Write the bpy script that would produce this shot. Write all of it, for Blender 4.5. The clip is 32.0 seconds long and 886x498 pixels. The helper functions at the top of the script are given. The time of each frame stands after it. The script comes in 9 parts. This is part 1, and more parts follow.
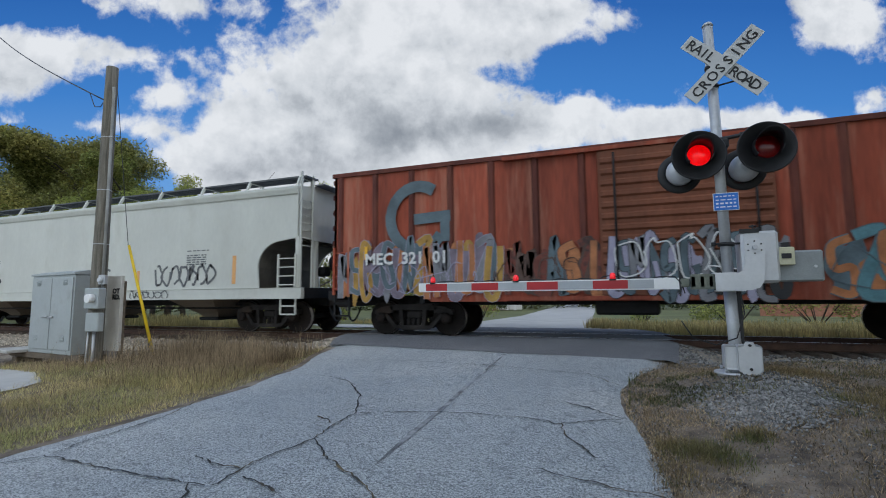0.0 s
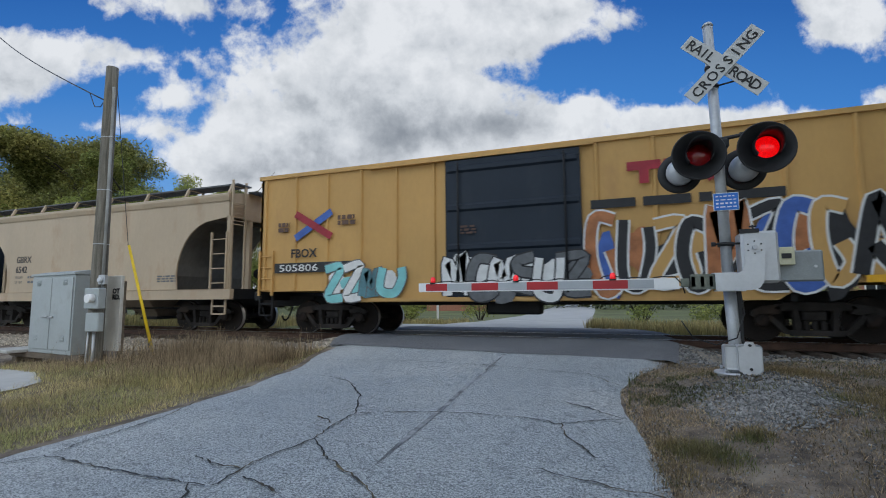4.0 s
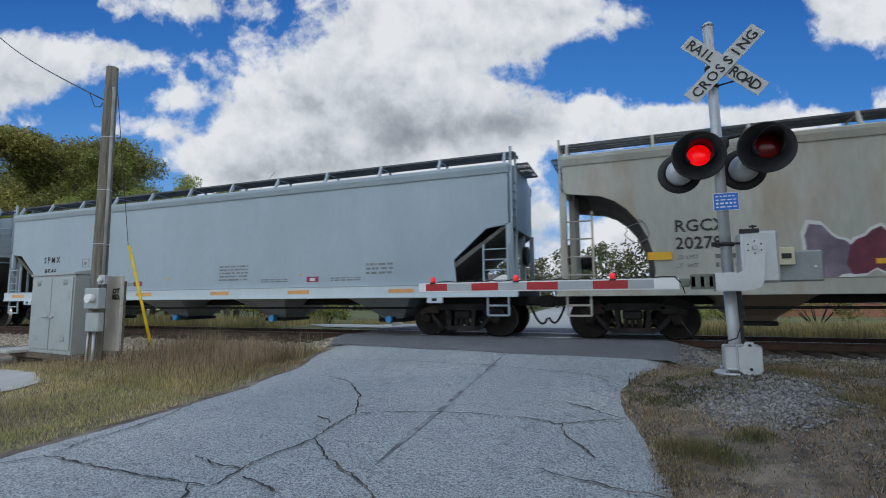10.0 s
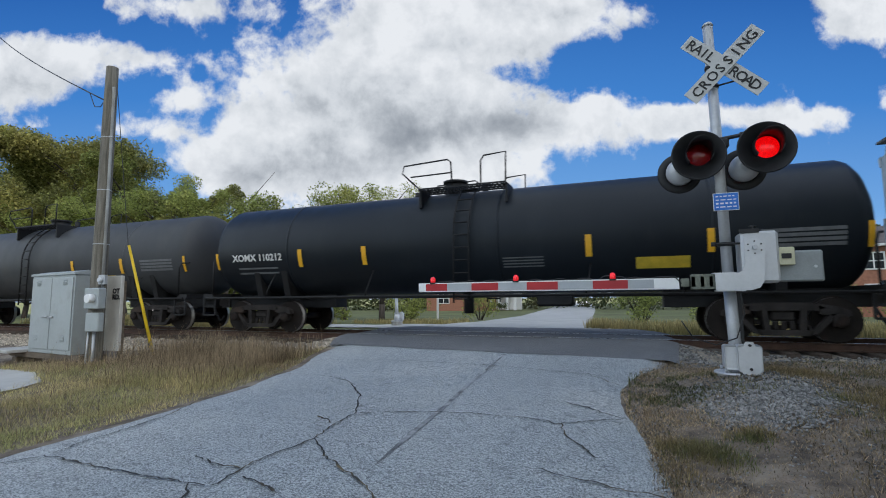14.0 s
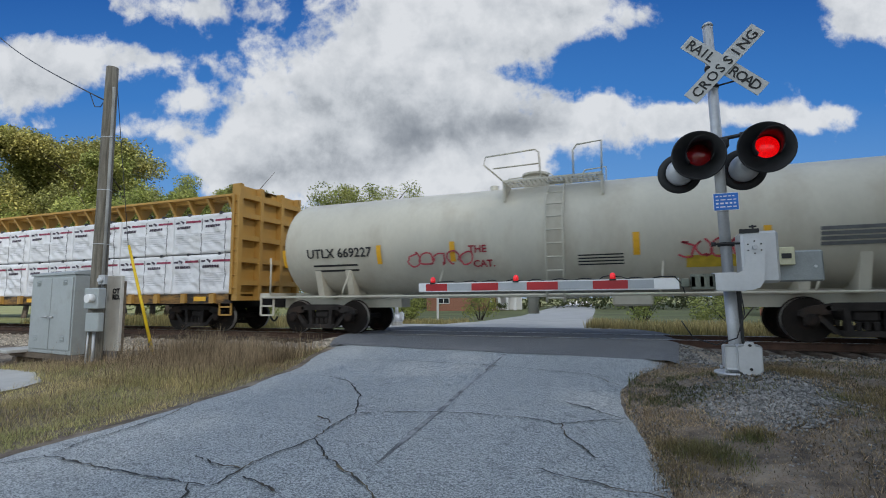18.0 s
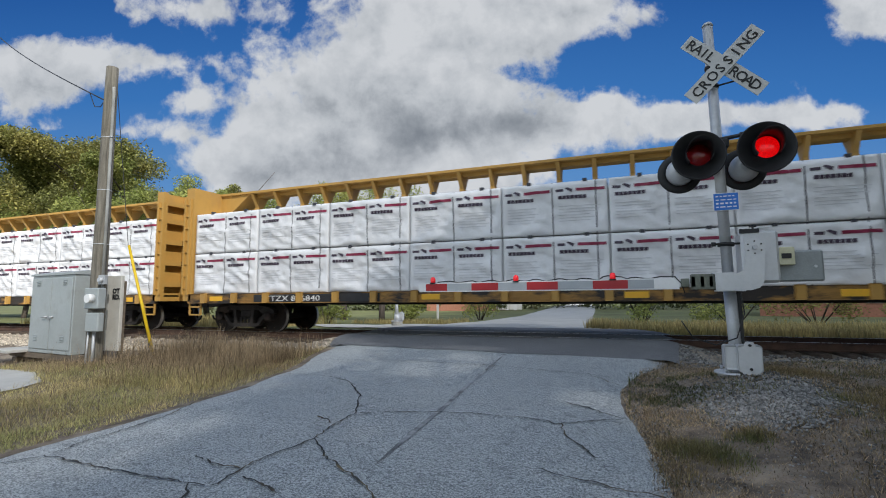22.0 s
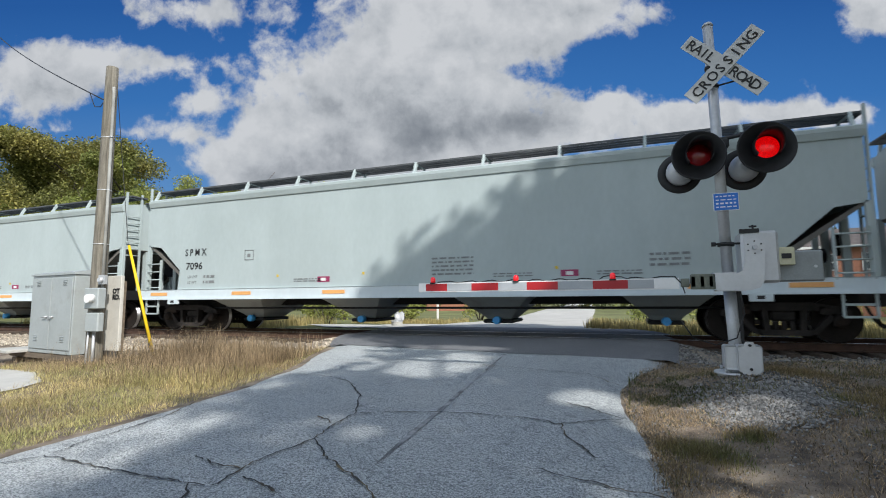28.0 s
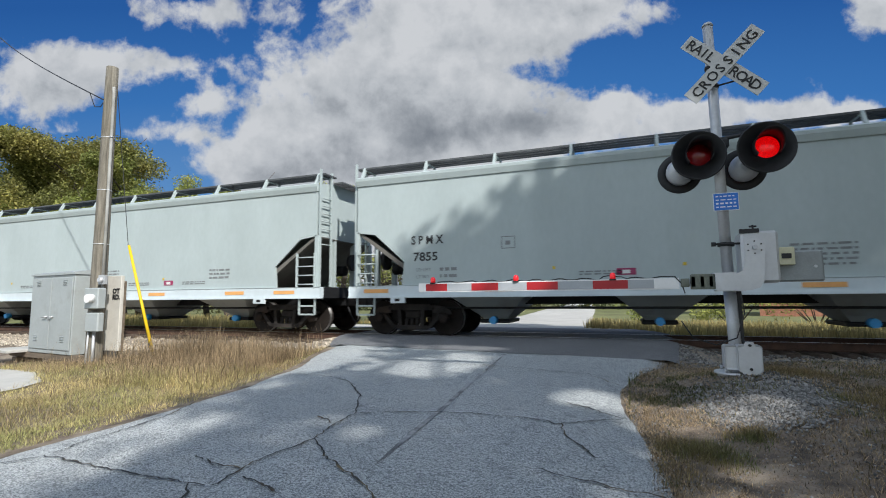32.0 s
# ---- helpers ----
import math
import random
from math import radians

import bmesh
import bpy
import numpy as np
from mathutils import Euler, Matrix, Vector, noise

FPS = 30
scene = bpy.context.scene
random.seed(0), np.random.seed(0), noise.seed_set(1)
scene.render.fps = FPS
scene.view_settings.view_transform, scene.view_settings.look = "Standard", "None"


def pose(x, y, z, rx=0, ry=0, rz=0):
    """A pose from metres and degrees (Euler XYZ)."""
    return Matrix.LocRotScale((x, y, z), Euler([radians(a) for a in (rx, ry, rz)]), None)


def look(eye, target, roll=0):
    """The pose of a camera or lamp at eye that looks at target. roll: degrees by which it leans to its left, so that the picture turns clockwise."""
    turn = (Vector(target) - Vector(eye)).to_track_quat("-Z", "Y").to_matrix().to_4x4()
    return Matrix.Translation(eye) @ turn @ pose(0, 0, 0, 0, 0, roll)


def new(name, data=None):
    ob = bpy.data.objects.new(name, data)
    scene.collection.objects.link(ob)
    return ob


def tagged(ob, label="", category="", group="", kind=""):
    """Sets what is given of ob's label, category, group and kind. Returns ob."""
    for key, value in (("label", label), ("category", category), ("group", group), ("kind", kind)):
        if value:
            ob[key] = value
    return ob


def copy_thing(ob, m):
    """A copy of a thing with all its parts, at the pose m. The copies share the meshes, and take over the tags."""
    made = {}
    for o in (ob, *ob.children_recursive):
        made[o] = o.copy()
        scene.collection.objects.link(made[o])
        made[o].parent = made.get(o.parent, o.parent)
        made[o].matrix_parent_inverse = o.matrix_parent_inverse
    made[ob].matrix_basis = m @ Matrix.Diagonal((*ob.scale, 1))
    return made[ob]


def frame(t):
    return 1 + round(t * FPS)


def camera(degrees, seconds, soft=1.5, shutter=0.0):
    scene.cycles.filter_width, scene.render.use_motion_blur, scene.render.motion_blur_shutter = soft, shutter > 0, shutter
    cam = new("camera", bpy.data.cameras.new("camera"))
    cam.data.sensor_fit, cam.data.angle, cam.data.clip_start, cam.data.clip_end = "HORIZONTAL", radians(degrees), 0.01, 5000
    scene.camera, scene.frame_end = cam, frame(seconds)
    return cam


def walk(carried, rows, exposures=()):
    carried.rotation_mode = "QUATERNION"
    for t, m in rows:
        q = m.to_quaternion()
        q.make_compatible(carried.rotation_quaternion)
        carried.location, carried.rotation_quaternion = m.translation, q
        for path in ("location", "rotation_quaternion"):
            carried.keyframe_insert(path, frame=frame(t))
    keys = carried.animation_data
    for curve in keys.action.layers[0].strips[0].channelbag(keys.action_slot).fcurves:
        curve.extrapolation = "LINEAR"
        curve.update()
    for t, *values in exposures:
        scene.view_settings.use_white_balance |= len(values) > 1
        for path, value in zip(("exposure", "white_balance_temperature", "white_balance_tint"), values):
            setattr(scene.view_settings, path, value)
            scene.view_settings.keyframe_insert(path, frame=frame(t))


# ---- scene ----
# World: x along the track (the train runs towards +x), y across it, z = 0 at the top of the rails.
SECONDS = 32.0
EYE = (0.0, -12.959, 0.954)
cam = camera(84.7, SECONDS, soft=1.0, shutter=0.08)
view = look(EYE, (-3.539, -3.662, 1.974), -0.447)
walk(cam, [(0.0, view), (SECONDS, view)],
     exposures=[(0.0, 1.14, 6450, 10), (12.0, 1.10, 6450, 10), (14.0, 1.20, 6450, 10), (17.0, 1.06, 6450, 10), (20.0, 0.90, 6450, 10), (24.0, 0.76, 6450, 10), (SECONDS, 0.76, 6450, 10)])

# ---- light ----
SUN = Vector((0.60, -0.50, 0.625)).normalized()   # towards the sun
world = bpy.data.worlds.new("sky")
scene.world = world
world.use_nodes = True
wn = world.node_tree
sky = wn.nodes.new("ShaderNodeTexSky")
sky.sky_type, sky.sun_disc = "NISHITA", False
sky.sun_elevation = math.asin(SUN.z)
sky.sun_rotation = math.atan2(SUN.x, SUN.y)
sky.air_density, sky.dust_density, sky.ozone_density = 1.0, 0.6, 1.0
# broken cloud over the whole sky: white cloud mixed over the blue
w_co, w_no = wn.nodes.new("ShaderNodeTexCoord"), wn.nodes.new("ShaderNodeTexNoise")
w_no.inputs["Scale"].default_value, w_no.inputs["Detail"].default_value = 2.2, 6.0
wn.links.new(w_co.outputs["Generated"], w_no.inputs["Vector"])
w_rm = wn.nodes.new("ShaderNodeMapRange")
w_rm.interpolation_type = "SMOOTHSTEP"
w_rm.inputs["From Min"].default_value, w_rm.inputs["From Max"].default_value = 0.38, 0.60
wn.links.new(w_no.outputs["Fac"], w_rm.inputs["Value"])
w_sc = wn.nodes.new("ShaderNodeVectorMath")
w_sc.operation = "SCALE"
w_sc.inputs["Scale"].default_value = 0.14
wn.links.new(sky.outputs[0], w_sc.inputs[0])
w_mx = wn.nodes.new("ShaderNodeMix")
w_mx.data_type = "RGBA"
w_mx.inputs[7].default_value = (0.97, 1.09, 1.22, 1)
wn.links.new(w_rm.outputs[0], w_mx.inputs[0])
wn.links.new(w_sc.outputs[0], w_mx.inputs[6])
wn.links.new(w_mx.outputs[2], wn.nodes["Background"].inputs[0])
wn.nodes["Background"].inputs["Strength"].default_value = 0.58
sun_data = bpy.data.lights.new("sun", "SUN")
sun_data.energy, sun_data.angle, sun_data.color = 3.3, radians(0.53), (1.0, 0.975, 0.925)
sun = new("sun", sun_data)
sun.matrix_world = look(SUN * 100, (0, 0, 0))

# ---- tools ----
rnd = random.Random(7)


def part(name, bm, material, parent=None, label=""):
    """Links a bmesh (or a ready mesh) as one mesh object under parent."""
    if isinstance(bm, bpy.types.Mesh):
        me = bm
    else:
        me = bpy.data.meshes.new(name)
        bm.normal_update()
        bm.to_mesh(me)
        bm.free()
    if material is not None and not me.materials:
        for m in (material if isinstance(material, (list, tuple)) else (material,)):
            me.materials.append(m)
    ob = new(name, me)
    ob.parent = parent
    if label:
        ob["label"] = label
    return ob


def empty(name, m=None):
    ob = new(name)
    ob.empty_display_size = 0.2
    if m is not None:
        ob.matrix_world = m
    return ob


def quads(bm, vs, faces, smooth=False, mi=0):
    v = [bm.verts.new(p) for p in vs]
    for f in faces:
        try:
            g = bm.faces.new([v[i] for i in f])
            g.smooth, g.material_index = smooth, mi
        except ValueError:
            pass
    return v


def box(bm, x0, x1, y0, y1, z0, z1, m=None, bev=0.0, mi=0):
    """A box, with its long edges cut where bev is given."""
    if bev <= 0:
        vs = [(x, y, z) for x in (x0, x1) for y in (y0, y1) for z in (z0, z1)]
        fs = [(0, 1, 3, 2), (4, 6, 7, 5), (0, 4, 5, 1), (2, 3, 7, 6), (0, 2, 6, 4), (1, 5, 7, 3)]
    else:
        b = min(bev, 0.45 * min(abs(x1 - x0), abs(y1 - y0), abs(z1 - z0)))
        vs, fs = [], []
        lim = ((x0, x1), (y0, y1), (z0, z1))
        idx = {}
        for sx in (0, 1):
            for sy in (0, 1):
                for sz in (0, 1):
                    s = (sx, sy, sz)
                    for a in range(3):
                        p = [lim[k][s[k]] + (b if s[k] == 0 else -b) * (k != a) for k in range(3)]
                        idx[(s, a)] = len(vs)
                        vs.append(tuple(p))
        for a in range(3):
            o = [k for k in range(3) if k != a]
            for e in (0, 1):
                ring = []
                for c in ((0, 0), (1, 0), (1, 1), (0, 1)):
                    s = [0, 0, 0]
                    s[a], s[o[0]], s[o[1]] = e, c[0], c[1]
                    ring.append(idx[(tuple(s), a)])
                flip = (a == 1) ^ (e == 0)
                fs.append(tuple(reversed(ring)) if flip else tuple(ring))
        for a in range(3):
            o = [k for k in range(3) if k != a]
            for c in ((0, 0), (1, 0), (1, 1), (0, 1)):
                s0, s1 = [0, 0, 0], [0, 0, 0]
                s0[o[0]], s0[o[1]], s1[o[0]], s1[o[1]] = c[0], c[1], c[0], c[1]
                s0[a], s1[a] = 0, 1
                s0, s1 = tuple(s0), tuple(s1)
                fs.append((idx[(s0, o[0])], idx[(s1, o[0])], idx[(s1, o[1])], idx[(s0, o[1])]))
        for sx in (0, 1):
            for sy in (0, 1):
                for sz in (0, 1):
                    s = (sx, sy, sz)
                    fs.append((idx[(s, 0)], idx[(s, 1)], idx[(s, 2)]))
    v = quads(bm, [tuple(m @ Vector(p)) for p in vs] if m is not None else vs, fs, mi=mi)
    if bev > 0:
        bmesh.ops.recalc_face_normals(bm, faces=list({f for q in v for f in q.link_faces}))
    return v


def cyl(bm, p0, p1, r0, r1=None, n=12, smooth=True, caps=True, mi=0):
    """A round bar from p0 to p1."""
    p0, p1 = Vector(p0), Vector(p1)
    r1 = r0 if r1 is None else r1
    d = (p1 - p0).normalized()
    a = d.orthogonal().normalized()
    b = d.cross(a)
    rings = []
    for p, r in ((p0, r0), (p1, r1)):
        rings.append([bm.verts.new(p + (a * math.cos(2 * math.pi * i / n) + b * math.sin(2 * math.pi * i / n)) * r) for i in range(n)])
    for i in range(n):
        f = bm.faces.new((rings[0][i], rings[0][(i + 1) % n], rings[1][(i + 1) % n], rings[1][i]))
        f.smooth, f.material_index = smooth, mi
    if caps:
        f0, f1 = bm.faces.new(list(reversed(rings[0]))), bm.faces.new(rings[1])
        f0.material_index = f1.material_index = mi


def tube(bm, pts, r, n=8):
    """A bent round bar through pts, in one piece."""
    pts = [Vector(p) for p in pts]
    side = (pts[1] - pts[0]).orthogonal().normalized()
    rings = []
    for i, p in enumerate(pts):
        d = (pts[min(i + 1, len(pts) - 1)] - pts[max(i - 1, 0)]).normalized()
        side = (side - d * side.dot(d)).normalized()
        up = d.cross(side)
        rings.append([bm.verts.new(p + (side * math.cos(2 * math.pi * k / n) + up * math.sin(2 * math.pi * k / n)) * r) for k in range(n)])
    for a, b in zip(rings[:-1], rings[1:]):
        for k in range(n):
            f = bm.faces.new((a[k], a[(k + 1) % n], b[(k + 1) % n], b[k]))
            f.smooth = True
    bm.faces.new(list(reversed(rings[0]))), bm.faces.new(rings[-1])


def lathe(bm, profile, n=24, m=None, smooth=True, mi=0):
    """Turns a profile of (radius, height) round the z axis."""
    rings = []
    for r, z in profile:
        ring = []
        for i in range(n):
            p = Vector((r * math.cos(2 * math.pi * i / n), r * math.sin(2 * math.pi * i / n), z))
            ring.append(bm.verts.new(m @ p if m is not None else p))
        rings.append(ring)
    for a, b in zip(rings[:-1], rings[1:]):
        for i in range(n):
            f = bm.faces.new((a[i], a[(i + 1) % n], b[(i + 1) % n], b[i]))
            f.smooth, f.material_index = smooth, mi
    f0, f1 = bm.faces.new(list(reversed(rings[0]))), bm.faces.new(rings[-1])
    f0.material_index = f1.material_index = mi


def prism(bm, pts, a, b, axis="y", m=None, smooth=False, mi=0):
    """A flat outline, given in the two other axes, pushed from a to b along axis."""
    def at(p, t):
        q = {"x": (t, p[0], p[1]), "y": (p[0], t, p[1]), "z": (p[0], p[1], t)}[axis]
        return m @ Vector(q) if m is not None else Vector(q)
    u, v = [bm.verts.new(at(p, a)) for p in pts], [bm.verts.new(at(p, b)) for p in pts]
    n = len(pts)
    fs = [bm.faces.new(u), bm.faces.new(list(reversed(v)))]
    for i in range(n):
        f = bm.faces.new((u[(i + 1) % n], u[i], v[i], v[(i + 1) % n]))
        f.smooth = smooth
        fs.append(f)
    for f in fs:
        f.material_index = mi
    bmesh.ops.recalc_face_normals(bm, faces=fs)


def plate(bm, outer, thick_dir):
    """A flat outline of 3D points, given thickness by a vector."""
    t = Vector(thick_dir)
    u, v = [bm.verts.new(p) for p in outer], [bm.verts.new(Vector(p) + t) for p in outer]
    n = len(outer)
    fs = [bm.faces.new(u), bm.faces.new(list(reversed(v)))]
    for i in range(n):
        fs.append(bm.faces.new((u[(i + 1) % n], u[i], v[i], v[(i + 1) % n])))
    bmesh.ops.recalc_face_normals(bm, faces=fs)


def words(name, text, size, material, parent, m, label="", bold=0.0, sx=1.0):
    """Lettering as a mesh with a little thickness, its left foot at m."""
    cu = bpy.data.curves.new(name, "FONT")
    cu.body, cu.size, cu.extrude, cu.offset = text, size, 0.003, bold
    cu.resolution_u = 2
    tmp = bpy.data.objects.new("tmp", cu)
    me = bpy.data.meshes.new_from_object(tmp)
    bpy.data.objects.remove(tmp)
    bpy.data.curves.remove(cu)
    runs = []
    spans = [[me.vertices[i].co.x for i in p.vertices] for p in me.polygons]
    for lo, hi in sorted((min(q), max(q)) for q in spans):
        if runs and lo - runs[-1][1] < 0.30 * size:
            runs[-1][1] = max(hi, runs[-1][1])
        else:
            runs.append([lo, hi])
    last = None
    for lo, hi in runs:
        if len(runs) == 1:
            one = me
        else:
            bm = bmesh.new()
            bm.from_mesh(me)
            bmesh.ops.delete(bm, geom=[v for v in bm.verts if not lo - 1e-4 <= v.co.x <= hi + 1e-4], context="VERTS")
            one = bpy.data.meshes.new(name)
            bm.to_mesh(one), bm.free()
        one.transform(m @ Matrix.Diagonal((sx, 1, 1, 1)))
        one.name = name
        last = part(name, one, material, parent, label)
    return last


def material(name, color, rough=0.6, metal=0.0, vary=0.15, scale=2.0, bump=0.0, bscale=30.0, tint=None, tint_scale=1.2,
             tint_at=(0.55, 0.75), tint_rough=None, stretch=None, piece=0.0, emit=0.0, coat=0.0, gloss=0.5):
    """A node material: base colour with fine grain and large blotches, a second colour in patches, and relief."""
    m = bpy.data.materials.new(name)
    m.use_nodes = True
    nt = m.node_tree
    N, L = nt.nodes, nt.links
    bs = N["Principled BSDF"]
    bs.inputs["Roughness"].default_value, bs.inputs["Metallic"].default_value = rough, metal
    bs.inputs["Specular IOR Level"].default_value = gloss
    if coat:
        bs.inputs["Coat Weight"].default_value = coat
    tc = N.new("ShaderNodeTexCoord")
    src = tc.outputs["Object"]
    if stretch:
        mp = N.new("ShaderNodeMapping")
        mp.inputs["Scale"].default_value = stretch
        L.new(src, mp.inputs[0])
        src = mp.outputs[0]

    def noise_at(s, detail=5.0, rgh=0.55):
        n = N.new("ShaderNodeTexNoise")
        n.inputs["Scale"].default_value, n.inputs["Detail"].default_value = s, detail
        n.inputs["Roughness"].default_value = rgh
        L.new(src, n.inputs["Vector"])
        return n.outputs["Fac"]

    def ramp(fac, a, b, ca, cb):
        r = N.new("ShaderNodeValToRGB")
        r.color_ramp.elements[0].position, r.color_ramp.elements[1].position = a, b
        r.color_ramp.elements[0].color, r.color_ramp.elements[1].color = (*ca, 1), (*cb, 1)
        L.new(fac, r.inputs[0])
        return r.outputs[0]

    def mix(fac, a, b, kind="MIX"):
        x = N.new("ShaderNodeMix")
        x.data_type, x.blend_type = "RGBA", kind
        for sock, val in ((x.inputs[0], fac), (x.inputs[6], a), (x.inputs[7], b)):
            if isinstance(val, (int, float)):
                sock.default_value = val
            elif isinstance(val, tuple):
                sock.default_value = (*val, 1)
            else:
                L.new(val, sock)
        return x.outputs[2]

    lo, hi = tuple(c * (1 - vary) for c in color), tuple(min(1, c * (1 + vary)) for c in color)
    col = ramp(noise_at(scale), 0.3, 0.7, lo, hi)
    fine = ramp(noise_at(scale * 14, 3.0), 0.3, 0.7, (1 - vary * 0.5,) * 3, (1 + vary * 0.3,) * 3)
    col = mix(1.0, col, fine, "MULTIPLY")
    if tint is not None:
        fac = ramp(noise_at(tint_scale, 8.0, 0.65), tint_at[0], tint_at[1], (0, 0, 0), (1, 1, 1))
        col = mix(fac, col, tint)
    if piece:
        oi = N.new("ShaderNodeObjectInfo")
        ge = N.new("ShaderNodeNewGeometry")
        ad = N.new("ShaderNodeMath")
        ad.operation = "ADD"
        L.new(oi.outputs["Random"], ad.inputs[0])
        L.new(ge.outputs["Random Per Island"], ad.inputs[1])
        fr = N.new("ShaderNodeMath")
        fr.operation = "FRACT"
        L.new(ad.outputs[0], fr.inputs[0])
        col = mix(1.0, col, ramp(fr.outputs[0], 0.0, 1.0, (1 - piece,) * 3, (1 + piece,) * 3), "MULTIPLY")
    L.new(col, bs.inputs["Base Color"])
    rr = N.new("ShaderNodeMapRange")
    rr.inputs["To Min"].default_value, rr.inputs["To Max"].default_value = max(0.02, rough - 0.12), min(1, rough + 0.12)
    L.new(noise_at(scale * 3), rr.inputs["Value"])
    L.new(rr.outputs[0], bs.inputs["Roughness"])
    if bump:
        b = N.new("ShaderNodeBump")
        b.inputs["Strength"].default_value, b.inputs["Distance"].default_value = min(1, bump), 0.02
        L.new(noise_at(bscale, 4.0), b.inputs["Height"])
        L.new(b.outputs[0], bs.inputs["Normal"])
    if emit:
        bs.inputs["Emission Color"].default_value = (*color, 1)
        bs.inputs["Emission Strength"].default_value = emit
    return m

def leafy(m, share=0.45):
    """Thin leaves and blades: part of the light goes through them."""
    N, L = m.node_tree.nodes, m.node_tree.links
    bs, out = N["Principled BSDF"], N["Material Output"]
    tl, mx = N.new("ShaderNodeBsdfTranslucent"), N.new("ShaderNodeMixShader")
    L.new(bs.inputs["Base Color"].links[0].from_socket, tl.inputs["Color"])
    mx.inputs[0].default_value = share
    L.new(bs.outputs[0], mx.inputs[1]), L.new(tl.outputs[0], mx.inputs[2]), L.new(mx.outputs[0], out.inputs["Surface"])
    return m


# ---- materials ----
def aggregate(name, dark, light, patch, rough=0.9):
    """Worn asphalt: pale stones in a darker binder, with wide lighter and darker patches."""
    m = material(name, light, rough, vary=0.10, scale=0.5, bump=1.0, bscale=70.0, tint=patch, tint_scale=0.45, tint_at=(0.45, 0.75))
    nt = m.node_tree
    N, L = nt.nodes, nt.links
    bs = N["Principled BSDF"]
    src = bs.inputs["Base Color"].links[0].from_socket
    tc = N.new("ShaderNodeTexCoord")
    fac = None
    for sc, lo, hi in ((94.0, 0.39, 0.545), (46.0, 0.34, 0.515), (5.0, 0.10, 0.42)):
        v = N.new("ShaderNodeTexNoise")
        v.inputs["Scale"].default_value, v.inputs["Detail"].default_value, v.inputs["Roughness"].default_value = sc, 3.0, 0.7
        L.new(tc.outputs["Object"], v.inputs["Vector"])
        r = N.new("ShaderNodeMapRange")
        r.inputs["From Min"].default_value, r.inputs["From Max"].default_value = lo, hi
        L.new(v.outputs["Fac"], r.inputs["Value"])
        if fac is None:
            fac = r.outputs[0]
        else:
            q = N.new("ShaderNodeMath")
            q.operation = "MULTIPLY"
            L.new(fac, q.inputs[0]), L.new(r.outputs[0], q.inputs[1])
            fac = q.outputs[0]
    x = N.new("ShaderNodeMix")
    x.data_type = "RGBA"
    L.new(fac, x.inputs[0]), L.new(src, x.inputs[7])
    x.inputs[6].default_value = (*dark, 1)
    L.new(x.outputs[2], bs.inputs["Base Color"])
    return m


ASPHALT = aggregate("old_asphalt", (0.115, 0.125, 0.13), (0.56, 0.595, 0.60), (0.66, 0.68, 0.66))
ASPHALT_NEW = aggregate("patch_asphalt", (0.08, 0.083, 0.09), (0.20, 0.205, 0.215), (0.25, 0.255, 0.26))
CRACK = material("crack_fill", (0.035, 0.034, 0.032), 0.95, vary=0.4, scale=6.0, tint=(0.13, 0.10, 0.055), tint_scale=1.4, tint_at=(0.52, 0.6))
CONCRETE = material("pale_concrete", (0.42, 0.41, 0.38), 0.85, vary=0.15, scale=0.8, bump=0.4, bscale=40)
EARTH = material("earth", (0.165, 0.128, 0.095), 0.95, vary=0.6, scale=4.5, bump=1.0, bscale=60, tint=(0.29, 0.24, 0.18), tint_scale=2.6, tint_at=(0.48, 0.66))
MEADOW = material("far_grass", (0.13, 0.14, 0.05), 0.95, vary=0.3, scale=0.25, bump=0.6, bscale=12, tint=(0.22, 0.19, 0.09), tint_scale=0.12)
BALLAST = material("ballast_bed", (0.29, 0.25, 0.20), 0.95, vary=0.35, scale=9.0, bump=1.0, bscale=22)
STONE = material("ballast_stone", (0.42, 0.365, 0.29), 0.9, vary=0.25, scale=12.0, piece=0.6)
GRAVEL = material("grey_gravel", (0.185, 0.18, 0.17), 0.9, vary=0.25, scale=12.0, piece=0.6)
RUST = material("rail_rust", (0.070, 0.036, 0.023), 0.85, vary=0.3, scale=5.0, bump=0.3, bscale=50)
RAILHEAD = material("polished_rail", (0.55, 0.55, 0.56), 0.28, 1.0, vary=0.08, scale=8.0)
TIE = material("weathered_tie", (0.075, 0.055, 0.042), 0.95, vary=0.4, scale=4.0, bump=0.6, bscale=30, stretch=(4, 0.6, 4), piece=0.25)
TRUCK = material("truck_iron", (0.032, 0.028, 0.026), 0.85, gloss=0.25, vary=0.4, scale=3.0, bump=0.3, bscale=25, tint=(0.058, 0.038, 0.027), tint_scale=1.6)
WHEEL = material("wheel_steel", (0.018, 0.014, 0.012), 0.75, 0.0, gloss=0.2, vary=0.3, scale=4.0, tint=(0.042, 0.022, 0.015), tint_scale=2.0)
TREAD = material("bright_tread", (0.45, 0.44, 0.43), 0.35, 1.0, vary=0.1, scale=6.0)
BLACK = material("black_iron", (0.014, 0.014, 0.015), 0.6, gloss=0.3, vary=0.3, scale=2.5, bump=0.1, bscale=30)
GRATE = material("roofwalk_steel", (0.10, 0.105, 0.11), 0.6, 0.4, vary=0.25, scale=3.0)
GALV = material("galvanised_steel", (0.50, 0.51, 0.52), 0.45, 0.35, vary=0.12, scale=3.0, bump=0.05, bscale=60, tint=(0.38, 0.39, 0.40), tint_scale=4.0)
ALU = material("silver_paint", (0.56, 0.57, 0.58), 0.42, 0.25, vary=0.08, scale=2.0, bump=0.06, bscale=40)
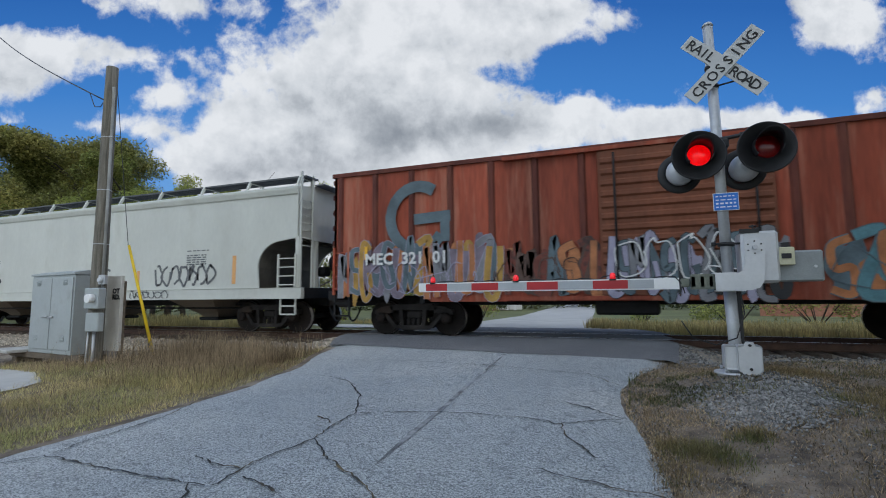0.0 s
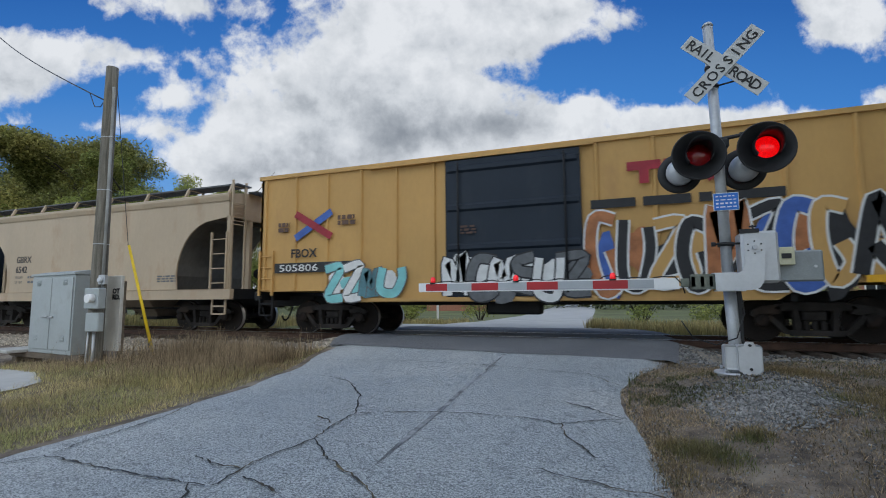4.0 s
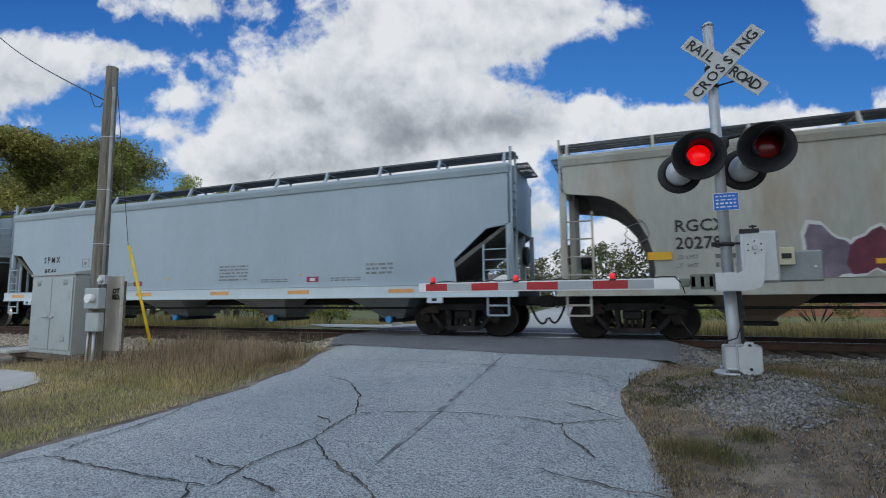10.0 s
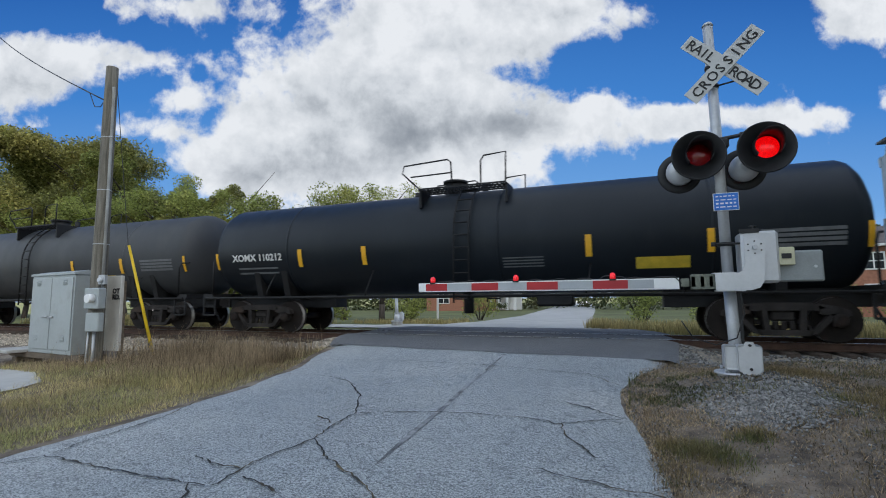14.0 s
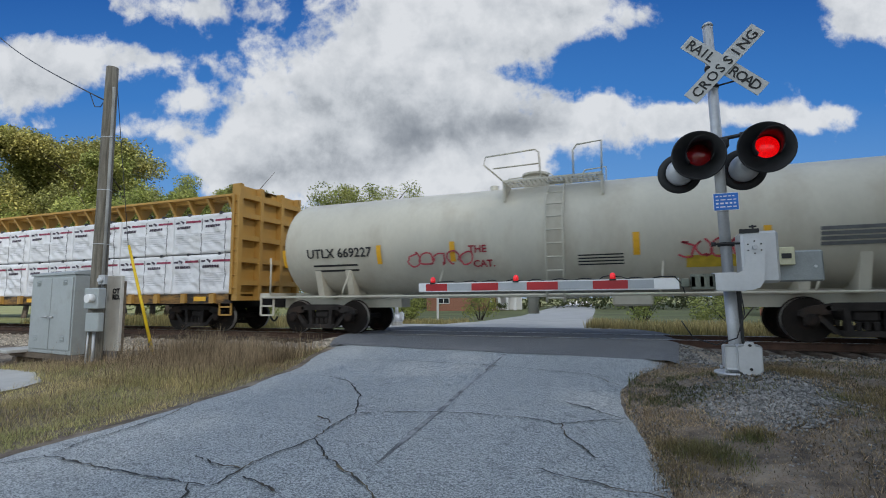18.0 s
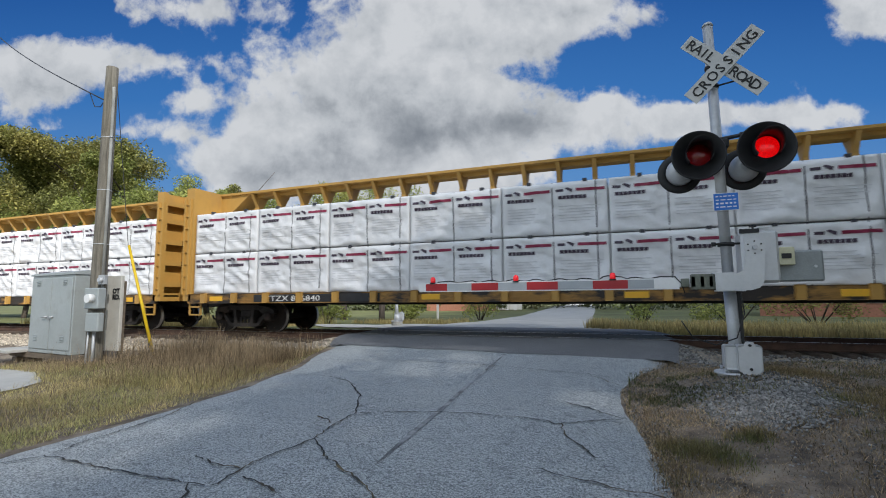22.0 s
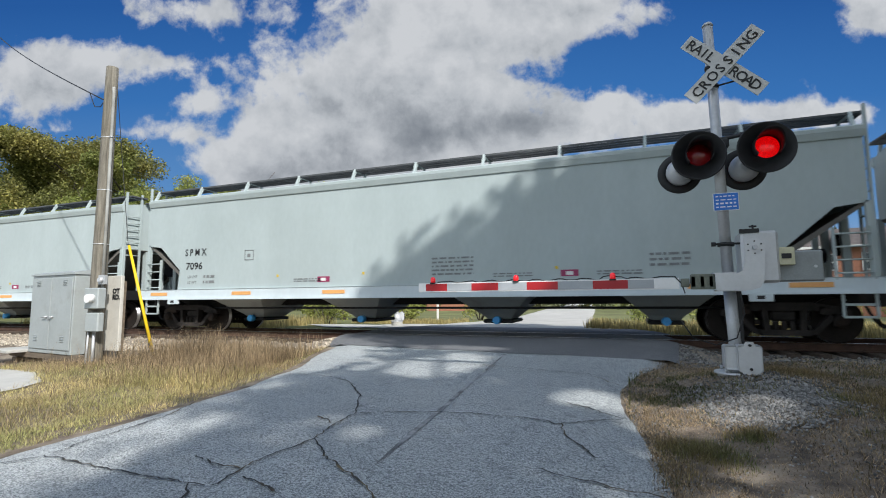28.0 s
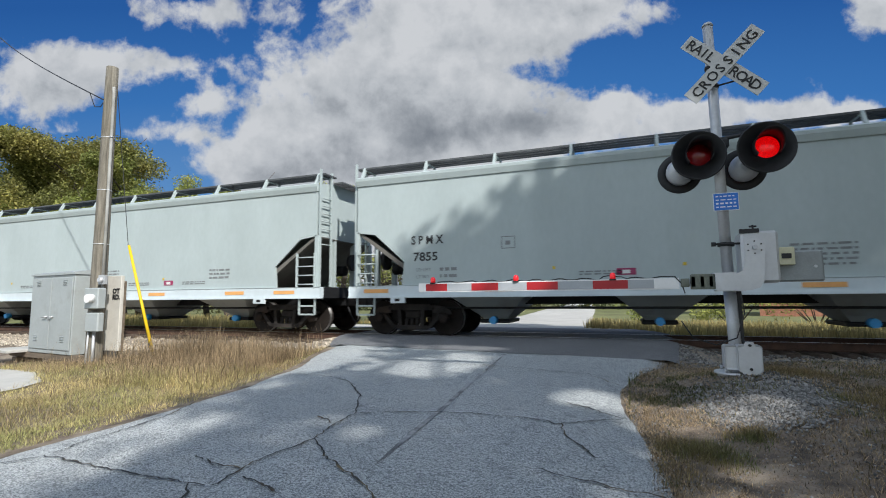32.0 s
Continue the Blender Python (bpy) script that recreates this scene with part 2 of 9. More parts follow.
WHITE = material("white_enamel", (0.80, 0.80, 0.79), 0.45, vary=0.05, scale=2.0, tint=(0.66, 0.65, 0.62), tint_scale=1.5, tint_at=(0.6, 0.9))
SIGN_BLACK = material("sign_black", (0.012, 0.012, 0.013), 0.5, vary=0.1, scale=4)
RED_SHEET = material("red_sheeting", (0.42, 0.015, 0.02), 0.4, vary=0.08, scale=3.0)
BLUE_SHEET = material("blue_sheeting", (0.02, 0.17, 0.62), 0.4, vary=0.08, scale=3.0)
GREY_SHEET = material("grey_sheeting", (0.40, 0.42, 0.44), 0.5, vary=0.08, scale=3.0)
HOOD = material("signal_black", (0.010, 0.010, 0.011), 0.55, vary=0.2, scale=4.0)
RED_LENS = material("red_lamp_disc", (0.80, 0.030, 0.050), 0.3, vary=0.35, scale=25.0, emit=0.5)
RED_LAMP = material("red_arm_lens", (0.75, 0.012, 0.018), 0.25, vary=0.1, scale=20.0, emit=0.22, coat=0.5)
YELLOW = material("yellow_marker", (0.75, 0.50, 0.01), 0.5, vary=0.1, scale=5.0)
REFLECT = material("yellow_reflector", (0.80, 0.42, 0.02), 0.45, vary=0.08, scale=6.0)
ORANGE_R = material("amber_reflector", (0.75, 0.38, 0.13), 0.45, vary=0.08, scale=6.0)
WOOD = material("grey_pole_wood", (0.185, 0.168, 0.135), 0.9, vary=0.45, scale=3.0, bump=0.7, bscale=18, stretch=(8, 8, 0.5))
SILL_WOOD = material("timber_sill", (0.16, 0.125, 0.09), 0.9, vary=0.3, scale=3.0, bump=0.5, bscale=14, stretch=(0.6, 4, 4))
CLEVIS = material("clevis_olive_paint", (0.15, 0.165, 0.13), 0.6, vary=0.25, scale=5.0, tint=(0.30, 0.30, 0.22), tint_scale=6.0)
CASE = material("case_aluminium", (0.37, 0.40, 0.40), 0.5, 0.2, vary=0.08, scale=1.4, bump=0.05, bscale=30, tint=(0.31, 0.32, 0.31), tint_scale=2.4)

# ---- ground, road, track ----
def base(y):
    """Height of the land along the road: a low hump that carries the track."""
    if y < -1.7:
        d = -y - 1.7
        return -0.03 - 0.043 * d if d < 14 else -0.632 - 0.008 * min(d - 14, 60)
    if y > 1.7:
        return -0.03 - 0.018 * min(y - 1.7, 25)
    return -0.03


ROAD_L = [(-60, -4.9), (-20, -5.1), (-10.1, -5.36), (-9.2, -5.28), (-8.2, -5.26), (-7.3, -5.3), (-6.2, -5.45), (-5.4, -5.68), (-4.5, -6.1), (-3.2, -6.5), (-2.3, -7.0), (-1.2, -7.5), (1.5, -7.8), (5, -7.2), (10, -7.2), (60, -11), (200, -24)]
ROAD_R = [(-60, 0.6), (-20, 0.4), (-9.3, 0.30), (-8.5, 0.22), (-7.9, 0.10), (-7.2, 0.0), (-6.6, -0.08), (-6.1, -0.05), (-5.2, 0.18), (-4.5, 0.45), (-4.1, 0.62), (-3.0, 0.75), (-1.2, 0.9), (1.5, 0.9), (5, -0.6), (9, -1.6), (60, -4.5), (200, -16)]


def along(rows, y):
    for (a, va), (b, vb) in zip(rows[:-1], rows[1:]):
        if a <= y <= b:
            return va + (vb - va) * (y - a) / (b - a)
    return rows[0][1] if y < rows[0][0] else rows[-1][1]


def smooth(a, b, x):
    t = min(1, max(0, (x - a) / (b - a)))
    return t * t * (3 - 2 * t)


def ground_z(x, y):
    """Height of the land: verges lie a little below the road, the track on a ballast bed."""
    z = base(y)
    l, r = along(ROAD_L, y), along(ROAD_R, y)
    off = max(l - x, x - r)
    edge = smooth(-0.25, 1.2, off)
    t = abs(y)
    bed = -0.24 - 0.20 * smooth(1.25, 1.75, t) + 0.06 * smooth(2.2, 3.6, t)
    low = (bed - z) + (-0.10 - (bed - z)) * smooth(2.4, 4.2, t)
    z += low * edge
    if x > 0 and y < -2.5:
        z += 0.25 * smooth(0.1, 1.6, off) * smooth(-2.5, -4.5, y) * smooth(-11, -7.5, y)
        z += 0.15 * math.exp(-((x - 1.23) ** 2 + (y + 5.85) ** 2) / 0.6)
    if off > 0.3:
        z += 0.05 * noise.noise(Vector((x * 0.5, y * 0.5, 3.0))) * smooth(0.3, 2, off)
        z += 0.02 * noise.noise(Vector((x * 2.1, y * 2.1, 9.0)))
    if x < -9 and y < -2.5:
        z += -0.18 * smooth(-9, -14, x) * smooth(-2.5, -5, y)
    return z - 0.02


def spread(a, b, n, near, span):
    """Steps from a to b, close together round `near`."""
    out = []
    for i in range(n + 1):
        u = -1 + 2 * i / n
        out.append(near + span * u + ((b - near - span) if u > 0 else (near - span - a)) * (abs(u) ** 7) * (1 if u > 0 else -1))
    return out


def sheet(name, xs, ys, zf, material, label, keep=None):
    bm = bmesh.new()
    grid = [[bm.verts.new((x, y, zf(x, y))) for x in xs] for y in ys]
    for j in range(len(ys) - 1):
        for i in range(len(xs) - 1):
            cx, cy = (xs[i] + xs[i + 1]) / 2, (ys[j] + ys[j + 1]) / 2
            k = keep(cx, cy) if keep else 0
            if k is None:
                continue
            f = bm.faces.new((grid[j][i], grid[j][i + 1], grid[j + 1][i + 1], grid[j + 1][i]))
            f.smooth, f.material_index = True, k
    ob = part(name, bm, material)
    return tagged(ob, label, name, kind="structure")


def land_kind(x, y):
    if abs(y) < 3.0:
        return 1
    if y > 3.0 or abs(x) > 40 or y < -30:
        return 2
    return 0


ground = sheet("ground", spread(-4000, 4000, 150, -6, 22), spread(-4000, 4000, 150, -4, 14), ground_z,
               [EARTH, BALLAST, MEADOW], "verge of dry earth and grass with a ballast bed", land_kind)


def ribbon(name, rows_l, rows_r, y0, y1, step, lift, material, label, nx=14, crown=0.04):
    bm = bmesh.new()
    n = max(2, round((y1 - y0) / step))
    prev = None
    for j in range(n + 1):
        y = y0 + (y1 - y0) * j / n
        l, r = along(rows_l, y), along(rows_r, y)
        row = []
        for i in range(nx + 1):
            u = i / nx
            wob = 0.07 * noise.noise(Vector((y * 1.3, 5.0 if u < 0.5 else 9.0, 0))) if i in (0, nx) else 0
            x = l + (r - l) * u + wob
            drop = -0.06 if i in (0, nx) else 0
            row.append(bm.verts.new((x, y, base(y) + lift + crown * (1 - (2 * u - 1) ** 2) * (abs(y) > 4) + 0.006 * noise.noise(Vector((x, y, 0))) + drop)))
        if prev:
            for i in range(nx):
                f = bm.faces.new((prev[i], prev[i + 1], row[i + 1], row[i]))
                f.smooth = True
        prev = row
    return tagged(part(name, bm, material), label, name, kind="structure")


road = ribbon("road", ROAD_L, ROAD_R, -60, -1.25, 0.4, 0.02, ASPHALT, "worn grey cracked asphalt road up to the crossing")
road_beyond = ribbon("road_beyond", ROAD_L, ROAD_R, 1.25, 200, 1.5, 0.02, CONCRETE, "pale road running on beyond the track")

# a pale side road leaves the crossing beyond the track
bm = bmesh.new()
prev = None
for i in range(25):
    x = -13.4 + 6.9 * i / 24
    lo, hi = 4.3 + 0.9 * smooth(-11, -13.4, x), 8.2 - 2.0 * smooth(-10, -13.4, x) + 0.3 * smooth(-9, -7, x)
    cur = [bm.verts.new((x, y, ground_z(x, y) + 0.045)) for y in (lo, (2 * lo + hi) / 3, (lo + 2 * hi) / 3, hi)]
    if prev:
        for k in range(3):
            bm.faces.new((prev[k], cur[k], cur[k + 1], prev[k + 1]))
    prev = cur
tagged(part("side_road", bm, CONCRETE), "pale side road beyond the track", "road", kind="structure")


def rail_profile():
    h = [(-0.066, -0.172), (0.066, -0.172), (0.066, -0.162), (0.014, -0.145), (0.010, -0.045), (0.034, -0.034), (0.034, -0.006), (0.027, 0.0)]
    return h + [(-0.027, 0.0), (-0.034, -0.006), (-0.034, -0.034), (-0.010, -0.045), (-0.014, -0.145), (-0.066, -0.162)]


for side in (-1, 1):
    bm = bmesh.new()
    prism(bm, [(side * 0.752 + y, z) for y, z in rail_profile()], -620, 620, "x")
    bm.faces.ensure_lookup_table()
    bm.normal_update()
    for f in bm.faces:
        if f.normal.z > 0.7 and f.calc_center_median().z > -0.02:
            f.material_index = 1
    tagged(part("rail", bm, [RUST, RAILHEAD]), "rusty steel rail with a polished head", "rail", group="rails of the track", kind="structure")

# ---- railway cars: shared pieces ----
TRAIN = []          # (thing, place of its centre at 0 s, wheelsets)
KIT = {}
AXLE_Z, HALF_BASE = 0.46, 0.94


def paint(name, color, tint=None, at=(0.55, 0.78), rough=0.5, vary=0.07, tint_scale=0.9, stretch=(1, 1, 0.45), bump=0.05, gloss=0.4):
    return material(name, color, rough, vary=vary, scale=0.8, bump=bump, bscale=6, tint=tint, tint_scale=tint_scale, tint_at=at, stretch=stretch, gloss=gloss)


def make_kit():
    bm = bmesh.new()
    for s in (-1, 1):
        y0, y1 = (s * 0.91, s * 1.07) if s > 0 else (-1.07, -0.91)
        prism(bm, [(-0.62, 0.66), (0.62, 0.66), (0.70, 0.72), (0.52, 0.82), (-0.52, 0.82), (-0.70, 0.72)], y0, y1)
        prism(bm, [(-0.44, 0.15), (0.44, 0.15), (0.50, 0.26), (-0.50, 0.26)], y0, y1)
        for k in (-1, 1):
            prism(bm, [(k * 0.60, 0.80), (k * 0.60, 0.60), (k * 1.02, 0.52), (k * 1.14, 0.56), (k * 1.12, 0.66), (k * 0.95, 0.74)], y0, y1)
            prism(bm, [(k * 0.40, 0.16), (k * 0.50, 0.28), (k * 0.80, 0.60), (k * 0.97, 0.58), (k * 0.80, 0.46), (k * 0.56, 0.19)], y0, y1)
            prism(bm, [(k * 0.26, 0.24), (k * 0.36, 0.24), (k * 0.40, 0.70), (k * 0.30, 0.70)], y0 - 0.02 * (s < 0), y1 + 0.02 * (s > 0))
            box(bm, k * 0.94 - 0.11, k * 0.94 + 0.11, y0 + 0.01, y1 - 0.01, 0.33, 0.60, bev=0.03)
    box(bm, -0.22, 0.22, -1.0, 1.0, 0.44, 0.66, bev=0.04)
    cyl(bm, (0, 0, 0.64), (0, 0, 0.82), 0.22, n=16)
    for k in (-1, 1):
        box(bm, k * 0.44 - 0.04, k * 0.44 + 0.04, -0.86, 0.86, 0.36, 0.46)
    me = bpy.data.meshes.new("truck")
    bm.normal_update(), bm.to_mesh(me), bm.free()
    me.materials.append(TRUCK)
    KIT["truck"] = me
    bm = bmesh.new()
    for s in (-1, 1):
        m = Matrix.Translation((0, s * 0.752, 0)) @ Matrix.Rotation(radians(-90 * s), 4, "X")
        lathe(bm, [(0.10, -0.07), (0.13, 0.07), (0.16, 0.085), (0.30, 0.03), (0.385, 0.035), (0.40, 0.075), (0.445, 0.075)], 28, m)
        lathe(bm, [(0.445, 0.076), (0.46, 0.068), (0.464, -0.04), (0.49, -0.055), (0.49, -0.075), (0.40, -0.075), (0.38, -0.03), (0.16, -0.05), (0.10, -0.07)], 28, m)
    cyl(bm, (0, -0.98, 0), (0, 0.98, 0), 0.085, n=14)
    me = bpy.data.meshes.new("wheelset")
    bm.normal_update()
    for f in bm.faces:
        c = f.calc_center_median()
        r = math.hypot(c.x, c.z)
        if r > 0.452 and abs(abs(c.y) - 0.76) < 0.07 and r < 0.47:
            f.material_index = 1
    bm.to_mesh(me), bm.free()
    me.materials.append(WHEEL), me.materials.append(TREAD)
    KIT["wheelset"] = me
    bm = bmesh.new()
    for dx in (-0.15, 0.0, 0.15):
        pr = []
        for i in range(11):
            pr.append((0.068 if i % 2 else 0.045, 0.265 + i * 0.0175))
        lathe(bm, pr, 10, Matrix.Translation((dx, 0, 0)))
    me = bpy.data.meshes.new("spring_nest")
    bm.to_mesh(me), bm.free()
    me.materials.append(TRUCK)
    KIT["spring"] = me
    bm = bmesh.new()
    lathe(bm, [(0.14, 0.0), (0.14, 0.05), (0.12, 0.075), (0.06, 0.085)], 16, Matrix.Rotation(radians(90), 4, "X"))
    for i in range(3):
        a = i * 2.094
        cyl(bm, (0.08 * math.cos(a), -0.08, 0.08 * math.sin(a)), (0.08 * math.cos(a), -0.10, 0.08 * math.sin(a)), 0.018, n=6)
    me = bpy.data.meshes.new("bearing_cap")
    bm.to_mesh(me), bm.free()
    me.materials.append(WHEEL)
    KIT["cap"] = me
    # knuckle coupler with its yoke, and the air hose that hangs by it
    bm = bmesh.new()
    box(bm, -0.75, -0.12, -0.12, 0.12, 0.76, 1.0, bev=0.03)
    prism(bm, [(-0.14, -0.16), (0.06, -0.17), (0.16, -0.06), (0.10, 0.02), (0.02, 0.02), (0.02, 0.16), (-0.14, 0.17)], 0.72, 1.02, "z")
    me = bpy.data.meshes.new("coupler")
    bm.to_mesh(me), bm.free()
    me.materials.append(TRUCK)
    KIT["coupler"] = me
    bm = bmesh.new()
    pts = []
    for i in range(9):
        u = i / 8
        pts.append((-0.35 + 0.42 * u, -0.26, 0.74 - 0.44 * math.sin(u * 2.3) * (1 if u < 1 else 0.9)))
    tube(bm, pts, 0.03, 7)
    me = bpy.data.meshes.new("air_hose")
    bm.to_mesh(me), bm.free()
    me.materials.append(BLACK)
    KIT["hose"] = me


make_kit()


def running_gear(car, centers, half):
    """Two trucks with wheels, springs and bearings, and a coupler with a hose at each end. Returns the wheelsets."""
    wheels = []
    for cx in centers:
        tr = part("truck", KIT["truck"], None, car)
        tr.location = (cx, 0, 0)
        for k in (-1, 1):
            w = part("wheelset", KIT["wheelset"], None, tr)
            w.location = (k * HALF_BASE, 0, AXLE_Z)
            wheels.append(w)
            for s in (-1, 1):
                c = part("bearing_cap", KIT["cap"], None, tr)
                c.matrix_basis = pose(k * HALF_BASE, s * 1.06, AXLE_Z, 0, 0, 0 if s < 0 else 180)
        for s in (-1, 1):
            sp = part("spring_nest", KIT["spring"], None, tr)
            sp.location = (0, s * 0.99, 0)
    for k in (-1, 1):
        c = part("coupler", KIT["coupler"], None, car)
        c.matrix_basis = pose(k * (half - 0.03), 0, 0, 0, 0, 0 if k > 0 else 180)
        hz = part("air_hose", KIT["hose"], None, car)
        hz.matrix_basis = pose(k * (half - 0.05), 0, 0, 0, 0, 0 if k > 0 else 180)
    return wheels


def ladder(bm, x0, x1, y, z0, z1, n, r=0.018, stile=0.028):
    """A ladder in the plane y, with its stiles at x0 and x1."""
    for x in (x0, x1):
        box(bm, x - stile, x + stile, y - 0.03, y + 0.03, z0, z1)
    for i in range(n):
        z = z0 + (z1 - z0) * (i + 0.5) / n
        cyl(bm, (x0, y, z), (x1, y, z), r, n=6)


def step_stirrup(bm, x, w, y, z0, z1):
    t = 0.022
    box(bm, x - w / 2 - t, x - w / 2 + t, y - t, y + t, z0, z1)
    box(bm, x + w / 2 - t, x + w / 2 + t, y - t, y + t, z0, z1)
    box(bm, x - w / 2, x + w / 2, y - t, y + t, z0 - t, z0 + t)
    box(bm, x - w / 2, x + w / 2, y - t, y + t, (z0 + z1) / 2 - t, (z0 + z1) / 2 + t)


def grating(bm, x0, x1, y0, y1, z, pitch=0.085):
    n = int((x1 - x0) / pitch)
    for i in range(n + 1):
        x = x0 + (x1 - x0) * i / n
        box(bm, x - 0.009, x + 0.009, y0, y1, z - 0.03, z + 0.012)
    for i in range(4):
        y = y0 + (y1 - y0) * i / 3
        box(bm, x0, x1, y - 0.012, y + 0.012, z - 0.03, z + 0.016)


def face_m(x, y, z):
    """Pose of something flat on a car's near side, reading from -x to +x."""
    return Matrix.Translation((x, y, z)) @ Matrix.Rotation(radians(90), 4, "X")


def bar(bm, x, z, w, h, y, t=0.004):
    box(bm, x, x + w, y - t, y, z, z + h)


def bars(bm, x, z, w, rows, y, h=0.035, gap=0.03, seed=1):
    """Small lettering that cannot be read: rows of short bars."""
    r = random.Random(seed)
    for k in range(rows):
        u = 0.0
        while u < w:
            l = r.uniform(0.05, 0.22)
            bar(bm, x + u, z - k * (h + gap), min(l, w - u), h, y)
            u += l + r.uniform(0.03, 0.06)


def covered_hopper(L, x, mats, label, bays=4, zt=4.18, sill=(1.02, 1.31), cut=(1.4, 0.55, 1.92, 2.72), curved=False, centers=None,
                   marks=(), caps=None, walk_z=0.40, grid_mat=None, ribs=0, end_cage=True, cut_rear=None):
    """A covered hopper car: smooth sides cut away over the trucks, slope sheets, hopper bays, roof with hatches and running boards."""
    body_m, sill_m, dark_m, bay_m = mats
    W = 1.53
    half = L / 2
    hb = half - 0.66
    car = tagged(empty("covered_hopper_car"), label, "covered hopper car", group="cars of the freight train")
    cw, ct, zl, zc = cut
    z0 = sill[1] - 0.02

    def cutline(s):
        a = [(s * hb, zc + 0.02), (s * (hb - ct), zc - 0.05)]
        if curved:
            for i in range(1, 7):
                u = i / 7
                a.append((s * (hb - ct - (cw - ct) * math.sin(u * math.pi / 2)), zl + (zc - 0.05 - zl) * math.cos(u * math.pi / 2) ** 1.0))
        a.append((s * (hb - cw), zl))
        a.append((s * (hb - cw + 0.06), z0))
        return a
    outline = [(-hb, zt), (hb, zt)] + cutline(1) + list(reversed(cutline(-1)))
    for s in (-1, 1):
        bm = bmesh.new()
        prism(bm, outline, s * W, s * (W - 0.05))
        part("side_sheet", bm, body_m, car)
        bm = bmesh.new()
        box(bm, -half + 0.45, half - 0.45, s * (W - 0.06), s * (W + 0.05), sill[0], sill[1], bev=0.02)
        box(bm, -half + 0.45, half - 0.45, s * (W - 0.06), s * (W + 0.09), sill[0] - 0.03, sill[0] + 0.02)
        part("side_sill", bm, sill_m, car)
        bm = bmesh.new()
        prism(bm, [(s * (W + 0.07), zt - 0.02), (s * (W + 0.07), zt + 0.05), (s * (W - 0.03), zt + 0.10), (s * (W - 0.06), zt - 0.14), (s * (W + 0.03), zt - 0.16)], -hb - 0.02, hb + 0.02, "x")
        part("top_chord", bm, body_m, car)
        if ribs:
            for i in range(ribs):
                bm = bmesh.new()
                xx = -hb + cw + 0.4 + (2 * hb - 2 * cw - 0.8) * i / max(1, ribs - 1)
                box(bm, xx - 0.02, xx + 0.02, s * (W + 0.012), s * (W - 0.02), sill[1], zt - 0.15)
                part("weld_rib", bm, body_m, car)
    # roof: shallow pitch with a hatch trough
    bm = bmesh.new()
    prism(bm, [(-W, zt), (-W, zt + 0.06), (-0.8, zt + 0.20), (-0.35, zt + 0.24), (0.35, zt + 0.24), (0.8, zt + 0.20), (W, zt + 0.06), (W, zt)], -hb, hb, "x")
    part("roof", bm, body_m, car)
    bm = bmesh.new()
    for i in range(int(2 * hb / 2.1)):
        xx = -hb + 1.1 + i * 2.1
        box(bm, xx - 0.9, xx + 0.9, -0.3, 0.3, zt + 0.24, zt + 0.33, bev=0.03)
    part("hatch_covers", bm, body_m, car)
    for s in (-1, 1):
        bm = bmesh.new()
        grating(bm, -hb - 0.12, hb + 0.12, s * 1.04 - 0.28, s * 1.04 + 0.28, zt + walk_z, 0.05)
        part("running_board", bm, grid_mat or GRATE, car, "steel grating running board")
        n = int(2 * hb / 1.75)
        bm = bmesh.new()
        prism(bm, [(s * 1.28, zt + walk_z - 0.04), (s * 1.34, zt + walk_z + 0.02), (s * 1.50, zt + 0.09), (s * 1.42, zt + 0.08)], -0.03, 0.03, "x")
        box(bm, -0.025, 0.025, s * 1.0 - 0.26, s * 1.0 + 0.26, zt + walk_z - 0.05, zt + walk_z - 0.03)
        prism(bm, [(s * 0.74, zt + 0.15), (s * 0.80, zt + 0.15), (s * 0.80, zt + walk_z - 0.03), (s * 0.74, zt + walk_z - 0.03)], -0.025, 0.025, "x")
        me = bpy.data.meshes.new("board_bracket")
        bm.to_mesh(me), bm.free()
        me.materials.append(body_m)
        for i in range(n + 1):
            br = part("board_bracket", me, None, car)
            br.location = (-hb + 0.1 + (2 * hb - 0.2) * i / n, 0, 0)
    # ends: slope sheet, end wall, posts, platform
    for s in (-1, 1):
        bm = bmesh.new()
        box(bm, s * hb, s * (hb - 0.10), -W + 0.05, W - 0.05, zc + 0.02, zt)
        part("end_wall", bm, body_m, car)
        bm = bmesh.new()
        if curved:
            inner, outer = [], []
            for i in range(9):
                a = math.pi / 2 * i / 8
                inner.append((s * (hb - ct - (cw - ct + 0.02) * math.sin(a)), zl + (zc - 0.03 - zl) * math.cos(a)))
                outer.append((s * (hb - ct - (cw - ct + 0.12) * math.sin(a)), zl + (zc + 0.07 - zl) * math.cos(a)))
            inner.append((s * (hb - cw - 0.35), sill[0])), outer.append((s * (hb - cw - 0.45), sill[0]))
            for k in range(9):
                prism(bm, [inner[k], inner[k + 1], outer[k + 1], outer[k]], -W + 0.05, W - 0.05)
            bmesh.ops.remove_doubles(bm, verts=bm.verts, dist=0.0005)
        else:
            prism(bm, [(s * hb, zc + 0.02), (s * hb, zc), (s * (hb - cw - 0.7), sill[1] - 0.1), (s * (hb - cw - 0.95), sill[1] - 0.1), (s * (hb - 0.10), zc + 0.02)], -W + 0.05, W - 0.05)
        part("slope_sheet", bm, SLOPE_SHADE, car, "slope sheet over the truck with shade in its dark colour")
        bm = bmesh.new()
        box(bm, s * (half - 0.5), s * (half - cw - 1.9), -0.25, 0.25, 0.78, 1.12)
        box(bm, s * (half - 0.46), s * (half - 0.72), -W, W, sill[0] - 0.02, sill[1])
        box(bm, s * (half - 0.72), s * (hb - cw), -W + 0.1, W - 0.1, sill[0] + 0.06, sill[0] + 0.12)
        part("end_sill", bm, dark_m, car)
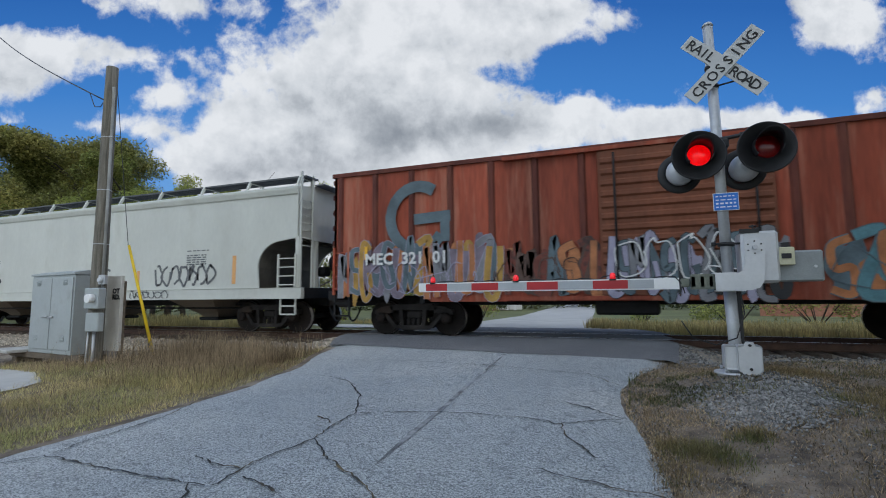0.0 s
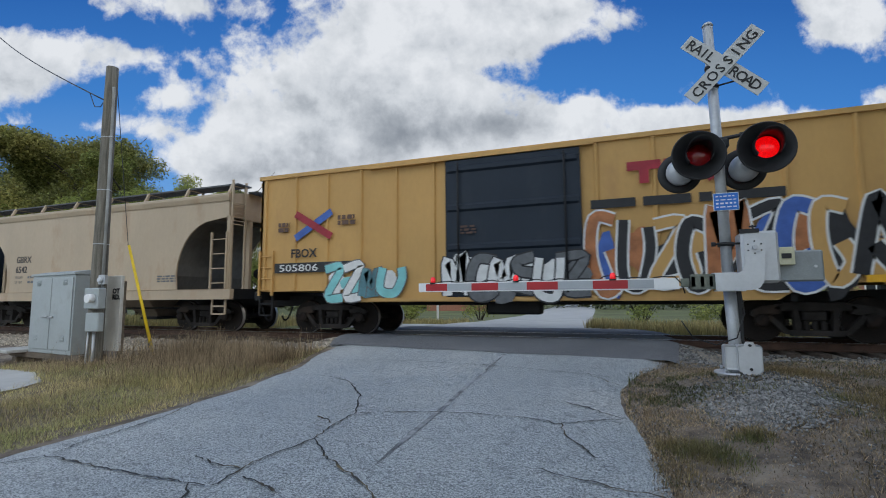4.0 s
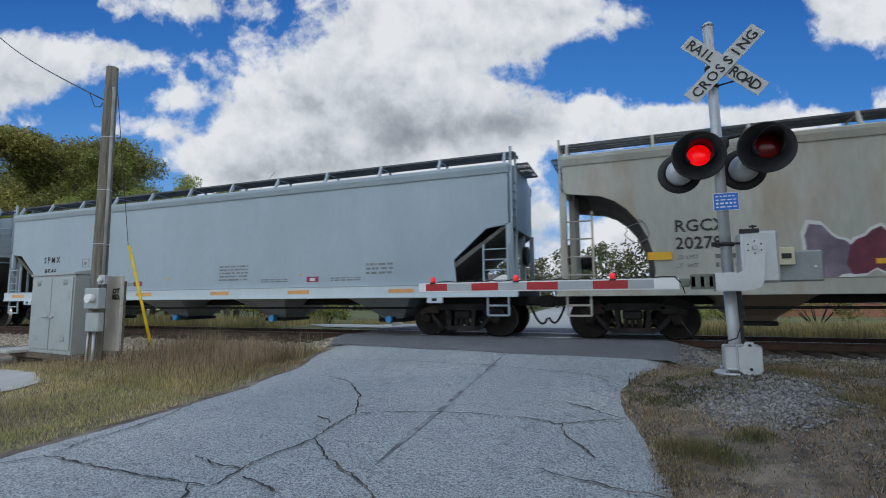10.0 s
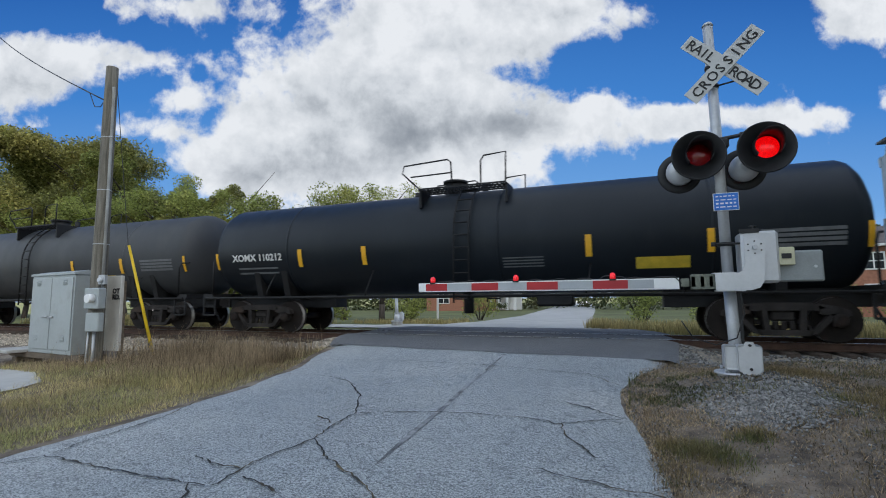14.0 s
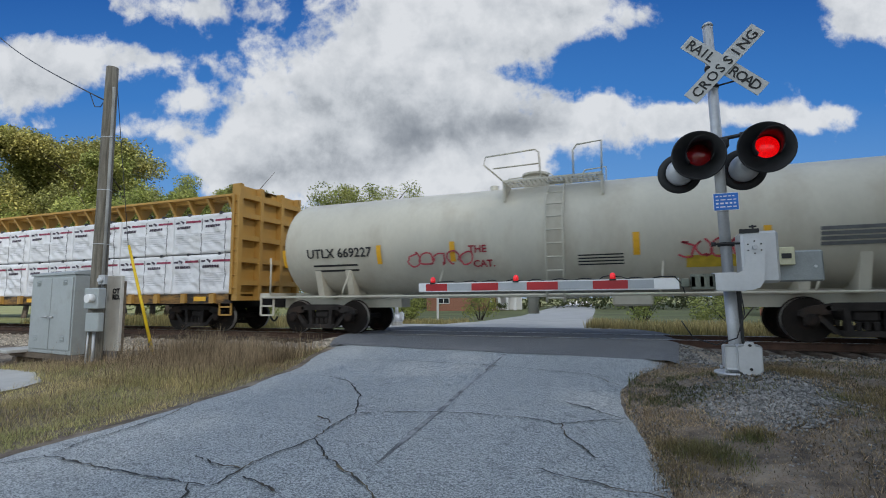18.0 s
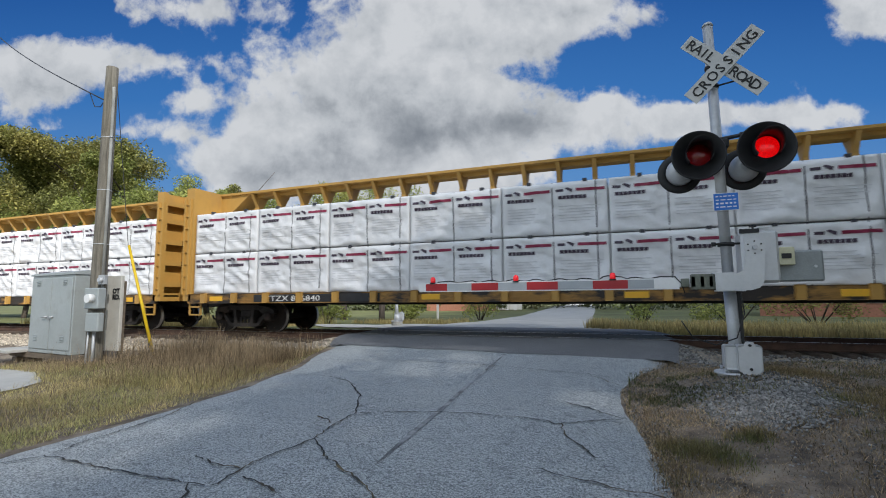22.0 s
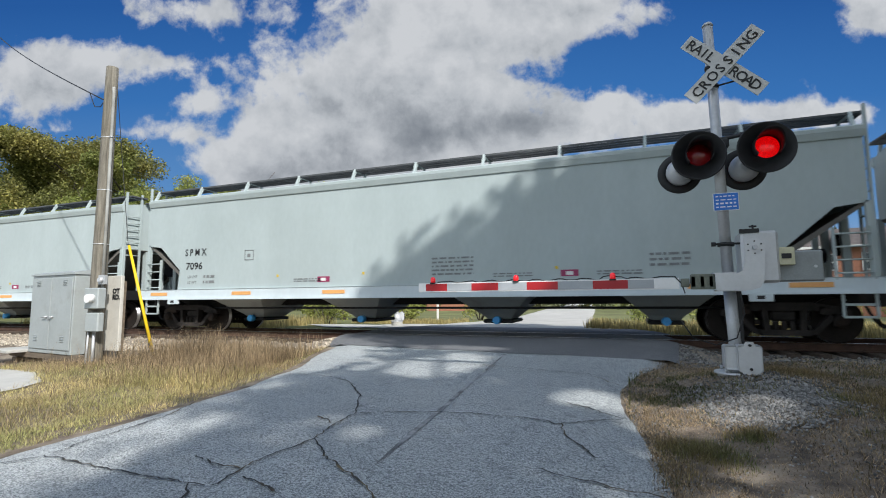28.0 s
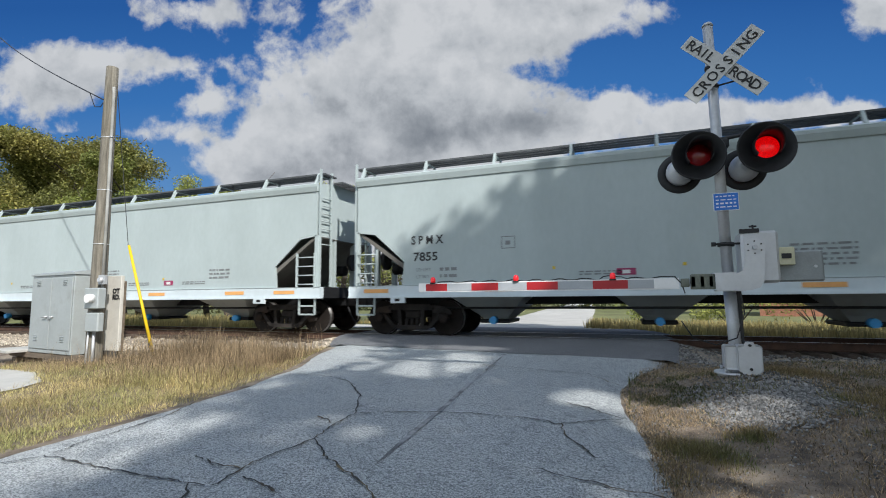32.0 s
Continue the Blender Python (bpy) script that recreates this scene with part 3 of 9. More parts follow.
        for yy in (-0.55, 0.55):
            bm = bmesh.new()
            box(bm, s * (hb - 0.02), s * (hb - 0.16), yy - 0.06, yy + 0.06, sill[1], zc + 0.3)
            part("end_post", bm, body_m, car)
        for ss in (-1, 1):
            bm = bmesh.new()
            box(bm, s * (hb + 0.06), s * (hb - 0.06), ss * W, ss * (W - 0.09), sill[1], zc + 0.05)
            part("corner_post", bm, body_m, car)
        bm = bmesh.new()
        ladder(bm, s * (hb - 0.02), s * (hb - 0.62), -W - 0.03, sill[1] - 0.05, zc - 0.45, 4, stile=0.022)
        part("side_ladder", bm, body_m, car)
        bm = bmesh.new()
        for i in range(7):
            cyl(bm, (s * (hb + 0.07), -W + 0.06, zc - 0.2 + i * (zt - zc + 0.1) / 7), (s * (hb + 0.07), -W + 0.60, zc - 0.2 + i * (zt - zc + 0.1) / 7), 0.018, n=6)
        box(bm, s * (hb + 0.05), s * (hb + 0.10), -W + 0.03, -W + 0.09, sill[1], zt + walk_z + 0.1)
        box(bm, s * (hb + 0.05), s * (hb + 0.10), -W + 0.57, -W + 0.63, sill[1], zt + walk_z + 0.1)
        part("end_ladder", bm, body_m, car)
        bm = bmesh.new()
        step_stirrup(bm, s * (hb - 0.28), 0.52, -W, 0.55, sill[0])
        part("step", bm, body_m, car)
        bm = bmesh.new()
        cyl(bm, (s * (hb + 0.0), 0.3, 2.1), (s * (hb + 0.12), 0.3, 2.1), 0.26, n=18)
        cyl(bm, (s * (hb - 0.5), 0.3, 1.85), (s * (hb - 0.2), 0.3, 1.85), 0.16, n=14)
        part("hand_brake" if s < 0 else "brake_cylinder", bm, dark_m, car)
        bm = bmesh.new()
        grating(bm, s * (hb + 0.02) if s > 0 else -hb - 0.36, hb + 0.36 if s > 0 else -hb - 0.02, -0.75, 0.75, zt + walk_z - 0.16, 0.05)
        part("crossover_board", bm, grid_mat or GRATE, car)
    # hopper bays
    span = 2 * (hb - cw - 0.2)
    bw = span / bays
    for i in range(bays):
        cx = -span / 2 + bw * (i + 0.5)
        bm = bmesh.new()
        top, bot = min(bw * 0.5 - 0.02, 0.98), 0.30
        zb = 0.42
        v = []
        for (hx, hy, z) in ((top, W - 0.08, sill[0] + 0.02), (bot + 0.12, 0.62, zb + 0.12), (bot, 0.5, zb)):
            v.append([bm.verts.new((cx + a * hx, b * hy, z)) for a, b in ((-1, -1), (1, -1), (1, 1), (-1, 1))])
        for a, b in zip(v[:-1], v[1:]):
            for k in range(4):
                bm.faces.new((a[k], a[(k + 1) % 4], b[(k + 1) % 4], b[k]))
        bm.faces.new(v[2]), bm.faces.new(v[0])
        bmesh.ops.recalc_face_normals(bm, faces=bm.faces)
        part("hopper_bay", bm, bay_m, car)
        bm = bmesh.new()
        box(bm, cx - bot - 0.1, cx + bot + 0.1, -0.62, 0.62, zb - 0.10, zb, bev=0.03)
        part("outlet_gate", bm, dark_m, car)
        if caps:
            bm = bmesh.new()
            cyl(bm, (cx, -0.63, zb - 0.02), (cx, -0.80, zb - 0.02), 0.105, 0.095, n=14)
            part("outlet_cap", bm, caps, car, "blue outlet cap")
    bm = bmesh.new()
    box(bm, -half + 0.6, half - 0.6, -0.18, 0.18, 0.80, 1.06)
    cyl(bm, (-half + 2, -0.95, 0.72), (half - 2, -0.95, 0.72), 0.03, n=6)
    part("centre_sill", bm, dark_m, car)
    for fn in marks:
        fn(car, hb, W)
    if centers is None:
        centers = (-(half - 2.05), half - 2.05)
    wheels = running_gear(car, centers, half)
    TRAIN.append((car, x, wheels))
    return car


def boxcar(L, x, body_m, dark_m, label, zt=4.38, zb=0.88, ribs=9, rib_w=0.09, door=(-1.6, 1.6), door_m=None, door_bars=8, marks=(), corr=8, roof_m=None, rib_m=None):
    """A boxcar: ribbed sides, sliding door with tracks, corrugated ends, roof, ladders."""
    W, half = 1.53, L / 2
    hb = half - 0.58
    car = tagged(empty("boxcar"), label, "boxcar", group="cars of the freight train")
    for s in (-1, 1):
        bm = bmesh.new()
        prism(bm, [(-hb, zb + 0.32), (-hb + 2.4, zb + 0.32), (-hb + 2.9, zb), (hb - 2.9, zb), (hb - 2.4, zb + 0.32), (hb, zb + 0.32), (hb, zt), (-hb, zt)], s * W, s * (W - 0.06))
        part("side_wall", bm, body_m, car)
        for k in range(ribs):
            for e in (-1, 1):
                a = (door[1] if e > 0 else -door[0]) + 0.35
                xx = e * (a + (hb - 0.2 - a) * k / max(1, ribs - 1))
                bm = bmesh.new()
                prism(bm, [(xx - rib_w, s * W), (xx - rib_w * 0.5, s * (W + 0.06)), (xx + rib_w * 0.5, s * (W + 0.06)), (xx + rib_w, s * W)], zb + 0.36, zt - 0.06, "z")
                part("side_rib", bm, rib_m or body_m, car)
        bm = bmesh.new()
        box(bm, door[0], door[1], s * (W + 0.02), s * (W + 0.10), zb + 0.12, zt - 0.12, bev=0.01)
        d = part("door", bm, door_m or body_m, car)
        for k in range(door_bars):
            zz = zb + 0.35 + (zt - zb - 0.7) * k / max(1, door_bars - 1)
            bm = bmesh.new()
            q = min(0.10, 0.36 * (zt - zb - 0.7) / door_bars)
            prism(bm, [(s * (W + 0.10), zz - q), (s * (W + 0.15), zz - q / 2), (s * (W + 0.15), zz + q / 2), (s * (W + 0.10), zz + q)], door[0] + 0.06, door[1] - 0.06, "x")
            part("door_corrugation", bm, door_m or body_m, d)
        for xx in (door[0] + 0.35, door[1] - 0.35):
            bm = bmesh.new()
            cyl(bm, (xx, s * (W + 0.19), zb + 0.2), (xx, s * (W + 0.19), zt - 0.2), 0.025, n=8)
            part("lock_rod", bm, dark_m, d)
        for zz in (zb + 0.02, zt - 0.10):
            bm = bmesh.new()
            box(bm, door[0] - 2.2, door[1] + 0.3, s * (W + 0.01), s * (W + 0.14), zz, zz + 0.09)
            part("door_track", bm, body_m, car)
    bm = bmesh.new()
    prism(bm, [(-W - 0.06, zt - 0.05), (-W - 0.06, zt + 0.06), (-0.5, zt + 0.16), (0.5, zt + 0.16), (W + 0.06, zt + 0.06), (W + 0.06, zt - 0.05)], -hb - 0.05, hb + 0.05, "x")
    n = int(2 * hb / 1.2)
    for i in range(n):
        xx = -hb + 0.6 + i * 2 * hb / n
        prism(bm, [(-W - 0.05, zt + 0.06), (-0.5, zt + 0.2), (0.5, zt + 0.2), (W + 0.05, zt + 0.06)], xx - 0.05, xx + 0.05, "x")
    part("roof", bm, roof_m or dark_m, car)
    for s in (-1, 1):
        bm = bmesh.new()
        box(bm, s * hb, s * (hb - 0.08), -W, W, zb + 0.1, zt)
        end = part("end_wall", bm, body_m if roof_m is None else roof_m, car)
        for k in range(corr):
            bm = bmesh.new()
            zz = zb + 0.35 + (zt - zb - 0.5) * k / (corr - 1)
            h = (zt - zb - 0.5) / corr * 0.36
            prism(bm, [(s * hb, zz - h), (s * (hb + 0.13), zz - h * 0.4), (s * (hb + 0.13), zz + h * 0.4), (s * hb, zz + h)], -W + 0.12, W - 0.12)
            part("corrugation", bm, body_m if roof_m is None else roof_m, end)
        bm = bmesh.new()
        ladder(bm, s * (hb - 0.04), s * (hb - 0.50), -W - 0.05, zb + 0.2, zb + 1.5, 4)
        part("side_ladder", bm, body_m, car)
        bm = bmesh.new()
        step_stirrup(bm, s * (hb - 0.27), 0.45, -W, 0.52, zb + 0.3)
        part("step", bm, dark_m, car)
        bm = bmesh.new()
        box(bm, s * (half - 0.2), s * (hb - 1), -0.25, 0.25, 0.78, 1.08)
        box(bm, s * (hb + 0.16), s * (hb - 0.1), -W, W, 0.95, 1.2)
        part("end_sill", bm, dark_m, car)
    bm = bmesh.new()
    box(bm, -hb + 0.4, hb - 0.4, -0.2, 0.2, 0.78, 1.06)
    part("centre_sill", bm, dark_m, car)
    bm = bmesh.new()
    box(bm, -1.2, 0.2, -0.9, -0.45, 0.55, 0.95, bev=0.05)
    part("air_reservoir", bm, dark_m, car)
    for k in range(6):
        xx = -hb + 2.6 + (2 * hb - 5.2) * k / 5
        bm = bmesh.new()
        box(bm, xx - 0.06, xx + 0.06, -W + 0.1, W - 0.1, 0.85, 1.1)
        part("cross_bearer", bm, dark_m, car)
    for fn in marks:
        fn(car, hb, W)
    wheels = running_gear(car, (-(half - 2.75), half - 2.75), half)
    TRAIN.append((car, x, wheels))
    return car


def hull(bm, x0, x1, r, z, dish=0.5, n=40):
    """A drum along x with dished heads."""
    prof = []
    for i in range(7):
        a = math.pi / 2 * i / 6
        prof.append((max(0.02, r * math.sin(a)), x0 + dish * (1 - math.cos(a))))
    right = [(q, x0 + x1 - p) for q, p in reversed(prof)]
    m = Matrix.Translation((0, 0, z)) @ Matrix.Rotation(radians(90), 4, "Y")
    lathe(bm, prof + right, n, m)


def tank_car(L, x, body_m, dark_m, label, r=1.42, zc=2.50, over=0.38, bands=(), marks=(), platform_m=None, walk_rail=True, shift=0.0):
    """A tank car: dished drum on stub sills, saddles, a top platform with rails and manway, side ladders, and long handrails."""
    half = L / 2
    hb = half - over
    car = tagged(empty("tank_car"), label, "tank car", group="cars of the freight train")
    pm = platform_m or dark_m
    bm = bmesh.new()
    hull(bm, -hb, hb, r, zc, 0.55)
    part("drum", bm, body_m, car)
    for bx in bands:
        bm = bmesh.new()
        lathe(bm, [(r - 0.02, -0.03), (r + 0.008, -0.03), (r + 0.008, 0.03), (r - 0.02, 0.03)], 40, Matrix.Translation((bx, 0, zc)) @ Matrix.Rotation(radians(90), 4, "Y"))
        part("band", bm, body_m, car)
    top = zc + r
    bm = bmesh.new()
    cyl(bm, (-0.75, 0, top - 0.1), (-0.75, 0, top + 0.30), 0.32, n=20)
    cyl(bm, (-0.75, 0, top + 0.30), (-0.75, 0, top + 0.37), 0.36, n=20)
    cyl(bm, (0.1, 0.1, top - 0.1), (0.1, 0.1, top + 0.28), 0.09, n=10)
    cyl(bm, (-1.9, 0, top - 0.1), (-1.9, 0, top + 0.14), 0.12, n=10)
    part("manway", bm, dark_m, car)
    bm = bmesh.new()
    for s in (-1, 1):
        grating(bm, -1.35, 1.0, s * 0.95 - 0.35, s * 0.95 + 0.35, top - 0.06, 0.11)
        for xx in (-1.35, 1.0):
            box(bm, xx - 0.03, xx + 0.03, s * 0.5, s * 1.2, top - 0.55, top - 0.05)
    part("top_platform", bm, pm, car)
    if walk_rail:
        for s in (-1, 1):
            bm = bmesh.new()
            y = s * 1.25
            tube(bm, [(-1.35, y, top - 0.05), (-1.85, y, top + 0.42), (-1.80, y, top + 0.62), (-0.55, y, top + 0.68), (-0.45, y, top + 0.6), (-0.42, y, top - 0.05)], 0.022, 7)
            part("platform_rail", bm, pm, car)
            bm = bmesh.new()
            tube(bm, [(1.0, y, top - 0.05), (1.02, y, top + 0.72), (0.45, y, top + 0.68), (0.36, y, top + 0.55), (0.36, y, top - 0.05)], 0.022, 7)
            part("platform_rail", bm, pm, car)
            bm = bmesh.new()
            tube(bm, [(-1.6, y, top + 0.3), (-0.42, y, top + 0.32)], 0.02, 7)
            part("platform_rail", bm, pm, car)
    for s in (-1, 1):
        bm = bmesh.new()
        pts = []
        for i in range(9):
            a = math.pi / 2 * i / 8
            pts.append((0, s * ((r + 0.10) * math.cos(a * 0.62) + 0.02), zc + (r + 0.10) * math.sin(a * 0.62)))
        low = (0, s * (r + 0.12), 0.85)
        for xx in (-0.30, 0.10):
            tube(bm, [(xx, low[1], low[2])] + [(xx, p[1], p[2]) for p in pts], 0.026, 6)
        for i in range(10):
            z = 0.95 + i * 0.32
            yy = r + 0.12 if z < zc else math.sqrt(max(0.02, (r + 0.12) ** 2 - (z - zc) ** 2))
            cyl(bm, (-0.30, s * yy, z), (0.10, s * yy, z), 0.02, n=6)
        part("side_ladder", bm, pm, car)
        bm = bmesh.new()
        tube(bm, [(-half + 0.5, s * (r + 0.06), 1.03), (half - 0.5, s * (r + 0.06), 1.03)], 0.032, 8)
        for xx in (-hb + 2.4, -hb / 3, hb / 3, hb - 2.4):
            tube(bm, [(xx, s * (r + 0.06), 1.03), (xx + 0.06, s * (r + 0.08), 1.22), (xx + 0.12, s * (r * 0.86), 1.75)], 0.018, 6)
        part("handrail", bm, pm, car)
        for e in (-1, 1):
            bm = bmesh.new()
            xx = e * (half - 0.72)
            tube(bm, [(xx, s * (r + 0.03), 1.1), (xx, s * (r + 0.03), 2.0), (xx + e * 0.06, s * (r - 0.02), 2.16), (xx + e * 0.2, s * (r - 0.2), 2.18)], 0.026, 7)
            part("grab_rail", bm, pm, car)
    for s in (-1, 1):
        bm = bmesh.new()
        box(bm, s * (half - 0.35), s * (half - 4.4), -0.30, 0.30, 0.72, 1.16)
        box(bm, s * (half - 0.35), s * (half - 0.75), -1.45, 1.45, 1.02, 1.16)
        for xx in (half - 2.2, half - 3.2):
            prism(bm, [(-1.0, 1.0), (1.0, 1.0), (1.25, 1.85), (0.7, 1.42), (-0.7, 1.42), (-1.25, 1.85)], s * xx - 0.1, s * xx + 0.1, "x")
        part("stub_sill", bm, dark_m, car)
        bm = bmesh.new()
        step_stirrup(bm, s * (half - 0.62), 0.45, -1.45, 0.52, 1.05)
        part("step", bm, pm, car)
    bm = bmesh.new()
    cyl(bm, (-0.4, 0, zc - r + 0.05), (-0.4, 0, 0.55), 0.14, n=12)
    cyl(bm, (-half + 3, -0.6, 1.0), (half - 3, -0.6, 1.0), 0.025, n=6)
    box(bm, 1.6, 2.5, -0.75, -0.3, 0.75, 1.05, bev=0.05)
    part("bottom_outlet", bm, dark_m, car)
    for fn in marks:
        fn(car, hb, r, zc)
    wheels = running_gear(car, (-(half - 2.2), half - 2.2), half)
    TRAIN.append((car, x, wheels))
    for ch in car.children:
        if ch.name.split(".")[0] in ("manway", "top_platform", "platform_rail", "side_ladder"):
            ch.location.x += shift
    return car


def drum_patch(bm, x0, x1, z0, z1, r, zc, lift=0.006, n=6):
    """A patch of paint or tape on a drum's near side."""
    rows = []
    for i in range(n + 1):
        z = z0 + (z1 - z0) * i / n
        y = -math.sqrt(max(0.01, r * r - (z - zc) ** 2)) - lift
        rows.append((bm.verts.new((x0, y, z)), bm.verts.new((x1, y, z))))
    for a, b in zip(rows[:-1], rows[1:]):
        bm.faces.new((a[0], a[1], b[1], b[0]))


def gondola(L, x, body_m, rust_m, label, zt=3.55, zb=1.0, posts=14, marks=()):
    """A high-sided gondola: sheeted sides with posts and top chord, framed ends, ladders."""
    W, half = 1.52, L / 2
    hb = half - 0.62
    car = tagged(empty("gondola_car"), label, "gondola car", group="cars of the freight train")
    for s in (-1, 1):
        bm = bmesh.new()
        prism(bm, [(-hb, zb), (hb, zb), (hb, zt)] + [(hb - 2 * hb * i / 14, zt + 0.03 * math.sin(i * 2.1)) for i in range(1, 14)] + [(-hb, zt)], s * W, s * (W - 0.05))
        part("side_wall", bm, body_m, car)
        bm = bmesh.new()
        box(bm, -hb, hb, s * (W - 0.06), s * (W + 0.09), zt - 0.06, zt + 0.06)
        part("top_chord", bm, body_m, car)
        for k in range(posts):
            xx = -hb + 0.15 + (2 * hb - 0.3) * k / (posts - 1)
            bm = bmesh.new()
            w = 0.09
            prism(bm, [(xx - w, s * W), (xx - w * 0.6, s * (W + 0.12)), (xx + w * 0.6, s * (W + 0.12)), (xx + w, s * W)], zb - 0.12, zt - 0.05, "z")
            part("side_post", bm, rust_m if k >= posts - 3 else body_m, car)
    for zz in (1.75, 2.55):
        bm = bmesh.new()
        box(bm, hb - 3.1, hb, -W - 0.07, -W, zz - 0.08, zz + 0.08)
        part("side_ledge", bm, rust_m, car)
    bm = bmesh.new()
    box(bm, hb - 3.1, hb, -W - 0.012, -W + 0.01, zb, zt - 0.05)
    part("end_panel", bm, rust_m, car, "rust-red end panel")
    for zz in (1.72, 2.72):
        bm = bmesh.new()
        box(bm, -hb - 0.1, -hb + 3.0, -W - 0.075, -W, zz - 0.08, zz + 0.08)
        part("side_ledge", bm, body_m, car)
    for s in (-1, 1):
        bm = bmesh.new()
        box(bm, s * hb, s * (hb - 0.07), -W, W, zb, zt)
        for zz in (1.4, 1.95, 2.5, 3.05, 3.5):
            box(bm, s * (hb + 0.12), s * hb, -W, W, zz - 0.08, zz + 0.08)
        part("end_wall", bm, rust_m, car)
        bm = bmesh.new()
        ladder(bm, s * (hb - 0.05), s * (hb - 0.5), -W - 0.1, zb + 0.1, zt - 0.4, 6)
        part("side_ladder", bm, rust_m if s > 0 else body_m, car)
        bm = bmesh.new()
        step_stirrup(bm, s * (hb - 0.27), 0.45, -W, 0.52, zb)
        part("step", bm, BLACK, car)
        bm = bmesh.new()
        box(bm, s * (half - 0.3), s * (hb - 1), -0.25, 0.25, 0.78, 1.08)
        part("end_sill", bm, BLACK, car)
    bm = bmesh.new()
    box(bm, -hb + 0.05, hb - 0.05, -W + 0.05, W - 0.05, zb, zb + 0.1)
    box(bm, -hb, hb, -0.25, 0.25, 0.72, zb)
    for k in range(posts - 2):
        xx = -hb + 1.4 + (2 * hb - 2.8) * k / (posts - 3)
        box(bm, xx - 0.07, xx + 0.07, -W + 0.1, W - 0.1, 0.84, zb)
    part("floor_frame", bm, BLACK, car)
    for fn in marks:
        fn(car, hb, W)
    wheels = running_gear(car, (-(half - 2.2), half - 2.2), half)
    TRAIN.append((car, x, wheels))
    return car


def coil_car(L, x, body_m, dark_m, label, marks=()):
    """A coil car: a trough frame under two long ridged hoods."""
    W, half = 1.48, L / 2
    hb = half - 0.62
    car = tagged(empty("coil_car"), label, "coil car", group="cars of the freight train")
    for s in (-1, 1):
        bm = bmesh.new()
        prism(bm, [(-W, 1.42), (-W, 2.30), (-W + 0.06, 2.95), (-W + 0.55, 3.62), (-0.4, 3.74), (0.4, 3.74), (W - 0.55, 3.62), (W - 0.06, 2.95), (W, 2.30), (W, 1.42)],
              s * 0.04, s * (hb - 0.15), "x")
        part("hood", bm, body_m, car)
        bm = bmesh.new()
        for zz in (1.5, 2.30):
            box(bm, s * 0.06, s * (hb - 0.17), -W - 0.03, -W + 0.02, zz - 0.03, zz + 0.03)
        part("hood_rib", bm, body_m, car)
        for xx in (1.6, hb - 1.8):
            bm = bmesh.new()
            tube(bm, [(s * xx - 0.25, 0, 3.72), (s * xx - 0.25, 0, 3.98), (s * xx + 0.25, 0, 3.98), (s * xx + 0.25, 0, 3.72)], 0.035, 8)
            part("lifting_loop", bm, body_m, car)
        bm = bmesh.new()
        tube(bm, [(s * (hb - 0.05), -W + 0.15, 1.3), (s * (hb - 0.05), -W + 0.15, 2.5), (s * (hb - 0.05), -W + 0.75, 2.5), (s * (hb - 0.05), -W + 0.75, 1.3)], 0.022, 7)
        part("end_rail", bm, dark_m, car)
        bm = bmesh.new()
        step_stirrup(bm, s * (hb - 0.27), 0.45, -W, 0.52, 1.0)
        part("step", bm, dark_m, car)
        bm = bmesh.new()
        box(bm, s * (half - 0.3), s * (hb - 1), -0.25, 0.25, 0.78, 1.08)
        part("end_sill", bm, dark_m, car)
    bm = bmesh.new()
    box(bm, -hb, hb, -W, W, 1.05, 1.42, bev=0.03)
    prism(bm, [(-hb + 2.6, 1.05), (-hb + 3.2, 0.62), (hb - 3.2, 0.62), (hb - 2.6, 1.05)], -W + 0.1, W - 0.1)
    part("trough_frame", bm, dark_m, car)
    for fn in marks:
        fn(car, hb, W)
    wheels = running_gear(car, (-(half - 2.2), half - 2.2), half)
    TRAIN.append((car, x, wheels))
    return car


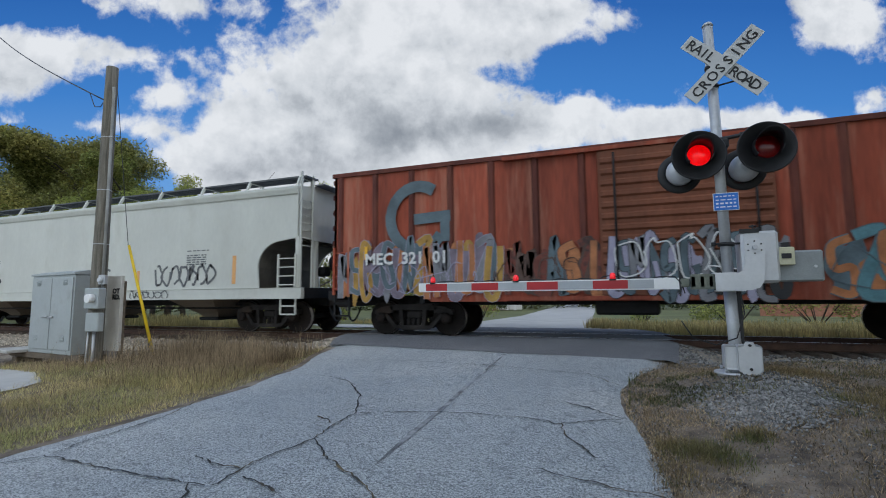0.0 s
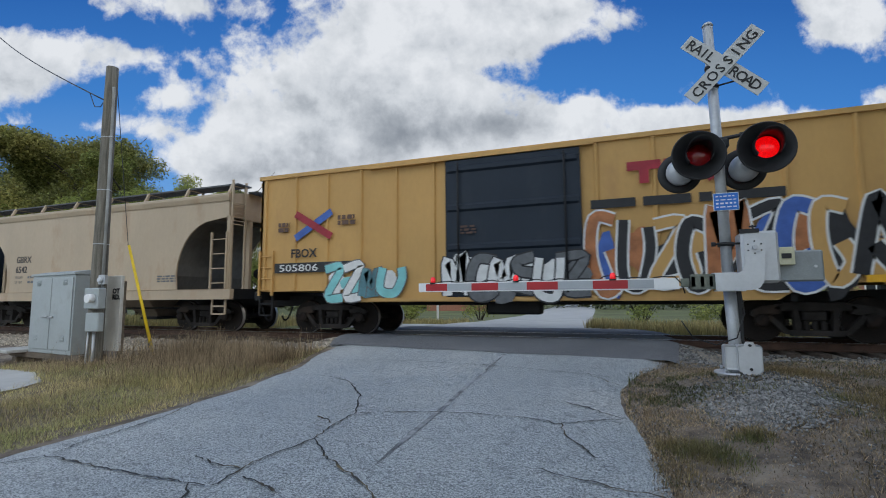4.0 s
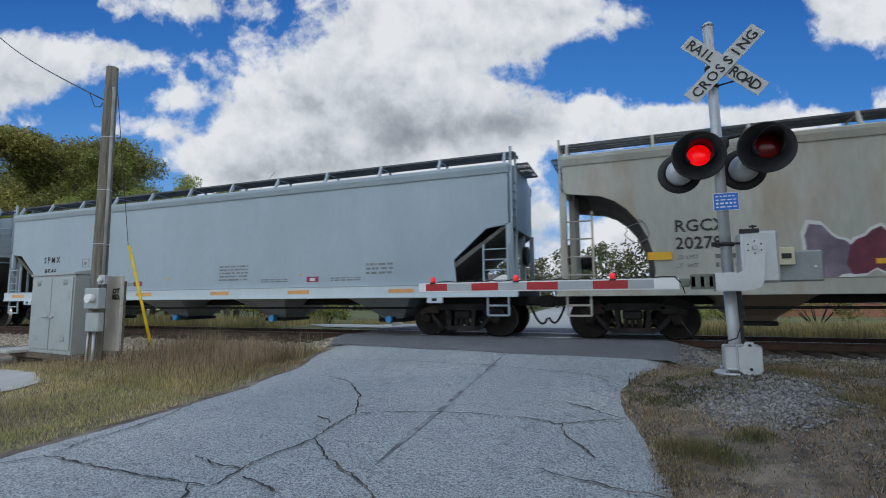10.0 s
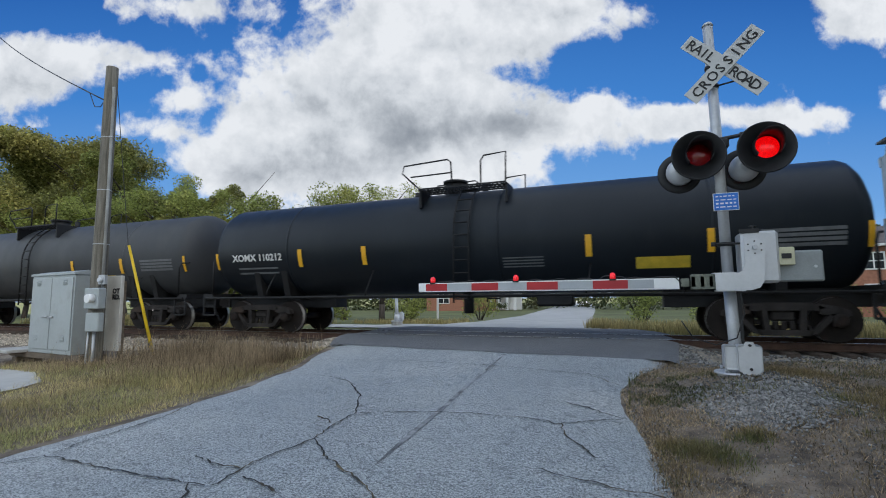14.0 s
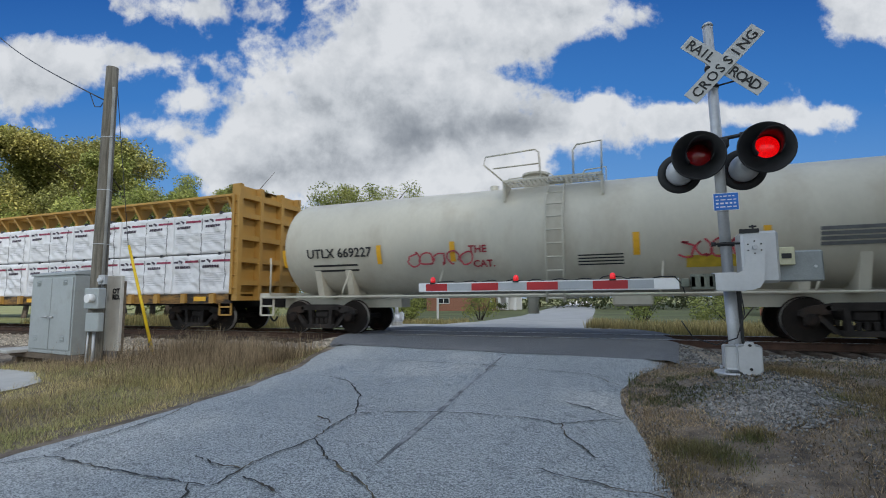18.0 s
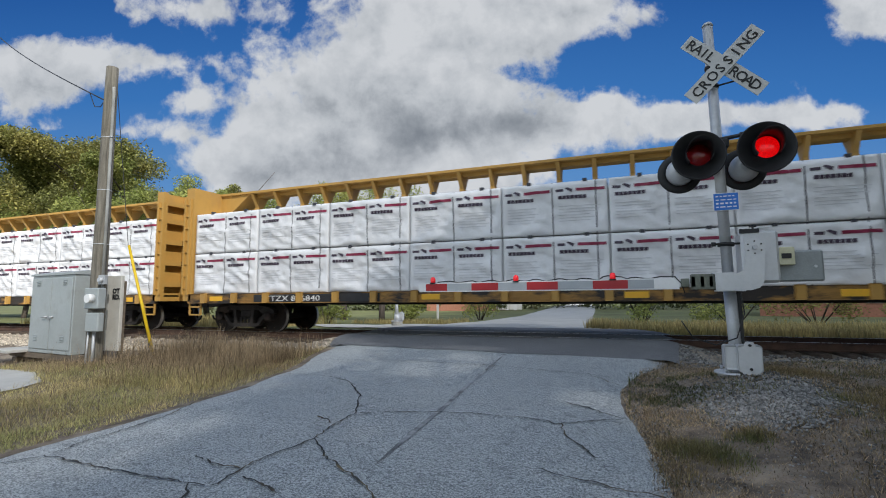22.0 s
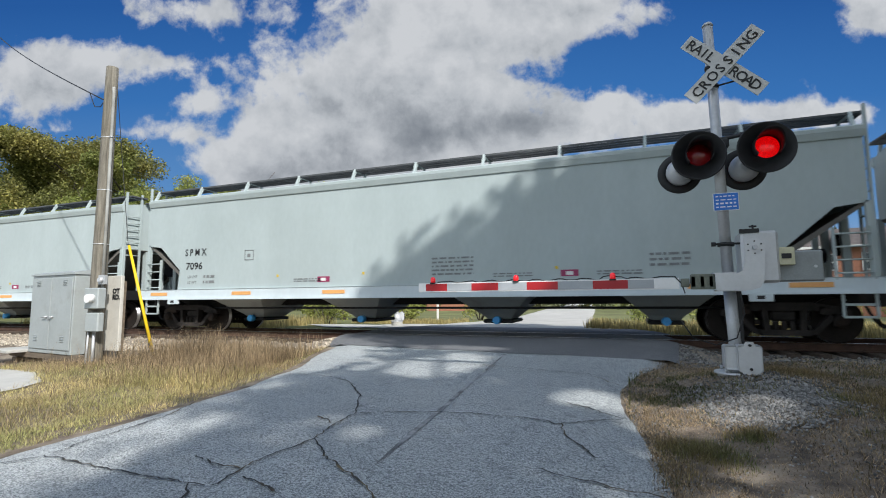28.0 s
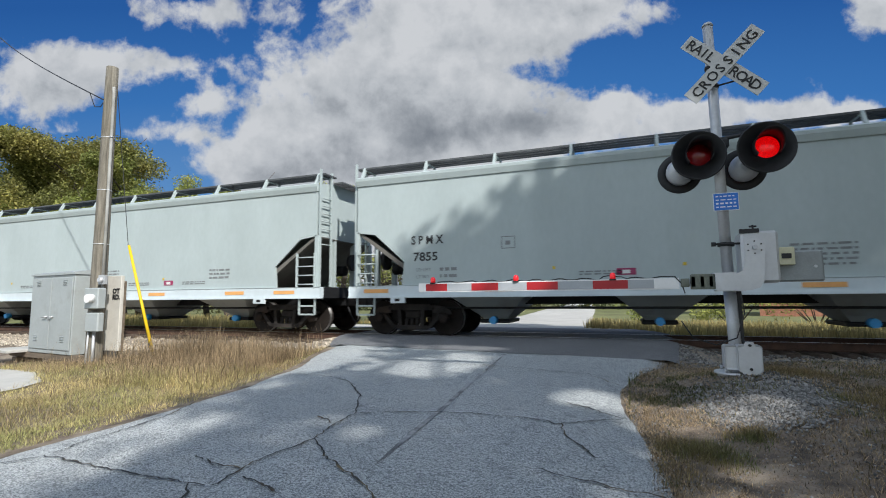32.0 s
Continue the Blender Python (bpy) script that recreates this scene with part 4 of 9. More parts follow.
def centerbeam(L, x, body_m, label, marks=()):
    """A centre-beam flat: deck with stake pockets, bulkheads with ribs, a tall middle truss."""
    W, half = 1.42, L / 2
    hb = half - 0.72
    zd, zt = 1.15, 4.50
    car = tagged(empty("centerbeam_flat_car"), label, "flat car", group="cars of the freight train")
    bm = bmesh.new()
    box(bm, -hb, hb, -W, W, zd - 0.06, zd)
    for s in (-1, 1):
        prism(bm, [(-hb, zd - 0.12), (-hb + 3, zd - 0.16), (-hb + 4.5, 0.80), (hb - 4.5, 0.80), (hb - 3, zd - 0.16), (hb, zd - 0.12)], s * 0.12, s * 0.22)
    part("deck", bm, BLACK, car)
    for s in (-1, 1):
        bm = bmesh.new()
        box(bm, -hb, hb, s * (W - 0.04), s * (W + 0.05), zd - 0.28, zd + 0.01, bev=0.015)
        sl = part("side_sill", bm, P_BEAM_WORN, car, "worn yellow and black side sill")
        for k in range(19):
            xx = -hb + 0.7 + (2 * hb - 1.4) * k / 18
            bm = bmesh.new()
            box(bm, xx - 0.09, xx + 0.09, s * (W + 0.05), s * (W + 0.13), zd - 0.27, zd + 0.03, bev=0.015)
            part("winch_pocket", bm, body_m, sl)
    bm = bmesh.new()
    box(bm, -hb, hb, -0.17, 0.17, zt - 0.12, zt + 0.02)
    box(bm, -hb, hb, -0.42, 0.42, zt - 0.02, zt + 0.05)
    part("top_chord", bm, body_m, car)
    for k in range(25):
        xx = -hb + 0.5 + (2 * hb - 1.0) * k / 24
        bm = bmesh.new()
        box(bm, xx - 0.06, xx + 0.06, -0.12, 0.12, zd, zt - 0.02)
        prism(bm, [(-0.40, zt - 0.03), (0.40, zt - 0.03), (0.12, zt - 0.45), (-0.12, zt - 0.45)], xx - 0.05, xx + 0.05, "x")
        part("beam_post", bm, body_m, car)
    for s in (-1, 1):
        bm = bmesh.new()
        box(bm, s * hb, s * (hb - 0.10), -W - 0.05, W + 0.05, zd - 0.2, zt + 0.05)
        bh = part("bulkhead", bm, body_m, car)
        for y in (-W + 0.02, -0.5, 0.5, W - 0.02):
            bm = bmesh.new()
            box(bm, s * (hb + 0.22), s * hb, y - 0.07, y + 0.07, zd - 0.2, zt + 0.05)
            part("post", bm, body_m, bh)
        for zz in (1.5, 2.2, 2.9, 3.6, 4.2):
            bm = bmesh.new()
            box(bm, s * (hb + 0.20), s * hb, -W, W, zz - 0.08, zz + 0.08)
            part("ledge", bm, body_m, bh)
        bm = bmesh.new()
        prism(bm, [(s * (hb - 0.10), zt + 0.05), (s * (hb - 0.10), zt - 0.95), (s * (hb - 1.3), zt - 0.02), (s * (hb - 1.3), zt + 0.05)], -0.35, 0.35)
        part("gusset", bm, body_m, car)
        bm = bmesh.new()
        ladder(bm, s * (hb + 0.22), s * (hb + 0.02), -W - 0.08, zd, zt - 0.3, 8)
        part("side_ladder", bm, body_m, car)
        bm = bmesh.new()
        step_stirrup(bm, s * (hb - 0.27), 0.45, -W, 0.52, 1.0)
        part("step", bm, body_m, car)
        bm = bmesh.new()
        box(bm, s * (half - 0.3), s * (hb - 4), -0.25, 0.25, 0.75, 1.08)
        part("end_sill", bm, BLACK, car)
    for fn in marks:
        fn(car, hb, W)
    wheels = running_gear(car, (-(half - 2.6), half - 2.6), half)
    TRAIN.append((car, x, wheels))
    return car

# ---- the train, from its head to its tail ----
P_BOX_RED = paint("boxcar_red", (0.30, 0.062, 0.030), (0.46, 0.21, 0.135), at=(0.50, 0.74), vary=0.45, rough=0.72, tint_scale=1.3, stretch=(1.4, 1, 0.16))
# shadow on the ribs is put into this darker red; roof and ends share it
P_RIB_SHADE = paint("rib_shade_red", (0.115, 0.030, 0.020), (0.22, 0.07, 0.04), at=(0.5, 0.8), vary=0.35, rough=0.75, stretch=(1.5, 1, 0.3))
P_DOOR_BROWN = paint("door_brown", (0.20, 0.07, 0.036), (0.12, 0.055, 0.035), vary=0.25, rough=0.75, stretch=(1.2, 1, 0.3))
P_WHITE_HOP = paint("pale_grey_hopper", (0.58, 0.59, 0.54), (0.50, 0.50, 0.44))
P_CSX_BLUE = paint("blue_black", (0.015, 0.023, 0.036), (0.034, 0.041, 0.050), at=(0.55, 0.9), gloss=0.3)
P_BRICK = paint("brick_red", (0.26, 0.05, 0.035), (0.20, 0.045, 0.035), rough=0.55)
P_YELLOW = paint("boxcar_yellow", (0.56, 0.33, 0.11), (0.45, 0.25, 0.09), rough=0.6)
P_TAN = paint("tan_hopper", (0.46, 0.36, 0.25), (0.36, 0.22, 0.12))
P_TANK = paint("tank_black", (0.008, 0.012, 0.017), (0.020, 0.025, 0.029), at=(0.55, 0.9), rough=0.45, gloss=0.28)
P_TANK_B = paint("tank_blue_black", (0.017, 0.024, 0.035), (0.030, 0.037, 0.046), at=(0.5, 0.9), rough=0.5, gloss=0.3)
P_TANK_D = paint("tank_dull_black", (0.050, 0.053, 0.057), (0.075, 0.076, 0.075), at=(0.5, 0.85), rough=0.55, gloss=0.3)
P_MMID = paint("grey_hopper", (0.46, 0.47, 0.45), (0.34, 0.31, 0.26), at=(0.56, 0.85))
P_RUSTY = paint("rust_streaked_buff", (0.51, 0.385, 0.225), (0.30, 0.125, 0.04), at=(0.40, 0.58), vary=0.28, tint_scale=1.1, stretch=(1, 1, 0.14))
P_RUSTY_B = paint("buff_hopper", (0.51, 0.40, 0.25), (0.29, 0.125, 0.05), at=(0.44, 0.66), vary=0.2, tint_scale=0.7, stretch=(1, 1, 0.28))
P_RGCX = paint("dirty_grey_hopper", (0.45, 0.44, 0.38), (0.36, 0.25, 0.15), at=(0.50, 0.75), vary=0.15, stretch=(1, 1, 0.3))
P_SPMX_A = paint("pale_blue_grey", (0.36, 0.43, 0.48), (0.33, 0.40, 0.45))
P_SPMX_B = paint("pale_green_grey", (0.40, 0.46, 0.46), (0.37, 0.43, 0.43))
P_SPMX_SILL = paint("pale_sill", (0.58, 0.65, 0.68), (0.52, 0.59, 0.62))
P_GOND = paint("gondola_brown_black", (0.017, 0.014, 0.014), (0.052, 0.034, 0.026), vary=0.45, rough=0.75, gloss=0.3)
P_GOND_R = paint("gondola_rust", (0.13, 0.040, 0.022), (0.065, 0.03, 0.024), vary=0.3, rough=0.8)
P_COIL = paint("coil_hood_blue_grey", (0.030, 0.036, 0.047), (0.055, 0.06, 0.065))
P_CREAM = paint("cream_tank", (0.56, 0.53, 0.44), (0.40, 0.34, 0.25), at=(0.5, 0.85))
P_BEAM = paint("centerbeam_yellow", (0.44, 0.25, 0.06), (0.30, 0.18, 0.07), rough=0.6)
# bay colours, darker than the car sides
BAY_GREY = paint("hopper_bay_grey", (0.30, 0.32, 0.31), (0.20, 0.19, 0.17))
BAY_BROWN = paint("hopper_bay_brown", (0.20, 0.16, 0.12), (0.12, 0.09, 0.07))
CAP_BLUE = material("cap_blue", (0.05, 0.35, 0.75), 0.4)
INK_BLACK = material("ink_black", (0.02, 0.02, 0.022), 0.6, vary=0.2, scale=6)
INK_WHITE = material("ink_white", (0.70, 0.70, 0.68), 0.6, vary=0.1, scale=6)
INK_YELLOW = material("ink_yellow", (0.62, 0.44, 0.04), 0.55, vary=0.15, scale=6)
INK_GREY = material("ink_grey", (0.13, 0.135, 0.14), 0.6, vary=0.2, scale=6)
INK_RED = material("ink_red", (0.35, 0.02, 0.035), 0.55, vary=0.25, scale=2)
INK_PURPLE = material("ink_purple", (0.16, 0.035, 0.06), 0.55, vary=0.25, scale=3)
INK_CYAN = material("ink_cyan", (0.22, 0.56, 0.56), 0.55, vary=0.15, scale=3)
INK_TEAL = material("ink_teal", (0.09, 0.21, 0.24), 0.55, vary=0.3, scale=3)
INK_BLUE = material("ink_blue", (0.05, 0.12, 0.40), 0.55, vary=0.2, scale=3)
INK_BROWN = material("ink_brown", (0.10, 0.055, 0.04), 0.65, vary=0.3, scale=3)
INK_OCHRE = material("ink_ochre", (0.42, 0.24, 0.05), 0.65, vary=0.3, scale=3)
INK_SLATE = material("ink_slate", (0.10, 0.14, 0.16), 0.65, vary=0.3, scale=2)
INK_ORANGE = material("ink_orange", (0.42, 0.16, 0.06), 0.65, vary=0.3, scale=3)
INK_MAUVE = material("ink_mauve", (0.20, 0.16, 0.20), 0.65, vary=0.3, scale=3)
INK_PALE_PINK = material("ink_pale_pink", (0.36, 0.16, 0.14), 0.6, vary=0.3, scale=2, tint=(0.26, 0.07, 0.05), tint_scale=1.5, tint_at=(0.5, 0.6))
INK_RUST = material("ink_rust", (0.19, 0.045, 0.028), 0.65, vary=0.3, scale=2, tint=(0.05, 0.025, 0.02), tint_scale=2.0, tint_at=(0.5, 0.6))
INK_LAVENDER = material("ink_lavender", (0.34, 0.32, 0.42), 0.6, vary=0.15, scale=3)
INK_HAZE = material("ink_dark_red_haze", (0.19, 0.028, 0.042), 0.6, vary=0.3, scale=2, tint=(0.03, 0.03, 0.04), tint_scale=2.2, tint_at=(0.5, 0.62))
INK_MID = material("ink_mid_grey", (0.20, 0.20, 0.215), 0.6, vary=0.25, scale=3)
INK_FAINT = material("ink_faint_grey", (0.20, 0.21, 0.215), 0.6, vary=0.2, scale=6)
P_BEAM_WORN = paint("beam_worn_yellow", (0.34, 0.18, 0.045), (0.030, 0.024, 0.020), at=(0.44, 0.56), vary=0.3, rough=0.7, tint_scale=1.6, stretch=(0.5, 1, 1.6))
# the shade beneath the slope sheets is put into this dark colour
SLOPE_SHADE = paint("slope_sheet_shade", (0.135, 0.128, 0.115), (0.09, 0.078, 0.062), vary=0.25, rough=0.85, gloss=0.2)
INK_VIOLET = material("ink_violet", (0.30, 0.03, 0.10), 0.5, vary=0.1, scale=6)

# couplings along the train at 0 s
GAPS = [9.04, -8.15, -28.23, -45.38, -62.70, -79.65, -93.88, -109.7, -122.82, -135.95, -148.63, -161.6, -174.36, -194.95, -215.58, -236.15,
        -254.0, -270.7, -287.83, -303.7, -320.75, -344.7, -368.7, -392.88, -416.58, -436.9, -457.25, -477.6, -497.97, -518.45, -538.87, -559.05, -579.3]


def slot(i):
    return GAPS[i] - GAPS[i + 1], (GAPS[i] + GAPS[i + 1]) / 2


# markings: each function paints one car's near side; u runs from the car's tail end, in metres
def flat(name, car, ink, outlines, y, label="", thick=0.005):
    for k, o in enumerate(outlines):
        bm = bmesh.new()
        prism(bm, o, y - thick - 0.0006 * (k % 6), y)
        last = part(name, bm, ink, car, label)
    return last


def blob(cx, cz, rx, rz, seed, n=18, rough=0.25):
    r = random.Random(seed)
    ph = [r.uniform(0, 6.28) for _ in range(4)]
    out = []
    for i in range(n):
        a = 2 * math.pi * i / n
        k = 1 + rough * (math.sin(2 * a + ph[0]) * 0.5 + math.sin(3 * a + ph[1]) * 0.5 + math.sin(5 * a + ph[2]) * 0.3)
        out.append((cx + rx * k * math.cos(a), cz + rz * k * math.sin(a)))
    return out


def stroke(pts, w):
    """The outline of a brush stroke along pts."""
    left, right = [], []
    for i, p in enumerate(pts):
        a, b = pts[max(0, i - 1)], pts[min(len(pts) - 1, i + 1)]
        dx, dz = b[0] - a[0], b[1] - a[1]
        l = math.hypot(dx, dz) or 1
        left.append((p[0] - dz / l * w / 2, p[1] + dx / l * w / 2))
        right.append((p[0] + dz / l * w / 2, p[1] - dx / l * w / 2))
    return left + right[::-1]


def stroke_part(name, car, ink, lines, y, w, label="", thick=0.005):
    for k, pts in enumerate(lines):
        bm = bmesh.new()
        ribbon_stroke(bm, curve(pts, 4), w, y - 0.0007 * (k % 7), thick)
        last = part(name, bm, ink, car, label)
    return last


def scrawl(car, u0, z0, w, h, n, ink, y, seed, width=0.05, label=""):
    """A tag in quick loops that cannot be read."""
    r = random.Random(seed)
    lines = []
    for k in range(n):
        cx, pts = u0 + w * (k + 0.5) / n, []
        ph, s = r.uniform(0, 6), r.choice((-1, 1))
        for i in range(9):
            a = ph + s * i * r.uniform(0.5, 0.9)
            pts.append((cx + 0.62 * w / n * math.cos(a) * r.uniform(0.6, 1), z0 + h / 2 + h / 2 * math.sin(a) * r.uniform(0.6, 1)))
        lines.append(pts)
    return stroke_part("spray_tag", car, ink, lines, y, width, label)


def piece(car, text, u, z, size, y, layers, sx=1.0, slant=0.0):
    """A lettered graffiti piece: coats of paint, the widest first."""
    for k, (ink, bold, name) in enumerate(layers):
        words(name, text, size, ink, car, face_m(u, y - 0.004 * k, z) @ Matrix(((1, slant, 0, 0), (0, 1, 0, 0), (0, 0, 1, 0), (0, 0, 0, 1))), bold=bold, sx=sx)


def curve(pts, n=5):
    """A soft line through pts."""
    out = []
    for i in range(len(pts) - 1):
        a, b, c, d = (Vector(pts[k]) for k in (max(0, i - 1), i, i + 1, min(len(pts) - 1, i + 2)))
        for k in range(n):
            t = k / n
            out.append(tuple(0.5 * (2 * b + (c - a) * t + (2 * a - 5 * b + 4 * c - d) * t * t + (3 * b - a - 3 * c + d) * t ** 3)))
    return out + [tuple(pts[-1])]


def ribbon_stroke(bm, pts, w, y, thick):
    """A flat painted band along pts, in one piece, with blunt ends."""
    o = stroke(pts, w)
    n = len(pts)
    vs = [[bm.verts.new((q[0], yy, q[1])) for q in (o[i], o[2 * n - 1 - i])] for yy in (y - thick, y) for i in range(n)]
    f, k = vs[:n], vs[n:]
    for i in range(n - 1):
        bm.faces.new((f[i][0], f[i][1], f[i + 1][1], f[i + 1][0]))
        for e in (0, 1):
            bm.faces.new((f[i][e], f[i + 1][e], k[i + 1][e], k[i][e]))
    for i in (0, n - 1):
        bm.faces.new((f[i][0], k[i][0], k[i][1], f[i][1]))
    bmesh.ops.recalc_face_normals(bm, faces=bm.faces)


SHAPES = (((0.0, 0.0), (0.1, 0.95), (0.55, 0.35), (0.9, 1.0), (1.0, 0.05)), ((0.9, 0.9), (0.2, 1.0), (0.0, 0.45), (0.35, 0.0), (0.95, 0.15), (0.7, 0.5)),
          ((0.05, 1.0), (0.0, 0.1), (0.7, 0.0), (1.0, 0.5), (0.95, 0.95)), ((0.0, 0.05), (0.35, 1.0), (0.6, 0.95), (1.0, 0.0), (0.3, 0.4)),
          ((1.0, 0.95), (0.15, 0.85), (0.25, 0.5), (0.95, 0.45), (0.85, 0.0), (0.0, 0.08)), ((0.0, 0.95), (0.95, 1.0), (0.1, 0.05), (1.0, 0.0)))


def blocks(car, u0, z0, w, h, inks, n, y, seed, outline=None, lw=0.05):
    """A wild-style piece that cannot be read: fat bent strokes that lock into one another, each with its outline, on a patch of colour."""
    r = random.Random(seed)
    for k in range(n):
        bm = bmesh.new()
        prism(bm, blob(u0 + w * (k + 0.5) / n, z0 + h * r.uniform(0.3, 0.6), w / n * r.uniform(0.5, 0.75), h * r.uniform(0.30, 0.46), seed * 31 + k, rough=0.35), y - 0.003 - 0.0008 * (k % 4), y)
        part("sprayed_shape", bm, inks[(k + seed) % len(inks)], car)
    last = None
    for k in range(n):
        ww, hh = w / n * r.uniform(0.85, 1.15), h * r.uniform(0.7, 1.0)
        x0, zz, sh = u0 + w * k / n - 0.02, z0 + r.uniform(0, h - hh), r.uniform(-0.25, 0.25)
        pts = curve([(x0 + ww * a + sh * b * 0.4 + r.uniform(-0.06, 0.06) * ww, zz + hh * b + r.uniform(-0.05, 0.05) * hh) for a, b in r.choice(SHAPES)])
        fat = min(0.30, 0.30 * ww + 0.06) * r.uniform(0.8, 1.15)
        level = y - 0.007 - 0.0022 * (k % 5)
        if outline:
            bm = bmesh.new()
            ribbon_stroke(bm, pts, fat + 1.5 * lw, level, 0.0012)
            part("spray_outline", bm, outline, car)
        ink = r.choice([q for q in inks if q is not last] or inks)
        last = ink
        bm = bmesh.new()
        ribbon_stroke(bm, pts, fat, level - 0.0010, 0.0012)
        part("sprayed_letter", bm, ink, car)


def reflectors(car, us, z, w, h, y, ink=REFLECT):
    for u in us:
        bm = bmesh.new()
        bar(bm, u, z, w, h, y)
        part("reflector", bm, ink, car, "yellow reflector strip")


def mark_box_red(car, hb, W):
    y = -W - 0.065
    arc = [(-hb + 2.55 + 0.78 * math.cos(math.radians(a)) , 3.05 + 0.82 * math.sin(math.radians(a))) for a in range(55, 340, 15)]
    bm = bmesh.new()
    prism(bm, stroke(arc, 0.30), y - 0.006, y)
    part("painted_emblem", bm, INK_SLATE, car, "large faded slate-coloured round emblem")
    bm = bmesh.new()
    prism(bm, stroke([(-hb + 2.45, 3.0), (-hb + 3.45, 3.05)], 0.28), y - 0.010, y)
    prism(bm, stroke([(-hb + 3.3, 3.1), (-hb + 3.3, 2.4)], 0.25), y - 0.008, y)
    part("painted_emblem", bm, INK_SLATE, car)
    words("lettering", "MEC  321  01", 0.42, INK_WHITE, car, face_m(-hb + 1.05, y - 0.075, 1.86), bold=0.012)
    blocks(car, -hb + 0.3, 0.95, 4.4, 1.5, [INK_OCHRE, INK_MAUVE, INK_SLATE, INK_MID, INK_ORANGE], 14, y, 4, INK_LAVENDER, 0.016)
    blocks(car, -hb + 4.9, 0.95, 2.6, 1.3, [INK_RUST, INK_SLATE, INK_ORANGE, INK_BROWN], 8, y, 6, INK_BROWN, 0.02)
    blocks(car, -0.8, 0.95, 3.3, 1.35, [INK_MID, INK_BLACK, INK_LAVENDER, INK_SLATE], 13, -W - 0.16, 8, INK_BLACK, 0.02)
    blocks(car, 3.2, 0.95, hb - 3.6, 1.3, [INK_SLATE, INK_ORANGE, INK_TEAL, INK_BROWN], 10, y, 12, INK_SLATE, 0.03)
    reflectors(car, [-hb + 1.0], 2.0, 0.10, 0.36, y - 0.025)
    for q, (u, w) in enumerate(((-hb + 0.9, 3.4), (-hb + 4.4, 2.4), (3.0, hb - 3.4))):
        scrawl(car, u + 0.2, 1.05, w - 0.4, 0.9, 4, (INK_LAVENDER, INK_BROWN, INK_SLATE)[q], y - 0.03, 84 + q, 0.022)
    scrawl(car, -0.7, 1.2, 3.0, 1.1, 5, INK_WHITE, -W - 0.19, 91, 0.03)


def mark_dakx(car, hb, W):
    y = -W - 0.004
    flat("patch", car, GREY_SHEET, [[(-hb + 1.70, 2.45), (-hb + 3.15, 2.45), (-hb + 3.15, 2.75), (-hb + 1.70, 2.75)], [(-hb + 1.70, 2.1), (-hb + 3.8, 2.1), (-hb + 3.8, 2.42), (-hb + 1.70, 2.42)]], y)
    words("lettering", "DAKX", 0.36, INK_BLACK, car, face_m(-hb + 1.75, y - 0.006, 2.48), bold=0.008)
    words("lettering", "395782", 0.36, INK_BLACK, car, face_m(-hb + 1.75, y - 0.006, 2.13), bold=0.008)
    words("lettering", "LD LMT", 0.12, INK_GREY, car, face_m(-hb + 1.75, y, 1.88))
    words("lettering", "LT  WT", 0.12, INK_GREY, car, face_m(-hb + 1.75, y, 1.72))
    words("lettering", "C", 0.16, INK_GREY, car, face_m(-hb + 4.8, y, 2.42))
    bm = bmesh.new()
    bars(bm, hb - 4.2, 2.5, 0.9, 1, y, 0.03, seed=0)
    bars(bm, hb - 4.2, 2.35, 0.8, 5, y, 0.04, seed=3)
    bars(bm, -hb + 3.5, 1.75, 0.9, 2, y, 0.05, seed=4)
    tagged(part("data_stencil", bm, INK_GREY, car), kind="stuff")
    reflectors(car, [-hb + 2.35, -1.2, 3.0], 1.45, 0.12, 0.5, y, ORANGE_R)
    reflectors(car, [hb - 2.35], 1.45, 0.14, 0.85, y, ORANGE_R)
    scrawl(car, -hb + 4.4, 1.45, 0.6, 0.5, 1, INK_BLACK, y, 5, 0.10, "black spray tag")
    scrawl(car, hb - 5.6, 1.4, 2.6, 0.7, 7, INK_GREY, y, 7, 0.07, "black spray tag")
    scrawl(car, hb - 6.6, 1.0, 1.7, 0.32, 6, INK_GREY, -W - 0.06, 9, 0.03, "thin grey spray tag")
    scrawl(car, 1.0, 1.45, 0.9, 0.6, 2, INK_GREY, y, 11, 0.07)


